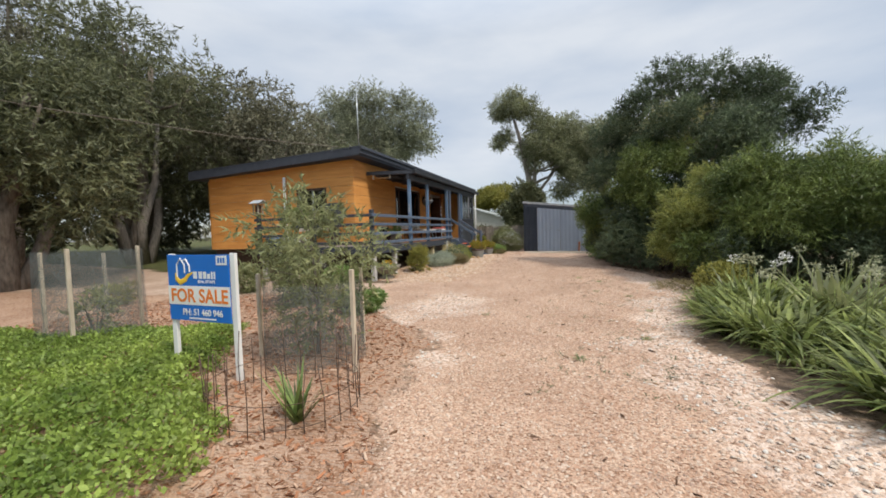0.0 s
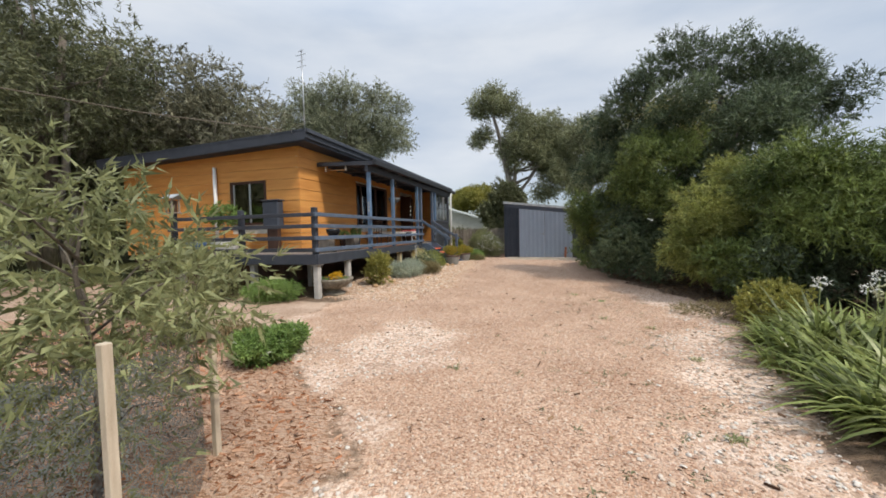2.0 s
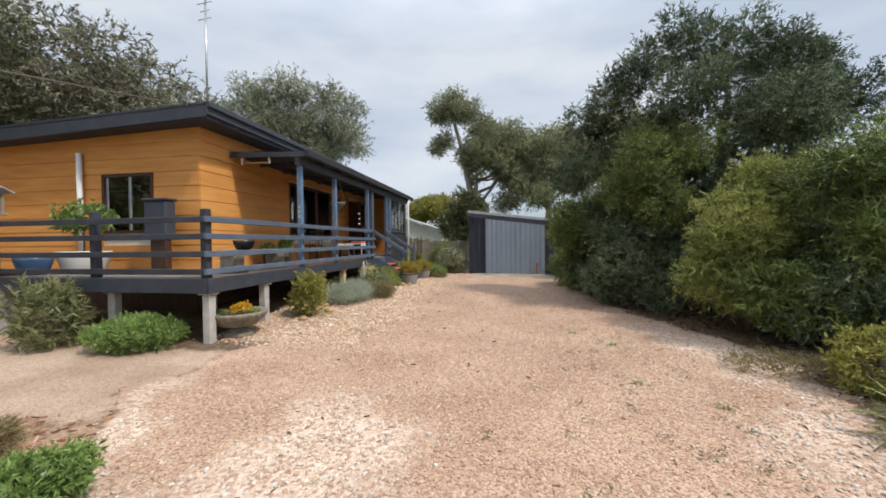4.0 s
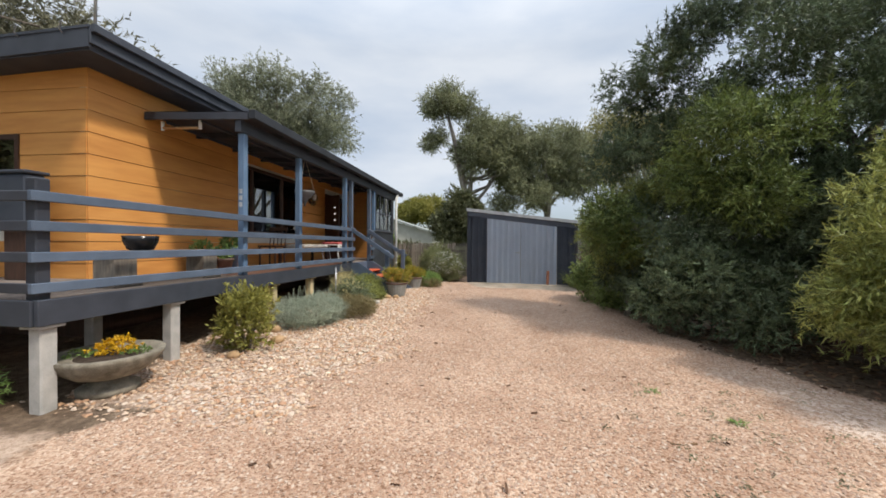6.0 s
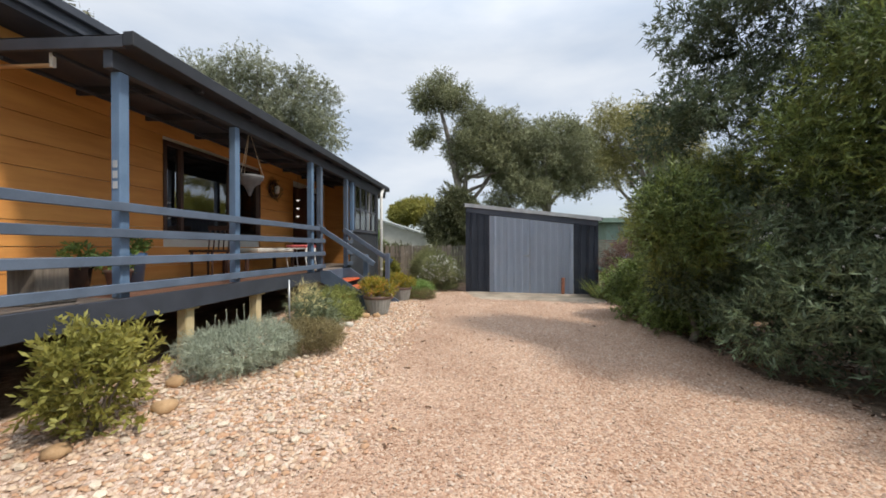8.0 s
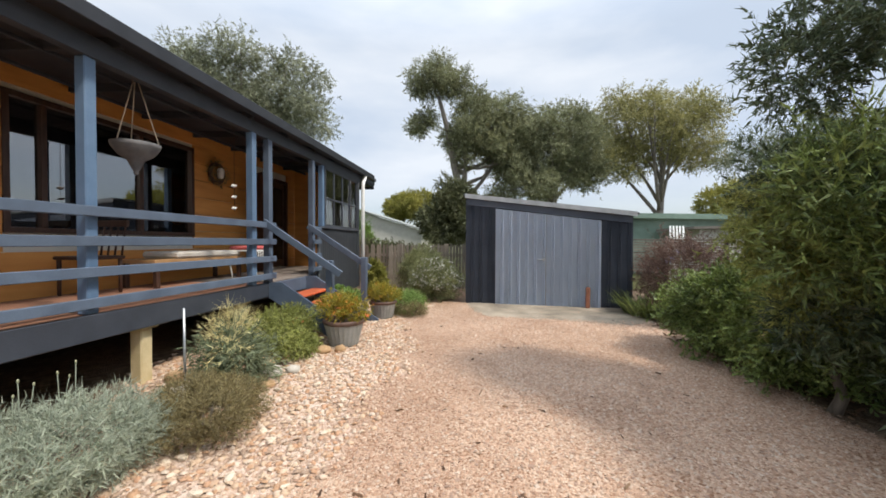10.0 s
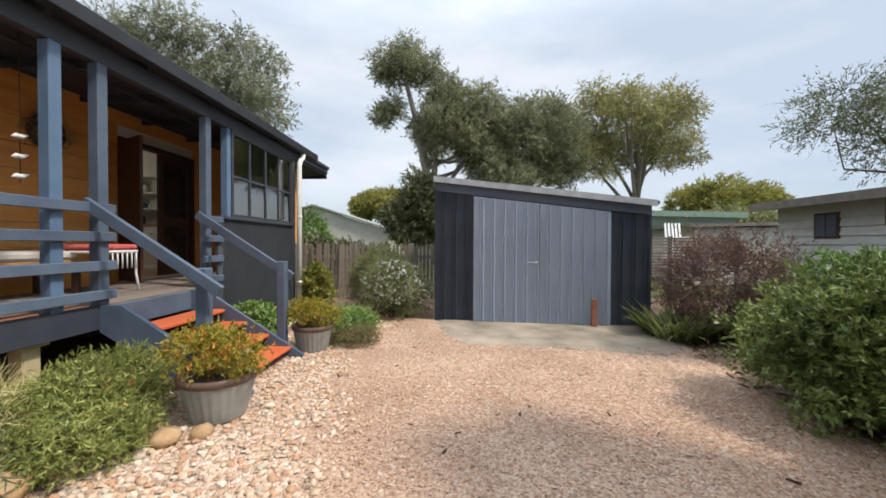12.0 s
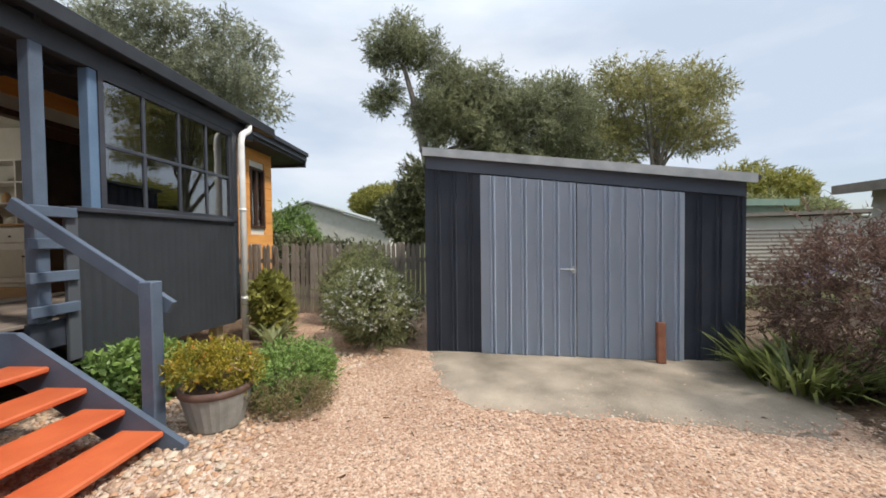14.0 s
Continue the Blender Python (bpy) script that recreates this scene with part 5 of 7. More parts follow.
tree("gum_tree", (2.6, 38.5), (0.6, 0.0), 9.5, clumps(1.7, 38.0, 7.4, 4.0, 2.4, 4.4, 78, 0.8, 57), LEAF_OLIVEGUM, PALEBARK, "dense olive gum behind the shed", 12000, 8, 0.25, 0.055, 58, 0.36, 0.5, 0.2, 14, "gum trees", 0.4, 0.7)
tree("gum_tree", (11.0, 41.0), (0.3, 0.0), 9.8, clumps(10.6, 41.0, 9.9, 5.2, 3.0, 3.4, 66, 0.85, 59, -0.75) + clumps(7.4, 40.5, 7.6, 1.9, 1.5, 1.8, 16, 0.75, 259) + clumps(13.4, 40.5, 8.0, 1.8, 1.5, 1.5, 11, 0.7, 359), LEAF_HONEY, PALEBARK, "spreading yellow-olive gum beyond the shed", 9000, 8, 0.25, 0.05, 60, 0.34, 0.5, 0.3, 16, "gum trees", 0.4, 0.8)
tree("gum_tree", (-4.6, 33.0), (0.2, 0.0), 4.2, lobes(((-4.6, 33.0, 2.0, 0.9), (-3.5, 33.0, 2.6, 0.9), (-4.3, 33.0, 3.7, 0.8), (-3.2, 33.0, 4.1, 0.6), (-5.0, 33.0, 3.0, 0.7), (-4.0, 33.0, 4.8, 0.5)), 12, 0.35, 61), LEAF_DARK, BARK, "dark shrubby tree behind the fence", 3000, 9, 0.3, 0.07, 62, 0.2, 0.4, 0.2, 6, "gum trees")
tree("gum_tree", (-13.5, 62.0), (0.2, 0.0), 6.5, clumps(-13.0, 62.0, 6.2, 3.2, 2.0, 1.8, 18, 1.1, 63), LEAF_YELLOW, BARK, "low spreading tree in the distance", 2600, 8, 0.5, 0.12, 64, 0.3, 0.5, 0.2, 6, "gum trees")
tree("gum_tree", (25.0, 52.0), (0.2, 0.0), 6.5, clumps(25.0, 52.0, 5.6, 5.5, 3.0, 1.7, 26, 1.1, 65), LEAF_YELLOW, BARK, "low spreading tree in the distance", 2000, 8, 0.5, 0.12, 66, 0.3, 0.5, 0.2, 7, "gum trees")
tree("gum_tree", (15.5, 36.0), (0.2, 0.0), 3.2, clumps(15.5, 36.0, 2.2, 3.4, 2.4, 1.1, 20, 0.8, 67), LEAF_OLIVE, BARK, "pale olive tree behind the neighbouring house", 2200, 8, 0.34, 0.08, 68, 0.25, 0.5, 0.2, 7, "gum trees")


def far_woods():
    r = random.Random(77)
    blobs = []
    for k in range(150):
        a = 2 * math.pi * k / 150 + r.uniform(-0.02, 0.02)
        d = r.uniform(75, 110)
        s = r.uniform(1.8, 3.2)
        blobs.append((d * math.cos(a) - 3, d * math.sin(a) + 10, r.uniform(1.0, 3.0), s * 1.4, s * 1.4, s))
    ob = foliage("far_woods", blobs, 4500, 7, 1.35, 0.4, LEAF_TEA, None, 78, 1.2, 0.0, 0.8, 0.4, 0.25, -0.5)
    tagged(ob, "dark line of woods round the horizon", "woods", kind="stuff")


far_woods()


# ---- shrubs and beds ----
def shrub(name, x, y, rx, ry, h, leaf, label, sprigs=700, per=10, length=0.06, width=0.02, seed=1, reach=0.1, flowers=None, nfl=0, stems=5, category="shrub", droop=-0.2, lumps=0.25, fsize=0.02):
    z = g(x, y)
    t = thing(name, (x, y, z), label, category)
    r = random.Random(seed)
    bm = bmesh.new()
    for k in range(stems):
        a = r.uniform(0, 6.28)
        e = (x + rx * 0.55 * math.cos(a), y + ry * 0.55 * math.sin(a), z + h * r.uniform(0.5, 0.8))
        add_tube(bm, [(x + r.uniform(-0.03, 0.03), y + r.uniform(-0.03, 0.03), z - 0.05), ((x + e[0]) / 2, (y + e[1]) / 2, z + h * 0.35), e], [0.014, 0.01, 0.004], 5)
    part("stems", bm, BARK, t)
    blobs = [(x + rx * 0.5 * r.uniform(-1, 1), y + ry * 0.5 * r.uniform(-1, 1), z + h * r.uniform(0.35, 0.72), rx * r.uniform(0.4, 0.6), ry * r.uniform(0.4, 0.6), h * r.uniform(0.22, 0.36)) for _ in range(9)]
    blobs.append((x, y, z + h * 0.4, rx * 0.8, ry * 0.8, h * 0.42))
    foliage("leaves", blobs, sprigs, per, length, width, leaf, t, seed, reach, droop, 0.8, 0.5, lumps, z - 0.01)
    if flowers is not None:
        foliage("flowers", blobs, nfl, 7, fsize, fsize * 0.7, flowers, t, seed + 50, 0.015, -0.6, 1.5, 0.05, lumps, z + h * 0.3)["kind"] = "stuff"
    return t


shrub("round_bush", -3.82, 5.95, 0.34, 0.46, 0.34, LEAF_MID, "low round green bush with a few white flowers in mulch", 2600, 9, 0.045, 0.016, 3, 0.07, PETAL_WHITE, 14, fsize=0.03)
shrub("deck_bush", -4.92, 11.3, 0.32, 0.32, 0.75, LEAF_YELLOW, "upright yellow-green leafy bush by the deck", 430, 12, 0.065, 0.024, 5, 0.16, droop=-0.9, lumps=0.5)
lav = shrub("lavender", -4.85, 12.85, 0.55, 0.7, 0.42, LEAF_GREY, "silver-grey lavender mound by the deck", 2600, 9, 0.07, 0.007, 6, 0.12)
for k in range(9):
    sx, sy = -5.12 + 0.05 * (k % 4) - 0.03 * (k % 3), 12.55 + 0.085 * k
    top = Vector((sx - 0.05 + 0.02 * (k % 3), sy + 0.03, g(sx, sy) + 0.45 + 0.05 * (k % 4)))
    stalk = tube("stalk", [(sx, sy, g(sx, sy) + 0.1), (sx - 0.01, sy + 0.01, g(sx, sy) + 0.36), top], 0.003, LEAF_GREY, lav, seg=4)
    lathe("bud", top, [(0.003, -0.006), (0.007, 0.0), (0.007, 0.012), (0.003, 0.02)], SEEDHEAD, stalk, "", 7)
shrub("heath_bush", -4.35, 13.6, 0.45, 0.5, 0.34, LEAF_BROWN, "low brown heath bush among pale stones", 2200, 9, 0.05, 0.006, 7, 0.1)
shrub("green_bush", -4.85, 15.55, 0.46, 0.52, 0.47, LEAF_LEMON, "spreading yellow-green bush with coral flowers beside the steps", 1900, 9, 0.05, 0.011, 8, 0.14, PETAL_RED, 10, fsize=0.03)
shrub("green_bush", -4.6, 15.2, 0.46, 0.4, 0.3, LEAF_LEMON, "low yellow-green bush among stones", 1700, 9, 0.045, 0.011, 9, 0.08)
shrub("green_bush", -3.75, 18.35, 0.45, 0.5, 0.4, LEAF_MID, "low green bush beside the potted shrub", 1500, 9, 0.045, 0.014, 10, 0.09)
shrub("heath_bush", -3.55, 17.95, 0.3, 0.3, 0.22, LEAF_BROWN, "small grey-brown heath beside the gravel", 700, 9, 0.04, 0.006, 11, 0.08)
shrub("flowering_bush", -3.3, 20.0, 0.68, 0.75, 1.02, LEAF_OLIVE, "rounded olive bush covered in tiny white flowers", 2800, 9, 0.06, 0.014, 12, 0.14, PETAL_WHITE, 1500, fsize=0.024)
shrub("flowering_bush", -4.0, 21.3, 0.6, 0.5, 1.35, LEAF_OLIVE, "olive bush against the paling fence", 1800, 9, 0.07, 0.016, 13, 0.14)
shrub("leafy_plant", -4.95, 20.4, 0.22, 0.3, 0.85, LEAF_YELLOW, "broad-leaved yellow-green plant beside the downpipe", 240, 8, 0.15, 0.06, 14, 0.1)
shrub("leafy_plant", -5.0, 18.1, 0.35, 0.5, 0.5, LEAF_MID, "green leafy plant beneath the sunroom", 600, 8, 0.07, 0.035, 15, 0.08)
shrub("maroon_shrub", 1.8, 18.75, 0.8, 0.8, 1.4, LEAF_MAROON, "wispy maroon-leaved shrub beside the shed", 2300, 10, 0.07, 0.014, 16, 0.26, lumps=0.45)
shrub("green_hedge", 2.3, 18.1, 0.7, 0.6, 0.7, LEAF_MID, "green shrub at the foot of the maroon one", 2200, 9, 0.07, 0.02, 17, 0.14)
shrub("rounded_hedge", 1.3, 15.4, 0.95, 1.1, 1.2, LEAF_HEDGE, "wide rounded green hedge beside the gravel", 9000, 10, 0.058, 0.021, 18, 0.13, PETAL_PINK, 5, lumps=0.42, fsize=0.035)
shrub("rounded_hedge", 3.2, 16.8, 1.3, 1.3, 1.35, LEAF_HEDGE, "rounded green hedge behind the first", 2800, 10, 0.08, 0.03, 19, 0.13)
shrub("green_hedge", 4.3, 19.3, 1.2, 0.8, 1.25, LEAF_MID, "clipped green hedge before the neighbouring house", 1600, 9, 0.08, 0.03, 27, 0.13)
shrub("sparse_shrub", -7.75, 8.95, 0.42, 0.35, 0.95, LEAF_OLIVE, "sparse olive shrub with long leaves before the deck", 300, 9, 0.13, 0.03, 28, 0.16)
sp = shrub("young_sapling", -5.5, 6.3, 0.38, 0.38, 1.45, LEAF_OLIVE, "thin young sapling with long pale leaves in mulch", 200, 9, 0.14, 0.034, 29, 0.2)
block("stake", (-5.3, 6.13, -0.1), (-5.265, 6.165, 0.75), STAKE, sp, "raw wooden stake", 0.004)
block("stake", (-5.75, 6.4, -0.1), (-5.715, 6.435, 0.7), STAKE, sp, "raw wooden stake", 0.004)
shrub("low_bush", -6.35, 9.1, 0.62, 0.4, 0.42, LEAF_MID, "low spreading green bush before the deck", 1700, 9, 0.06, 0.012, 20, 0.1)
shrub("sparse_shrub", -7.9, 7.3, 0.42, 0.4, 0.62, LEAF_OLIVE, "sparse pale shrub in the mulch bed", 420, 9, 0.09, 0.026, 21, 0.12)
shrub("sparse_shrub", -8.6, 6.6, 0.4, 0.4, 0.5, LEAF_OLIVE, "sparse pale shrub in the mulch bed", 380, 9, 0.09, 0.022, 22, 0.12)
shrub("sparse_shrub", -5.1, 6.6, 0.4, 0.3, 0.2, LEAF_BROWN, "low dry brown plant in mulch", 500, 8, 0.05, 0.008, 23, 0.08)
shrub("sparse_shrub", -9.5, 5.4, 0.35, 0.35, 0.45, LEAF_YELLOW, "small yellow-green shrub in mulch", 350, 8, 0.07, 0.02, 24, 0.1)
shrub("low_bush", 2.0, 9.3, 0.75, 0.5, 0.16, LEAF_BROWN, "dry low weeds at the drive's edge", 600, 8, 0.06, 0.007, 25, 0.08)
for k, (x, y, w) in enumerate(((-31, 20, 5), (-36, 6, 6), (-27, -2, 5), (-38, 16, 6), (-25, 30, 5))):
    shrub("dark_thicket", x, y, w, 2.0, 3.2, LEAF_DARK, "dark thicket beneath the old tea-trees", 700, 9, 0.4, 0.12, 640 + k, 0.4, category="thicket")


def strap_clump(name, x, y, r, n, length, width, label, seed, leaf=LEAF_STRAP, heads=0, petal=PETAL_WHITE, bend=0.55, stalk=0.85):
    z = g(x, y)
    t = thing(name, (x, y, z), label, "plant")
    rng = np.random.default_rng(seed)
    a, q = rng.uniform(0, 6.28, n), r * np.sqrt(rng.random(n))
    P = np.stack([x + q * np.cos(a), y + q * np.sin(a), np.full(n, z)], 1)
    aa = a + rng.normal(size=n) * 0.7
    D = unit(np.stack([np.cos(aa) * 0.75, np.sin(aa) * 0.75, rng.uniform(0.7, 1.6, n)], 1))
    fans = max(1, min(7, n // 45))
    for j in range(fans):
        own = (np.floor(a / 6.2832 * fans) % fans) == j
        if own.any():
            blades("leaf_fan", P[own], D[own], length, width, leaf, t, seed + 1 + j, bend)
    for k in range(heads):
        hx, hy = x + r * rng.uniform(-0.9, 0.9), y + r * rng.uniform(-0.9, 0.9)
        hz = z + stalk * rng.uniform(0.85, 1.2)
        st = tube("stalk", [(hx, hy, z), (hx + 0.03, hy, z + 0.5 * (hz - z)), (hx + 0.06, hy + 0.02, hz)], 0.006, LEAF_STRAP, t, seg=5)
        foliage("flower_head", [(hx + 0.06, hy + 0.02, hz, 0.065, 0.065, 0.055)], 34, 2, 0.035, 0.016, petal, st, seed + 9 + k, 0.01, 0, 0.8, 0.3, 0.05)["kind"] = "stuff"
    return t


AG = "clump of green strap-leaved agapanthus beside the drive"
for k, (x, y, r, n, hd) in enumerate(((2.1, 5.6, 0.6, 260, 3), (2.9, 4.5, 0.7, 300, 2), (2.4, 6.9, 0.6, 240, 4), (3.4, 5.9, 0.75, 280, 3), (2.3, 3.6, 0.55, 200, 1), (3.6, 7.4, 0.7, 220, 2), (4.4, 5.0, 0.8, 240, 1), (2.7, 7.9, 0.4, 130, 3))):
    strap_clump("agapanthus", x, y, r, int(n * 1.7), 0.8, 0.04, AG, 100 + 13 * k, heads=2 if k in (2, 7) else hd + 3, petal=PETAL_WHITE if k in (2, 7) else SEEDHEAD, stalk=0.8)
for k, (x, y) in enumerate(((1.75, 6.7), (1.7, 5.7), (1.9, 4.7), (2.05, 7.7))):
    strap_clump("agapanthus", x, y, 0.3, 110, 0.5, 0.032, "small clump of strap leaves at the drive's edge", 160 + 7 * k)
shrub("yellow_bush", 2.42, 8.75, 0.42, 0.4, 0.6, LEAF_YELLOW, "small yellow-green bush behind the agapanthus", 500, 9, 0.06, 0.024, 31, 0.1)
strap_clump("flax", 3.0, 6.5, 0.2, 40, 1.0, 0.06, "tall grey-green flax behind the agapanthus", 210, LEAF_OLIVE, bend=0.2)
strap_clump("agapanthus", 1.0, 18.5, 0.36, 320, 0.64, 0.034, "strap-leaved clump at the shed's corner", 220, heads=0, bend=0.36)
strap_clump("agapanthus", 1.6, 19.0, 0.4, 120, 0.7, 0.03, "strap-leaved clump with lilac flower heads by the shed", 224, heads=3, petal=PETAL_BLUE, stalk=1.1)
strap_clump("grass_tuft", -2.22, 2.42, 0.05, 34, 0.42, 0.026, "upright dark green iris tuft inside a ring of wire", 230, LEAF_HEDGE, bend=0.12)
gv = shrub("grevillea", -4.66, 14.35, 0.24, 0.26, 0.5, LEAF_FROND, "weeping grey-green grevillea with straw-coloured tips by the deck", 380, 14, 0.11, 0.012, 240, 0.3, droop=0.75)
zg = g(-4.7, 14.35)
foliage("dry_foliage", [(-4.85, 14.45, zg + 0.48, 0.14, 0.14, 0.1), (-4.6, 14.2, zg + 0.42, 0.14, 0.14, 0.1)], 34, 9, 0.09, 0.01, LEAF_STRAW, gv, 243, 0.14, -0.2, 0.6, 0.6, 0.3)["kind"] = "stuff"
dg = shrub("dry_grass", -5.05, 14.95, 0.2, 0.25, 0.55, LEAF_STRAW, "straw-coloured dry grass at the deck's foot", 120, 9, 0.16, 0.006, 244, 0.2, droop=-0.8)
strap_clump("leafy_plant", -4.75, 19.9, 0.1, 26, 0.55, 0.07, "broad strap-leaved plant by the downpipe", 246, LEAF_OLIVE, bend=0.35)


def green_cover():
    """Low bright groundcover on the verge."""
    rng = np.random.default_rng(300)
    n = 30000
    x = rng.uniform(-9.5, -1.6, n)
    y = rng.uniform(-1.2, 4.7, n)
    edge = np.minimum(np.interp(x, [-9.5, -7.0, -6.2, -5.2, -4.7, -4.2, -3.5, -3.0, -2.5, -2.2], [3.2, 3.25, 3.7, 4.5, 4.1, 3.4, 2.5, 2.3, 2.05, 1.2]) - y, -1.75 - x) + wobble(x, y, 1.6) * 0.8
    keep = edge > 0
    x, y, edge = x[keep], y[keep], edge[keep]
    lump = 0.5 + 0.5 * np.sin(3.1 * x + 1.3 * y) * np.sin(2.7 * y - 1.1 * x)
    z = gz(x, y) + np.clip(edge * 0.5, 0.02, 0.13) + 0.15 * lump * np.clip(edge * 2, 0, 1) * rng.random(len(x))
    P = np.stack([x, y, z], 1)
    per = 8
    base = np.repeat(P, per, 0) + rng.normal(size=(len(P) * per, 3)) * np.array([0.035, 0.035, 0.02])
    d = unit(rng.normal(size=base.shape) * np.array([1, 1, 0.5]) + np.array([0, 0, 0.6]))
    s = rng.uniform(0.024, 0.056, len(base))
    v, f = scattered(LEAF_V, LEAF_F, base, frames(d, rng), np.stack([s * 0.55, s, s * 0.55], 1))
    ob = link("ground_cover", raw_mesh("ground_cover", v, f), LEAF_BRIGHT)
    tagged(ob, "bright green leafy groundcover on the verge", "groundcover", kind="stuff")


green_cover()


# ---- young tree in its net, wire ring, sign ----
def net_guard(x, y, r, h, stakes, seed, label):
    z = g(x, y)
    t = thing("tree_guard", (x, y, z), label, "tree guard")
    bm = bmesh.new()
    n = 40
    lo, hi = [], []
    rr = random.Random(seed)
    for k in range(n):
        a = 2 * math.pi * k / n
        q = r * (1 + 0.06 * math.cos(len(stakes) * a) + rr.uniform(-0.015, 0.015))
        lo.append(bm.verts.new((x + q * math.cos(a), y + q * math.sin(a), z)))
        hi.append(bm.verts.new((x + q * 0.97 * math.cos(a), y + q * 0.97 * math.sin(a), z + h + rr.uniform(-0.02, 0.02))))
    for k in range(n):
        bm.faces.new((lo[k], lo[(k + 1) % n], hi[(k + 1) % n], hi[k]))
    part("net", bm, NETGREEN, t, "grey-green shade net")
    for sx, sy, sh in stakes:
        block("stake", (sx - 0.02, sy - 0.02, z - 0.05), (sx + 0.02, sy + 0.02, z + sh), STAKE, t, "raw wooden stake", 0.004)


net_guard(-3.05, 3.72, 0.56, 0.86, [(-2.32, 3.38, 1.02), (-3.62, 3.5, 0.95), (-2.75, 4.25, 0.95), (-3.45, 4.15, 0.95)], 1, "grey-green shade net on stakes round a young tree")
net_guard(-6.64, 3.55, 0.58, 1.25, [(-6.25, 3.1, 1.3), (-7.05, 3.2, 1.25), (-6.4, 4.0, 1.3), (-7.1, 3.95, 1.2)], 2, "grey-green shade net on stakes round a small plant")
sap = thing("young_tree", (-3.05, 3.75, g(-3.05, 3.75)), "young wattle with long drooping grey-green leaves", "tree")
zb = g(-3.05, 3.75)
tube("trunk", [(-3.05, 3.75, zb - 0.05), (-3.02, 3.77, 0.6), (-3.06, 3.72, 1.2), (-3.0, 3.75, 1.6)], [0.022, 0.018, 0.012, 0.005], BARK, sap, seg=6)
for a in range(11):
    an = a * 0.571 * 2
    tube("branch", [(-3.04, 3.75, 0.25 + 0.1 * a), (-3.04 + 0.3 * math.cos(an), 3.75 + 0.3 * math.sin(an), 0.5 + 0.1 * a), (-3.04 + 0.52 * math.cos(an), 3.75 + 0.52 * math.sin(an), 0.55 + 0.105 * a)], [0.008, 0.006, 0.002], BARK, sap, seg=5)
foliage("crown", [(-3.0, 3.75, 1.15, 0.62, 0.62, 0.4), (-3.25, 3.6, 1.35, 0.45, 0.45, 0.32), (-2.75, 3.9, 1.05, 0.48, 0.48, 0.34), (-3.1, 3.8, 1.6, 0.3, 0.3, 0.25), (-3.0, 3.75, 0.5, 0.45, 0.45, 0.45)], 620, 10, 0.09, 0.021, LEAF_OLIVE, sap, 71, 0.2, 0.25, 0.7, 0.75, 0.3)
shrub("young_shrub", -6.64, 3.55, 0.25, 0.25, 0.7, LEAF_OLIVE, "small young shrub inside a net guard", 120, 8, 0.08, 0.02, 72, 0.12)

ring = thing("wire_ring", (-2.5, 2.6, g(-2.5, 2.6)), "ring of thin rusty wire stakes round a tuft", "wire fence")
rr = random.Random(9)
for k in range(28):
    a = 2 * math.pi * k / 28 + rr.uniform(-0.05, 0.05)
    x, y = -2.5 + 0.62 * math.cos(a), 2.62 + 0.52 * math.sin(a)
    z = g(x, y)
    h = rr.uniform(0.42, 0.6)
    tube("wire", [(x, y, z - 0.04), (x + rr.uniform(-0.015, 0.015), y, z + h * 0.5), (x + rr.uniform(-0.03, 0.03), y + rr.uniform(-0.03, 0.03), z + h)], 0.0038, RUST, ring, seg=5)
for h in (0.05, 0.22):
    pts = [(-2.5 + 0.62 * math.cos(2 * math.pi * k / 30), 2.62 + 0.52 * math.sin(2 * math.pi * k / 30), g(-2.5, 2.6) + h) for k in range(31)]
    tube("wire_hoop", pts, 0.003, RUST, ring, seg=4)

SIGN = Matrix.Translation((-3.73, 2.9, 0)) @ pose(0, 0, 0, 0, 0, -1.5)
sign = thing("sale_sign", (-3.73, 2.9, -0.05), "blue and white sale sign on two white posts", "sign")


def sg(name, lo, hi, material, parent, bevel=0.002):
    return block(name, lo, hi, material, parent, "", bevel, SIGN)


sg("post", (-0.45, 0.0, -0.2), (-0.385, 0.035, 1.17), WHITE, sign, 0.004)
sg("post", (0.4, 0.0, -0.2), (0.465, 0.035, 1.17), WHITE, sign, 0.004)
panel = sg("panel", (-0.45, -0.012, 0.5), (0.4, -0.001, 1.16), SIGNBLUE, sign)
sg("white_band", (-0.45, -0.015, 0.66), (0.4, -0.0125, 0.85), WHITE, panel, 0)
sg("number_label", (0.24, -0.015, 1.06), (0.38, -0.0125, 1.15), WHITE, panel, 0)
for k in range(3):
    sg("label_bar", (0.262 + 0.035 * k, -0.0165, 1.08), (0.285 + 0.035 * k, -0.0152, 1.13), SIGNBLUE, panel, 0)
for k, (bx0, bw, bh) in enumerate(((-0.08, 0.05, 0.07), (-0.005, 0.045, 0.07), (0.055, 0.04, 0.07), (0.11, 0.04, 0.05), (0.165, 0.018, 0.07), (0.2, 0.018, 0.07))):
    sg("name_bar", (bx0, -0.0145, 0.925), (bx0 + bw, -0.0125, 0.925 + bh), WHITE, panel, 0)
sg("small_bar", (-0.17, -0.0145, 0.52), (0.2, -0.0125, 0.535), WHITE, panel, 0)


def lettering(text, size, x, z, material, parent):
    cu = bpy.data.curves.new("lettering", "FONT")
    cu.body, cu.size, cu.align_x, cu.extrude = text, size, "CENTER", 0.0008
    cu.offset = size * 0.022
    tmp = bpy.data.objects.new("lettering", cu)
    me = bpy.data.meshes.new_from_object(tmp)
    bpy.data.objects.remove(tmp)
    me.transform(SIGN @ Matrix.Translation((x, -0.0165, z)) @ pose(0, 0, 0, 90))
    return link("lettering", me, material, parent)


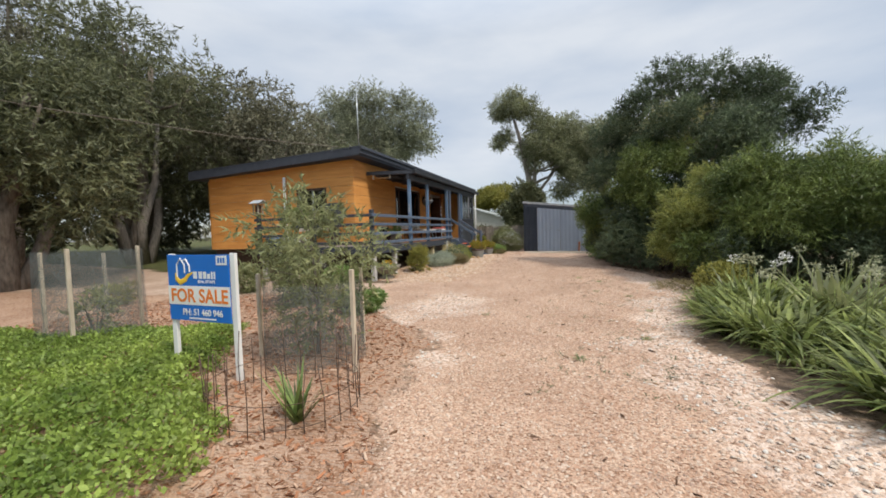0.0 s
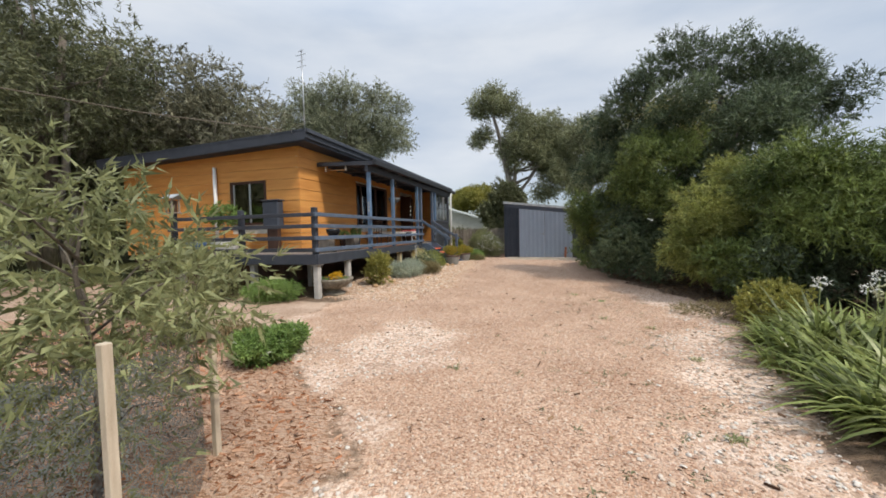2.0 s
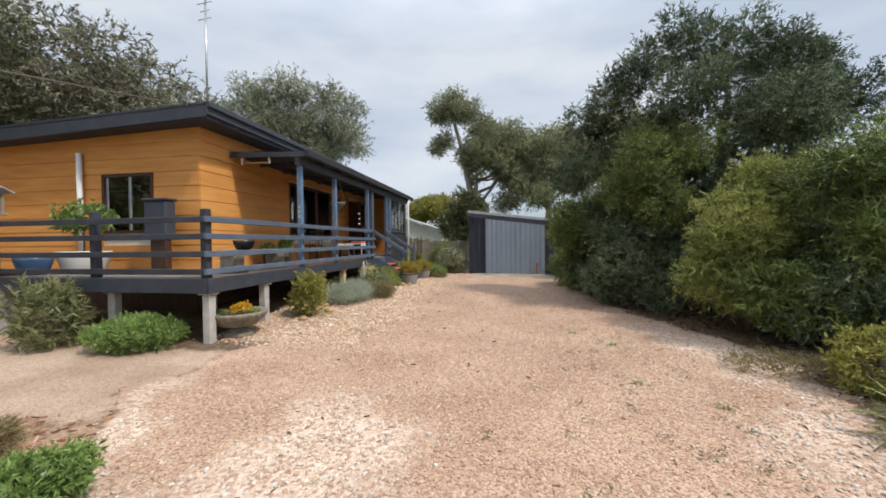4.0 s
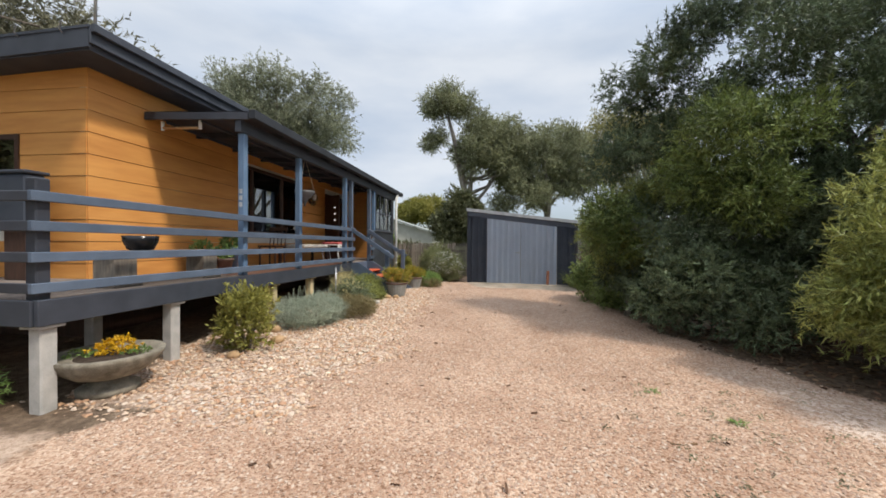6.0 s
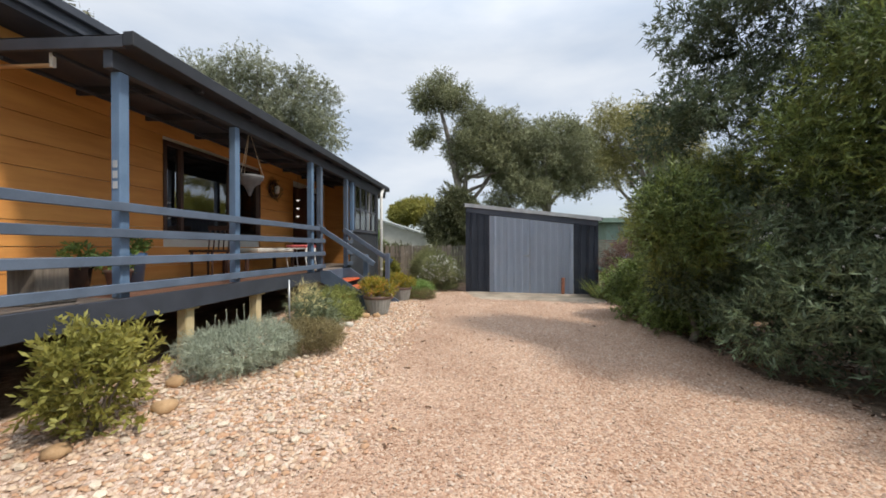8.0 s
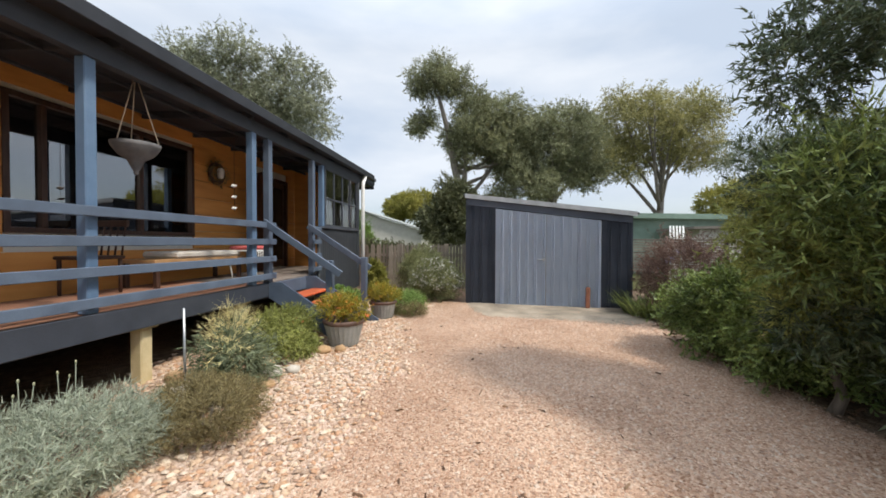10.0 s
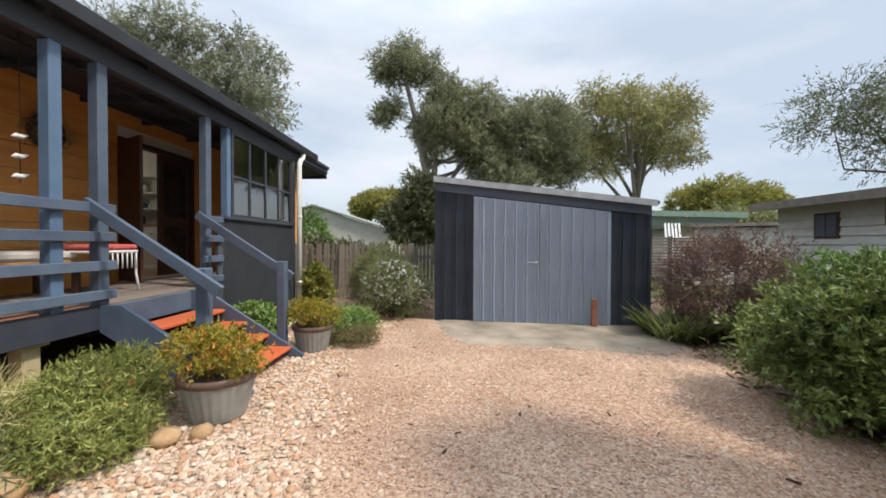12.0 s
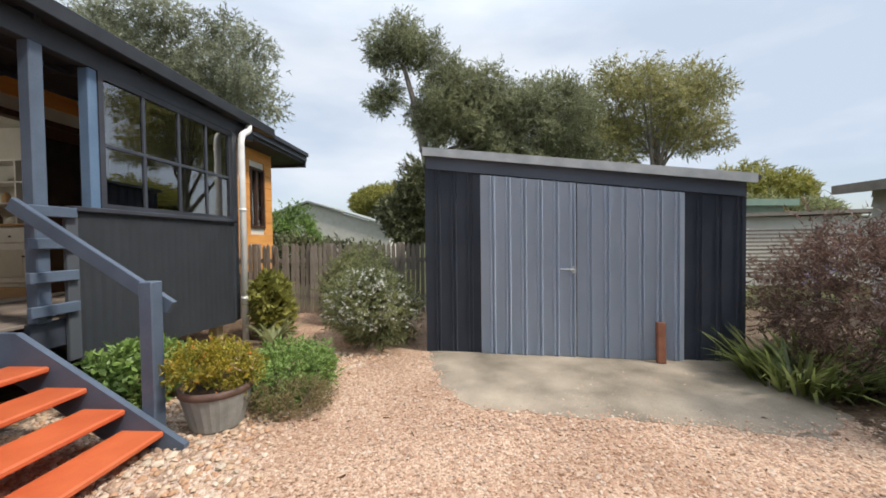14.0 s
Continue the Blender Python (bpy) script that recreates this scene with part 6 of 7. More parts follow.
lettering("FOR SALE", 0.185, -0.02, 0.692, SIGNORANGE, panel)
lettering("PH: 51 460 946", 0.088, 0.02, 0.56, WHITE, panel)
lettering("REAL ESTATE", 0.04, 0.1, 0.882, WHITE, panel)
bm = bmesh.new()
for pts in ([(-0.31, 0.94), (-0.31, 1.06), (-0.255, 1.125), (-0.2, 1.06), (-0.2, 0.98)], [(-0.22, 1.1), (-0.18, 1.12), (-0.13, 1.05), (-0.13, 0.99)]):
    add_tube(bm, [(px, -0.013, pz) for px, pz in pts], [0.0075] * len(pts), 6)
bmesh.ops.transform(bm, matrix=SIGN, verts=bm.verts)
part("emblem_outline", bm, WHITE, panel)
bm = bmesh.new()
pts = [(-0.33, 0.98), (-0.32, 0.915), (-0.27, 0.885), (-0.2, 0.91), (-0.15, 0.96), (-0.08, 0.985)]
add_tube(bm, [(px, -0.013, pz) for px, pz in pts], [0.012, 0.026, 0.03, 0.026, 0.018, 0.006], 8)
bmesh.ops.scale(bm, vec=(1, 0.2, 1), verts=bm.verts, space=Matrix.Translation((0, 0.013, 0)))
bmesh.ops.transform(bm, matrix=SIGN, verts=bm.verts)
part("emblem_swoosh", bm, SIGNYELLOW, panel)

# ---- things on and round the deck ----
def round_pot(name, x, y, z, r, h, label, leaf, seed, plant_h, ribs=0.02, body=POTGREY):
    p = thing(name, (x, y, z), label, "potted plant")
    lathe("pot", (x, y, z), [(r * 0.66, 0), (r * 0.72, 0.02), (r * 0.98, h * 0.86), (r * 0.9, h * 0.86)], body, p, seg=48, ribs=ribs)
    lathe("rim", (x, y, z + h * 0.86), [(r * 0.86, -0.03), (r * 1.02, -0.005), (r * 1.06, h * 0.07), (r * 1.02, h * 0.14), (r * 0.93, h * 0.13), (r * 0.9, -0.02)], POTRIM, p, seg=36)
    lathe("soil", (x, y, z + h * 0.8), [(r * 0.9, 0), (r * 0.88, 0.02), (r * 0.4, 0.035)], SOIL, p)
    bm = bmesh.new()
    q = random.Random(seed)
    for k in range(9):
        a = q.uniform(0, 6.28)
        add_tube(bm, [(x, y, z + h * 0.8), (x + r * 0.5 * math.cos(a), y + r * 0.5 * math.sin(a), z + h + plant_h * 0.5)], [0.006, 0.003], 5)
    part("stems", bm, BARK, p)
    blobs = [(x + r * 0.55 * math.cos(2.1 * k), y + r * 0.55 * math.sin(2.1 * k), z + h + plant_h * (0.35 + 0.12 * (k % 3)), r * 0.62, r * 0.62, plant_h * 0.36) for k in range(6)]
    foliage("leaves", blobs, 620, 10, 0.035, 0.013, leaf, p, seed, 0.09, -0.4, 0.9, 0.6, 0.3)
    foliage("orange_growth", blobs, 70 if seed == 1 else 16, 9, 0.03, 0.012, LEAF_RUST, p, seed + 3, 0.08, -0.6, 0.9, 0.1, 0.3)["kind"] = "stuff"
    return p


round_pot("ribbed_pot", -4.08, 15.82, g(-4.08, 15.82), 0.27, 0.36, "ribbed grey pot with a gold and orange shrub", LEAF_GOLD, 1, 0.34)
round_pot("ribbed_pot", -4.04, 17.68, g(-4.0, 17.68), 0.25, 0.33, "ribbed grey pot with a golden shrub beside the steps", LEAF_GOLD, 2, 0.3)

bx, by, bz = -5.42, 9.92, g(-5.3, 10)
bowl = thing("bowl_planter", (bx, by, bz), "wide weathered concrete bowl planter on a foot", "planter")
lathe("foot", (bx, by, bz), [(0.24, -0.02), (0.25, 0.05), (0.16, 0.09), (0.15, 0.14)], BOWLSTONE, bowl)
lathe("bowl", (bx, by, bz), [(0.14, 0.13), (0.27, 0.17), (0.4, 0.27), (0.44, 0.34), (0.45, 0.38), (0.41, 0.385), (0.37, 0.34)], BOWLSTONE, bowl, "", 40)
lathe("soil", (bx, by, bz + 0.3), [(0.38, 0), (0.37, 0.03), (0.15, 0.05)], SOIL, bowl)
foliage("flower_mat", [(bx + 0.08, by + 0.05, bz + 0.43, 0.12, 0.12, 0.07), (bx + 0.0, by + 0.0, bz + 0.4, 0.12, 0.1, 0.06)], 150, 6, 0.03, 0.016, PETAL_YELLOW, bowl, 81, 0.03, -0.6, 0.9, 0.5, 0.3)
for k, (dx, dy, rx) in enumerate(((-0.2, -0.1, 0.12), (0.22, 0.1, 0.1))):
    foliage("succulent", [(bx + dx, by + dy, bz + 0.36, rx, 0.12, 0.04)], 45, 5, 0.03, 0.016, LEAF_MID, bowl, 82 + k, 0.02, -0.6, 0.9, 0.5, 0.2)

bench = thing("bench", (-5.85, 10.98, DZ), "low weathered timber bench with slab legs", "bench")
block("seat", (-6.02, 10.2, 1.31), (-5.68, 11.8, 1.35), DECKGREY, bench, "", 0.008)
for y in (10.36, 11.6):
    block("leg", (-5.99, y - 0.13, DZ + 0.04), (-5.71, y + 0.13, 1.308), GREYWOOD, bench, "", 0.008)
    block("foot", (-6.03, y - 0.16, DZ + 0.001), (-5.67, y + 0.16, DZ + 0.04), GREYWOOD, bench, "", 0.006)
bb = thing("black_bowl", (-5.85, 10.66, 1.352), "glossy black ceramic bowl on the bench", "bowl")
lathe("bowl", (-5.85, 10.66, 1.352), [(0.1, 0), (0.13, 0.01), (0.17, 0.1), (0.18, 0.17), (0.165, 0.17), (0.15, 0.09)], BLACK, bb)

meter = thing("blue_grey_bin", (-7.72, 10.78, DZ), "blue-grey box standing against the gable wall", "box")
block("body", (-7.98, 10.66, 1.62), (-7.48, 10.9, 2.3), BEAM, meter, "", 0.03)
block("lid", (-8.0, 10.64, 2.301), (-7.46, 10.92, 2.345), BEAM, meter, "", 0.012)
block("stand", (-7.9, 10.72, DZ + 0.001), (-7.56, 10.86, 1.619), BROWNWOOD, meter, "", 0.01)
tagged(tube("vent_pipe", [(-9.86, 10.99, DZ + 0.005), (-9.86, 10.99, 3.37)], 0.05, WHITE, None, seg=12), "white upright vent pipe against the gable wall", "pipe")
tub = thing("white_tub", (-9.0, 10.4, DZ), "large white tub with a leafy shrub on the deck", "potted plant")
lathe("tub", (-9.0, 10.4, DZ + 0.001), [(0.28, 0), (0.31, 0.03), (0.38, 0.3), (0.4, 0.4), (0.36, 0.4), (0.34, 0.3)], WHITE, tub)
lathe("soil", (-9.0, 10.4, DZ + 0.3), [(0.34, 0), (0.33, 0.03)], SOIL, tub)
tube("stem", [(-9.0, 10.4, DZ + 0.3), (-9.03, 10.42, 1.85)], [0.02, 0.01], BARK, tub)
foliage("leaves", [(-9.05, 10.4, 2.0, 0.36, 0.3, 0.25), (-8.8, 10.4, 1.95, 0.25, 0.25, 0.2), (-9.3, 10.4, 1.9, 0.22, 0.2, 0.16)], 260, 9, 0.07, 0.035, LEAF_MID, tub, 91, 0.1, 0.1, 0.8, 0.6, 0.3)
pot = thing("blue_pot", (-9.95, 10.2, DZ), "blue glazed pot on the deck", "pot")
lathe("pot", (-9.35, 9.85, DZ + 0.001), [(0.17, 0), (0.19, 0.02), (0.25, 0.25), (0.26, 0.32), (0.23, 0.32), (0.2, 0.2)], BLUEPOT, pot)

bird = thing("bird_feeder", (-9.5, 9.41, 1.98), "small wooden bird feeder with a pitched roof on the rail post", "bird feeder")
block("tray", (-9.63, 9.28, 1.981), (-9.37, 9.54, 2.01), GREYWOOD, bird, "", 0.004)
for sx in (-9.6, -9.42):
    for sy in (9.31, 9.49):
        block("upright", (sx - 0.012, sy - 0.012, 2.011), (sx + 0.036 - 0.012, sy + 0.024, 2.33), GREYWOOD, bird, "", 0.003)
block("seed_box", (-9.57, 9.35, 2.012), (-9.43, 9.47, 2.3), BROWNWOOD, bird, "", 0.004)
bm = bmesh.new()
for sgn in (-1, 1):
    add_box(bm, (-0.2, 0, 0), (0.2, 0.2, 0.018), Matrix.Translation((-9.5, 9.41, 2.44)) @ pose(0, 0, 0, -28 if sgn > 0 else 180 + 28, 0, 0))
part("roof", bm, TRIMGREY, bird, "pale grey pitched roof")

hp = thing("hanging_bowl", (-5.74, 14.35, 2.26), "grey hanging bowl planter on three chains", "hanging planter")
hx, hy, hz = -5.74, 14.35, 2.56
lathe("bowl", (hx, hy, hz), [(0.012, -0.3), (0.026, -0.285), (0.02, -0.265), (0.036, -0.24), (0.055, -0.2), (0.075, -0.15), (0.15, -0.1), (0.205, -0.02), (0.215, 0.02), (0.19, 0.02), (0.14, -0.06)], surface("dark_grey_stoneware", (0.09, 0.09, 0.095), (0.17, 0.17, 0.175), 8, 0.7, 0.3), hp)
for k in range(3):
    a = 2.09 * k + 0.5
    tube("chain", [(hx + 0.2 * math.cos(a), hy + 0.2 * math.sin(a), hz + 0.01), (hx, hy, 3.3)], 0.006, STAKE, hp, seg=5)
lamp = thing("wall_lantern", (-7.04, 17.23, 2.7), "dark wreath and small white wall lantern", "lantern")
bm = bmesh.new()
pts = [(-7.05, 17.23 + 0.17 * math.cos(2 * math.pi * k / 20), 2.82 + 0.17 * math.sin(2 * math.pi * k / 20)) for k in range(21)]
add_tube(bm, pts, [0.04] * 21, 8)
part("wreath", bm, BROWNWOOD, lamp)
foliage("twigs", [(-7.03, 17.23 + 0.17 * math.cos(k), 2.82 + 0.17 * math.sin(k), 0.05, 0.07, 0.07) for k in range(7)], 160, 5, 0.05, 0.012, LEAF_BROWN, lamp, 95, 0.05, 0, 1.0, 0.4)
lathe("shade", (-6.97, 17.23, 2.73), [(0.035, 0), (0.05, 0.02), (0.065, 0.15), (0.03, 0.19)], WHITE, lamp, "white lantern shade")
block("bracket", (-7.085, 17.2, 2.78), (-6.97, 17.26, 2.81), BLACK, lamp)
day = thing("daybed", (-6.65, 16.0, DZ), "timber bench seat with an off-white cloth", "bench")
block("seat", (-6.95, 15.25, 1.28), (-6.4, 17.05, 1.33), PINE, day, "", 0.008)
block("cloth", (-6.96, 15.6, 1.331), (-6.38, 16.95, 1.43), LINEN, day, "off-white cloth", 0.03)
for y in (15.32, 16.98):
    for x in (-6.9, -6.45):
        block("leg", (x - 0.03, y - 0.03, DZ + 0.001), (x + 0.03, y + 0.03, 1.279), BROWNWOOD, day, "", 0.005)
chair = thing("spindle_chair", (-6.7, 14.75, DZ), "brown wooden chair with a spindle back", "chair")
block("seat", (-6.95, 14.5, 1.36), (-6.5, 14.95, 1.4), BROWNWOOD, chair, "", 0.012)
for x in (-6.91, -6.54):
    for y in (14.54, 14.91):
        tube("leg", [(x, y, DZ + 0.002), (x, y, 1.36)], [0.018, 0.022], BROWNWOOD, chair)
for k in range(5):
    tube("spindle", [(-6.92 + 0.095 * k, 14.93, 1.4), (-6.92 + 0.095 * k, 14.98, 1.75)], 0.011, BROWNWOOD, chair)
block("top_rail", (-6.96, 14.96, 1.75), (-6.5, 15.0, 1.83), BROWNWOOD, chair, "", 0.01)
stool = thing("wicker_chair", (-6.3, 17.6, DZ), "white metal garden seat with a red cushion", "chair")
block("seat", (-6.55, 16.85, 1.4), (-6.05, 17.35, 1.43), WHITE, stool, "", 0.01)
block("cushion", (-6.55, 16.85, 1.431), (-6.05, 17.35, 1.5), CUSHION, stool, "red patterned cushion", 0.025)
for x in (-6.53, -6.07):
    for y in (16.87, 17.33):
        tube("leg", [(x, y, 1.4), (x, y, 1.15), (x + 0.04, y, DZ + 0.002)], 0.013, WHITE, stool)
for k in range(8):
    tube("apron_bar", [(-6.05, 16.88 + 0.062 * k, 1.4), (-6.05, 16.88 + 0.062 * k, 1.22)], 0.008, WHITE, stool, seg=5)
for k, (y, h) in enumerate(((12.6, 0.3), (13.2, 0.42), (12.9, 0.22))):
    pp = thing("deck_pot", (-6.7, y, DZ), "dark plant pot against the wall on the deck", "pot")
    lathe("pot", (-6.7 + 0.1 * k, y, DZ + 0.001), [(0.1, 0), (0.13, h * 0.8), (0.15, h * 0.85), (0.14, h), (0.12, h)], (BLACK, BLUEPOT, POTRIM)[k], pp)
    foliage("leaves", [(-6.7 + 0.1 * k, y, DZ + h + 0.1, 0.14, 0.14, 0.12)], 60, 7, 0.07, 0.03, LEAF_MID, pp, 400 + k, 0.06, 0, 0.8, 0.6)
ant = thing("antenna", (-6.75, 10.85, 4.1), "thin television antenna mast on the roof corner", "antenna")
tube("mast", [(-6.7, 10.85, 3.95), (-6.78, 10.95, 6.2)], 0.018, METAL, ant, seg=6)
for z, w in ((5.75, 0.14), (5.9, 0.1), (6.05, 0.16), (6.15, 0.08)):
    tube("element", [(-6.78 - w, 10.93, z), (-6.78 + w, 10.93, z + 0.03)], 0.008, METAL, ant, seg=5)
tagged(tube("power_cable", [(-7.3, 10.7, 4.12), (-9.5, 8.8, 4.25), (-13, 6.0, 4.75), (-18, 2.2, 5.8), (-30, -7, 8.5)], 0.012, GREYWOOD, None, seg=5), "overhead cable running from the roof to the street", "cable")
rodm = tube("marker_stake", [(-4.84, 13.93, g(-4.84, 13.93) - 0.05), (-4.84, 13.92, 0.97)], 0.011, METAL, None, seg=6)
tagged(rodm, "thin pale stake standing before the deck", "stake")


# ---- neighbours ----
nb = thing("neighbour_house", (7.5, 22.5, 0.1), "pale grey weatherboard house with a low brown roof", "house")
NX, NY = 5.9, 19.5
w = block("wall", (NX, NY, 0.0), (NX + 7, 22.6, 2.35), NBOARD, nb, "", 0)
z = 0.2
while z < 2.3:
    bm = bmesh.new()
    vs = [bm.verts.new(p) for p in ((NX - 0.045, NY, z), (NX - 0.006, NY, z + 0.19), (NX - 0.006, 22.6, z + 0.19), (NX - 0.045, 22.6, z), (NX - 0.001, NY, z), (NX - 0.001, 22.6, z))]
    bm.faces.new((vs[0], vs[1], vs[2], vs[3]))
    bm.faces.new((vs[0], vs[3], vs[5], vs[4]))
    part("board", bm, NBOARD, w)
    z += 0.19
sloped_slab("roof", NX - 0.55, NX + 7.5, NY - 0.4, 22.85, 2.55, 3.3, 2.37, 3.1, NROOF, nb)
nw = block("window", (NX - 0.05, 21.08, 1.66), (NX - 0.002, 21.64, 2.22), BROWNWOOD, nb, "dark framed window", 0.004)
block("pane", (NX - 0.058, 21.13, 1.71), (NX - 0.051, 21.345, 2.17), NAVY, nw, "", 0)
block("pane", (NX - 0.058, 21.375, 1.71), (NX - 0.051, 21.59, 2.17), NAVY, nw, "", 0)
ac = thing("air_conditioner", (5.6, 20.3, 1.0), "pale grey air-conditioning unit on the neighbour's wall", "air conditioner")
block("body", (5.55, 19.9, 0.95), (5.86, 20.7, 1.5), NBOARD, ac, "", 0.015)
block("grille", (5.535, 20.0, 1.0), (5.548, 20.4, 1.42), TRIMGREY, ac, "", 0.003)
gs = thing("green_shed", (8.0, 30.0, 0.1), "pale green sheet-metal shed behind the slatted screen", "shed")
block("wall", (4.2, 29.0, 0.0), (9.5, 34.0, 2.7), NGREEN, gs, "", 0)
sloped_slab("roof", 3.9, 9.8, 28.7, 34.3, 2.95, 2.85, 2.72, 2.62, NGREEN, gs)
ws = thing("white_outbuilding", (6.5, 26.6, 0.1), "low white outbuilding with a flat dark roof", "building")
block("wall", (5.9, 25.9, 0.0), (9.9, 28.6, 2.1), NCREAM, ws, "", 0)
sloped_slab("roof", 5.6, 10.2, 25.7, 28.8, 2.2, 2.3, 2.1, 2.2, NROOF, ws)
screen = thing("slatted_screen", (3.2, 22.4, 0.2), "dark horizontal slatted garden screen", "fence")
for k in range(13):
    block("slat", (1.0, 22.5, 0.75 + 0.075 * k), (4.9, 22.52, 0.79 + 0.075 * k), GREYWOOD, screen, "", 0.003)
for x in (1.45, 3.2, 4.85):
    block("post", (x - 0.04, 22.525, 0.0), (x + 0.04, 22.6, 1.72), DARK, screen)
wc = thing("white_chair", (4.7, 24.8, 0.1), "white slatted garden chair beyond the screen", "chair")
for k in range(5):
    bar("slat", (4.45 + 0.11 * k, 25.0, 1.75), (4.55 + 0.11 * k, 25.25, 2.2), 0.06, 0.02, WHITE, wc)
block("seat", (4.4, 24.6, 1.7), (5.05, 25.0, 1.74), WHITE, wc)
for x in (4.44, 5.0):
    for y in (24.65, 25.0):
        block("leg", (x - 0.03, y - 0.03, 0.16), (x + 0.03, y + 0.03, 1.699), WHITE, wc)
cn = thing("cream_building", (-12.5, 44.0, 0.1), "long cream building with a low gable roof behind the fence", "building")
block("wall", (-20.6, 44.2, 0.0), (-7.8, 54.0, 2.6), NCREAM, cn, "", 0)
bm = bmesh.new()
for y0, y1, d in ((44.2, 44.3, 0.0), ):
    a = [bm.verts.new((px, y0, pz)) for px, pz in ((-20.6, 2.6), (-14.2, 4.6), (-7.8, 2.6))]
    b = [bm.verts.new((px, y1, pz)) for px, pz in ((-20.6, 2.6), (-14.2, 4.6), (-7.8, 2.6))]
    bm.faces.new(a)
    bm.faces.new(b[::-1])
    for k in range(3):
        bm.faces.new((a[k], b[k], b[(k + 1) % 3], a[(k + 1) % 3]))
bmesh.ops.recalc_face_normals(bm, faces=bm.faces)
part("gable", bm, NCREAM, cn)
PALEROOF = surface("pale_roof_sheet", (0.24, 0.26, 0.25), (0.34, 0.36, 0.34), 3, 0.6, 0.1)
sloped_slab("roof", -21.1, -14.2, 43.9, 54.2, 2.62, 4.78, 2.48, 4.64, PALEROOF, cn)
sloped_slab("roof", -14.2, -7.3, 43.9, 54.2, 4.78, 2.62, 4.64, 2.48, PALEROOF, cn)
shrub("boundary_hedge", -7.5, 27.0, 3.0, 0.6, 1.5, LEAF_DARK, "dark clipped hedge behind the fence", 1700, 8, 0.14, 0.06, 401, 0.15)
shrub("boundary_hedge", -9.2, 30.0, 1.5, 0.8, 3.0, LEAF_MID, "green shrub beside the neighbouring building", 1500, 8, 0.14, 0.05, 402, 0.2)


# ---- loose stones, chips and litter ----
def stones(name, n, region, size, material, label, seed, flat=0.6, sink=0.25, kind=0):
    rng = np.random.default_rng(seed)
    x, y = rng.uniform(region[0], region[1], n), rng.uniform(region[2], region[3], n)
    w = zones(x, y)
    weight = w[0] * (1 - w[1]) if kind == 0 else (w[1] if kind == 1 else (np.clip((17.88 - y) / 0.25, 0.025, 1) if kind == 5 else w[2] * (1 - w[0]) if kind == 2 else (1 - w[0] if kind == 3 else w[0])))
    keep = rng.random(n) < weight
    x, y = x[keep], y[keep]
    k = len(x)
    s = size * rng.uniform(0.5, 1.4, k) ** 1.3
    d = unit(rng.normal(size=(k, 3)) * np.array([1, 1, 0.25]))
    ax = frames(d, rng)
    if kind in (2, 3, 4, 6):
        tv = [(-0.5, 0, -0.1), (0.5, 0.05, -0.1), (0.4, 1, 0.1), (-0.45, 0.9, 0.1), (-0.3, 0.1, 0.22), (0.3, 0.85, 0.3)]
        tf = [(0, 1, 4), (1, 5, 4), (1, 2, 5), (2, 3, 5), (3, 4, 5), (3, 0, 4)]
        S = np.stack([s * 0.3, s, s * 0.3], 1)
    else:
        o = 0.62
        tv = [(1, 0, 0), (-1, 0, 0), (0, 1, 0), (0, -1, 0), (0, 0, 1), (0, 0, -1), (o, o, o), (-o, o, o), (o, -o, o), (-o, -o, o)]
        tf = [(0, 2, 6), (2, 4, 6), (4, 0, 6), (2, 1, 7), (1, 4, 7), (4, 2, 7), (0, 4, 8), (4, 3, 8), (3, 0, 8), (1, 3, 9), (3, 4, 9), (4, 1, 9)]
        S = np.stack([s * rng.uniform(0.4, 0.6, k), s * rng.uniform(0.4, 0.7, k), s * flat * 0.55 * rng.uniform(0.7, 1.2, k)], 1)
        if kind in (0, 5):
            tv, tf = tv[:5], [(0, 2, 4), (2, 1, 4), (1, 3, 4), (3, 0, 4)]
        turn = rng.uniform(0, 6.28, k)
        c, q = np.cos(turn), np.sin(turn)
        zz = unit(np.stack([rng.normal(size=k) * 0.25, rng.normal(size=k) * 0.25, np.ones(k)], 1))
        xx = unit(np.cross(np.stack([-q, c, np.zeros(k)], 1), zz))
        ax = np.stack([xx, np.cross(zz, xx), zz], -1)
    rest = np.maximum(gz(x, y), 0.18) if kind == 5 else gz(x, y)
    P = np.stack([x, y, rest + s * (0.12 if kind >= 2 else 0.18 * flat)], 1)
    v, f = scattered(tv, tf, P, ax, S)
    ob = link(name, raw_mesh(name, v, f), material)
    tagged(ob, label, name.replace("_", " "), kind="stuff")


stones("gravel", 90000, (-4.5, 2.2, 0.9, 9.0), 0.02, GRAVELCHIP, "loose pink and tan gravel on the drive", 501)
stones("gravel", 90000, (-5.0, 2.0, 9.0, 19.5), 0.022, GRAVELCHIP, "loose pink and tan gravel on the drive", 502)
stones("gravel", 5200, (-2.6, 1.1, 17.6, 18.9), 0.017, GRAVELCHIP, "loose gravel kicked over the slab's edge", 508, kind=5)
stones("pale_stones", 36000, (-6.0, -2.5, 9.4, 19.5), 0.037, PALECHIP, "pale cream and white stones by the deck", 503, kind=1)
stones("pale_stones", 20000, (-4.5, 2.4, 1.0, 10.0), 0.026, WHITECHIP, "pale stones at the drive's edges", 504, kind=1)
stones("mulch", 26000, (-9.0, -0.8, 0.6, 8.2), 0.048, MULCHCHIP, "reddish bark mulch chips", 505, kind=2)
stones("leaf_litter", 7000, (0.2, 4.5, 8.5, 18.5), 0.06, LITTERCHIP, "brown leaf litter under the trees", 506, kind=3)


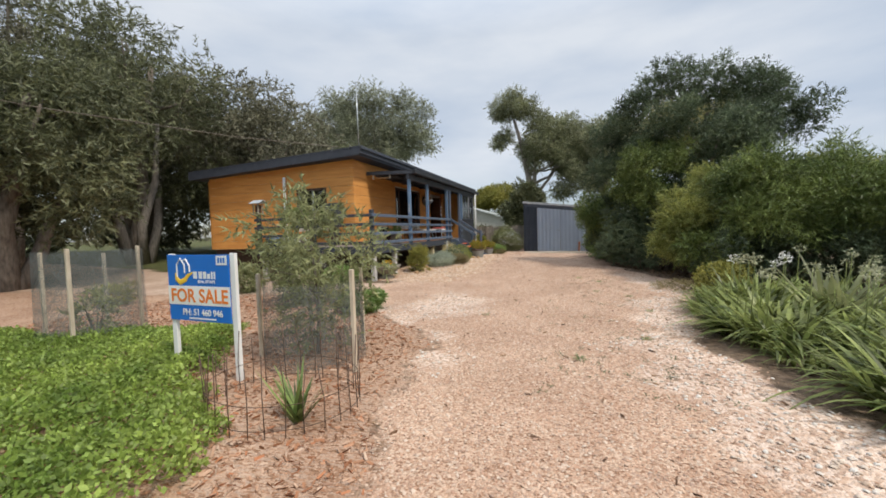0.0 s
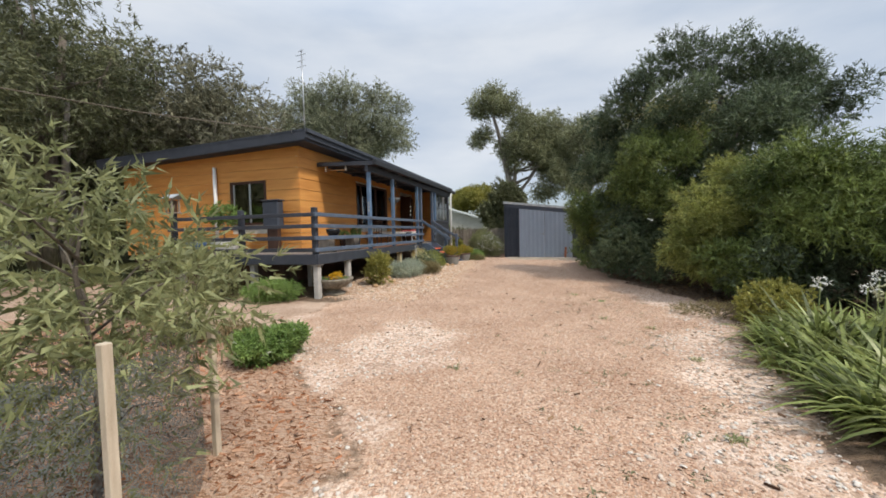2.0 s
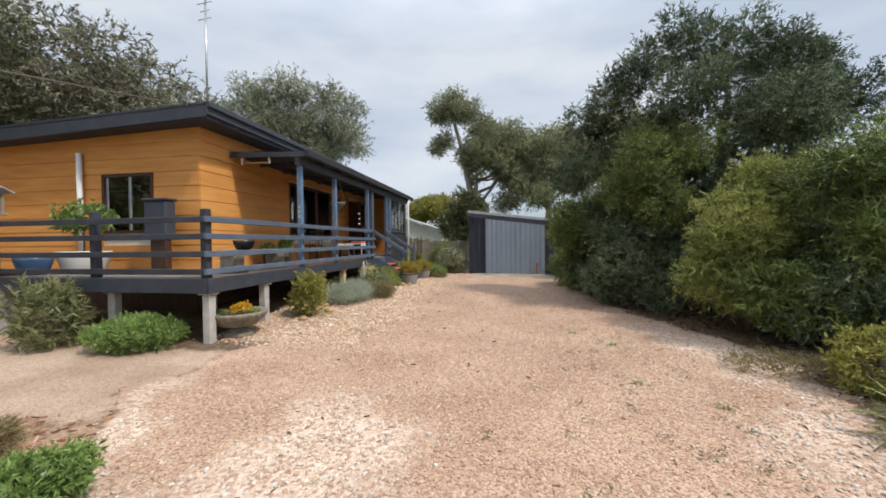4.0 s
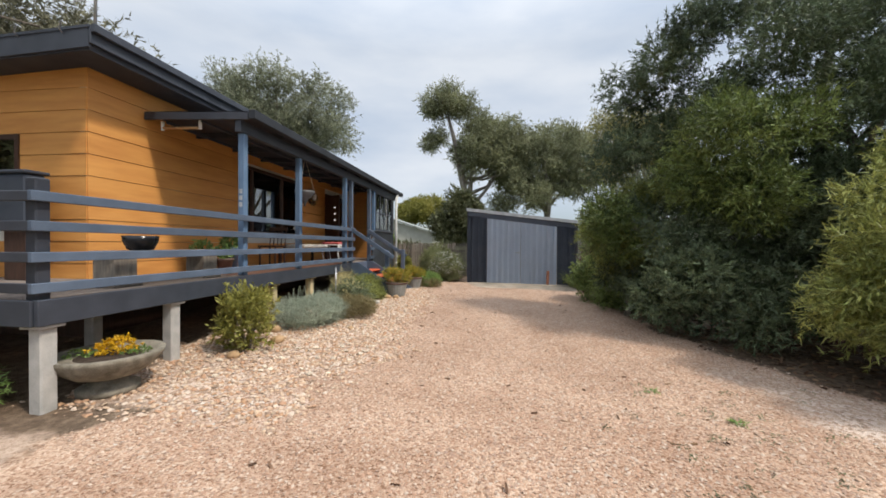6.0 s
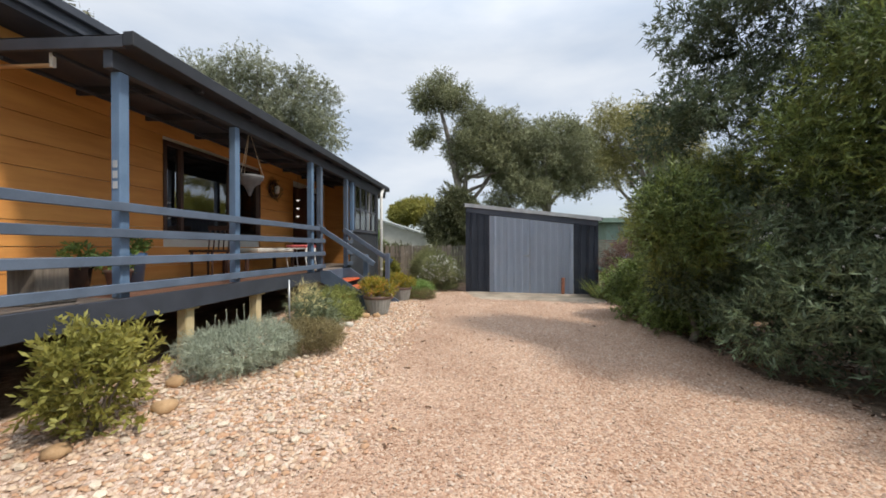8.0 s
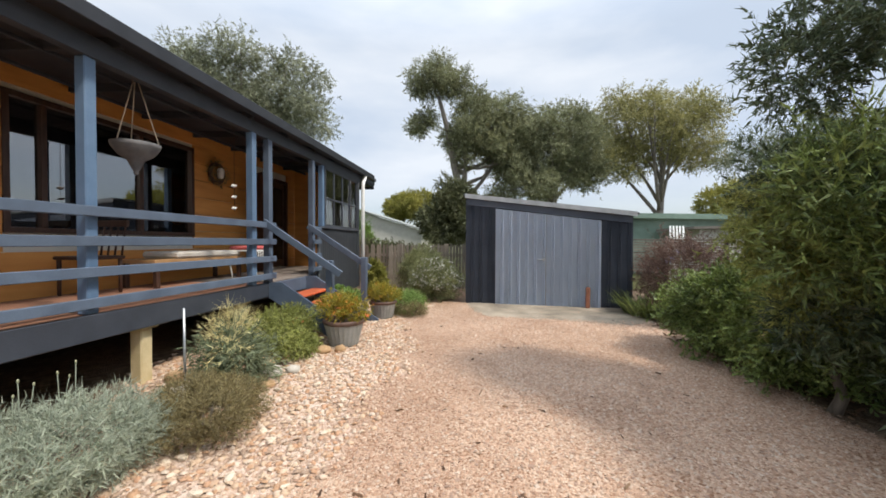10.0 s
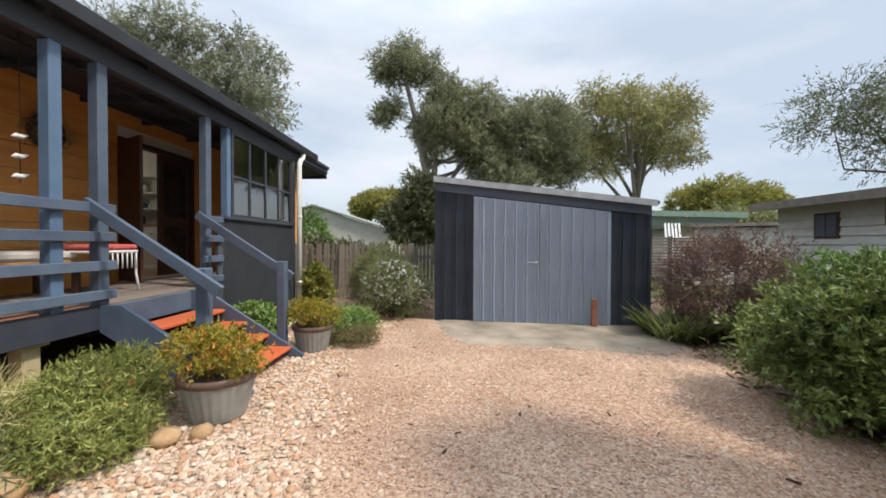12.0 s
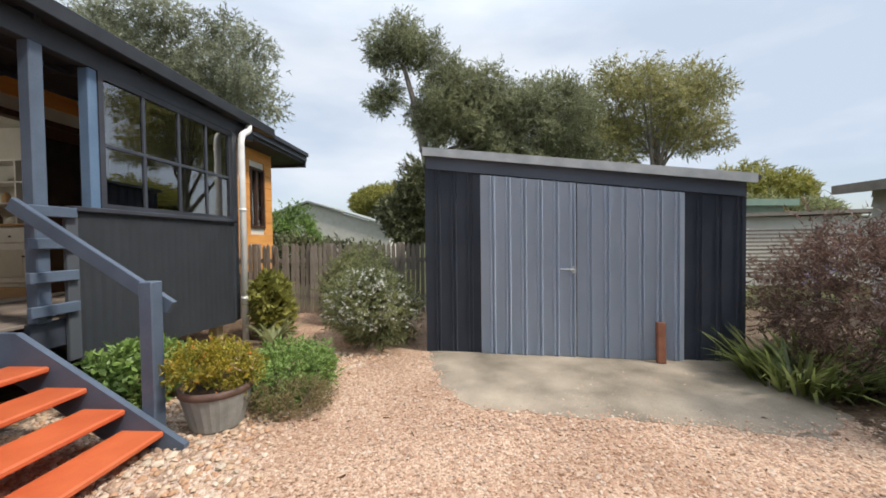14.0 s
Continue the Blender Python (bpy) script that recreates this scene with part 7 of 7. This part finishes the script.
def rock(x, y, r, material, label, seed):
    bm = bmesh.new()
    bmesh.ops.create_icosphere(bm, subdivisions=2, radius=r)
    for v in bm.verts:
        v.co *= 1 + 0.28 * noise.noise(v.co * (1.6 / r) + Vector((seed, 0, 0)))
        v.co.z *= 0.62
    bmesh.ops.translate(bm, vec=(x, y, g(x, y) + r * 0.4), verts=bm.verts)
    tagged(part("rock", bm, material, None, smooth=True), label, "rock", "garden rocks")


for k, (x, y, r) in enumerate(((-4.72, 11.68, 0.1), (-4.65, 14.85, 0.13), (-4.2, 15.42, 0.1), (-4.02, 15.53, 0.08), (-5.05, 12.15, 0.09), (-4.5, 15.05, 0.08), (-4.9, 11.0, 0.08), (-5.3, 13.6, 0.1), (-5.0, 13.85, 0.09), (-4.85, 14.9, 0.1), (-5.25, 14.3, 0.11), (-4.3, 14.35, 0.07), (-4.2, 13.95, 0.06), (-4.0, 12.6, 0.05))):
    rock(x, y, r, ROCKTAN, "rounded tan stone on the pale gravel", k)
for k, (x, y, r) in enumerate(((-4.42, 14.6, 0.12), (-4.25, 14.75, 0.08), (-4.95, 14.0, 0.1), (-4.6, 13.2, 0.09), (-5.2, 14.95, 0.1))):
    rock(x, y, r, ROCKWHITE, "pale rounded stone beside the deck", 20 + k)


# weeds and fallen leaves on the drive
rng = np.random.default_rng(811)
spot = np.stack([rng.normal(0.2, 0.6, 120), rng.uniform(3.4, 11.0, 120), np.zeros(120)], 1)
wp = np.repeat(spot, 12, 0) + rng.normal(size=(120 * 12, 3)) * np.array([0.035, 0.035, 0])
wp[:, 2] = gz(wp[:, 0], wp[:, 1])
wd = unit(np.concatenate([rng.normal(size=(120 * 12, 2)), rng.uniform(0.4, 1.2, (120 * 12, 1))], 1))
tagged(blades("weeds", wp, wd, 0.05, 0.009, LEAF_DARK, None, 812, 0.7), "tiny grey-green weeds scattered over the gravel", "weeds", kind="stuff")
for k, (x, y) in enumerate(((0.35, 10.15), (-0.1, 10.75), (0.55, 5.2), (-0.2, 4.3), (0.9, 6.9), (-1.6, 6.1), (0.2, 8.7), (0.75, 8.2))):
    strap_clump("weed_tuft", x, y, 0.04, 26, 0.09, 0.01, "small green weed growing in the gravel", 700 + 5 * k, LEAF_MID if k < 2 else LEAF_OLIVE, bend=0.7)
stones("fallen_leaves", 420, (-3.4, 1.6, 2.0, 18.0), 0.05, LITTERCHIP, "dry brown leaves and twigs fallen on the drive", 507, kind=4)
orn = thing("window_ornament", (-5.46, 19.5, 1.89), "small white ornament on the sunroom sill", "ornament")
lathe("body", (-5.47, 19.42, 1.932), [(0.02, 0), (0.045, 0.02), (0.05, 0.06), (0.03, 0.09), (0.035, 0.12), (0.01, 0.15)], WHITE, orn, "", 14)

mob = thing("hanging_mobile", (-5.72, 15.85, 2.1), "string of small white birds hanging from the veranda beam", "mobile")
tube("string", [(-5.72, 15.85, 3.37), (-5.72, 15.85, 2.0)], 0.003, BROWNWOOD, mob, seg=4)
for k, z in enumerate((2.36, 2.2, 2.04)):
    bm = bmesh.new()
    add_tube(bm, [(-5.72, 15.79, z), (-5.72, 15.82, z + 0.012), (-5.72, 15.86, z + 0.01), (-5.72, 15.91, z + 0.035)], [0.004, 0.02, 0.022, 0.004], 8)
    part("bird_shape", bm, WHITE, mob, smooth=True)
num = thing("house_number", (-5.5, 11.965, 2.1), "three small pale marks of a house number on a post", "house number")
for k, z in enumerate((2.2, 2.1, 2.0)):
    block("mark", (-5.535, 11.964, z), (-5.485, 11.969, z + 0.07), TRIMGREY, num, "", 0.001)
for x in (-7.6, -6.95):
    tagged(tube("cable_hook", [(x, 10.68, 4.0), (x, 10.64, 4.04), (x + 0.06, 10.62, 4.12), (x + 0.12, 10.63, 4.08)], 0.009, METAL, None, seg=5), "bent metal cable hook on the barge board", "hook")


# larger pale stones that lie loose in the bed beside the drive
ground_ob = bpy.data.objects["ground"]
PALESTONE = surface("cream_garden_stone", (0.5, 0.4, 0.29), (0.72, 0.62, 0.5), 14, 0.85, 0.4, vary=0.25)
stone_meshes = []
for k in range(5):
    bm = bmesh.new()
    bmesh.ops.create_icosphere(bm, subdivisions=1, radius=1.0)
    for v in bm.verts:
        v.co *= 1 + 0.3 * noise.noise(v.co * 1.3 + Vector((7.3 * k, 2.1, 0)))
    me = bpy.data.meshes.new("stone")
    bm.to_mesh(me)
    bm.free()
    stone_meshes.append(me)
rng = random.Random(640)
placed = 0
while placed < 270:
    x, y = rng.uniform(-5.3, -3.3), rng.uniform(10.4, 18.2)
    if float(zones(np.array(x), np.array(y))[1]) < 0.5:
        continue
    r = rng.uniform(0.018, 0.036)
    ob = link("stone", stone_meshes[placed % 5], PALESTONE, ground_ob)
    ob.matrix_basis = Matrix.Translation((x, y, g(x, y) + r * 0.45)) @ pose(0, 0, 0, rng.uniform(-15, 15), rng.uniform(-15, 15), rng.uniform(0, 360)) @ Matrix.Diagonal((r * rng.uniform(1.0, 1.5), r, r * rng.uniform(0.55, 0.8), 1))
    placed += 1
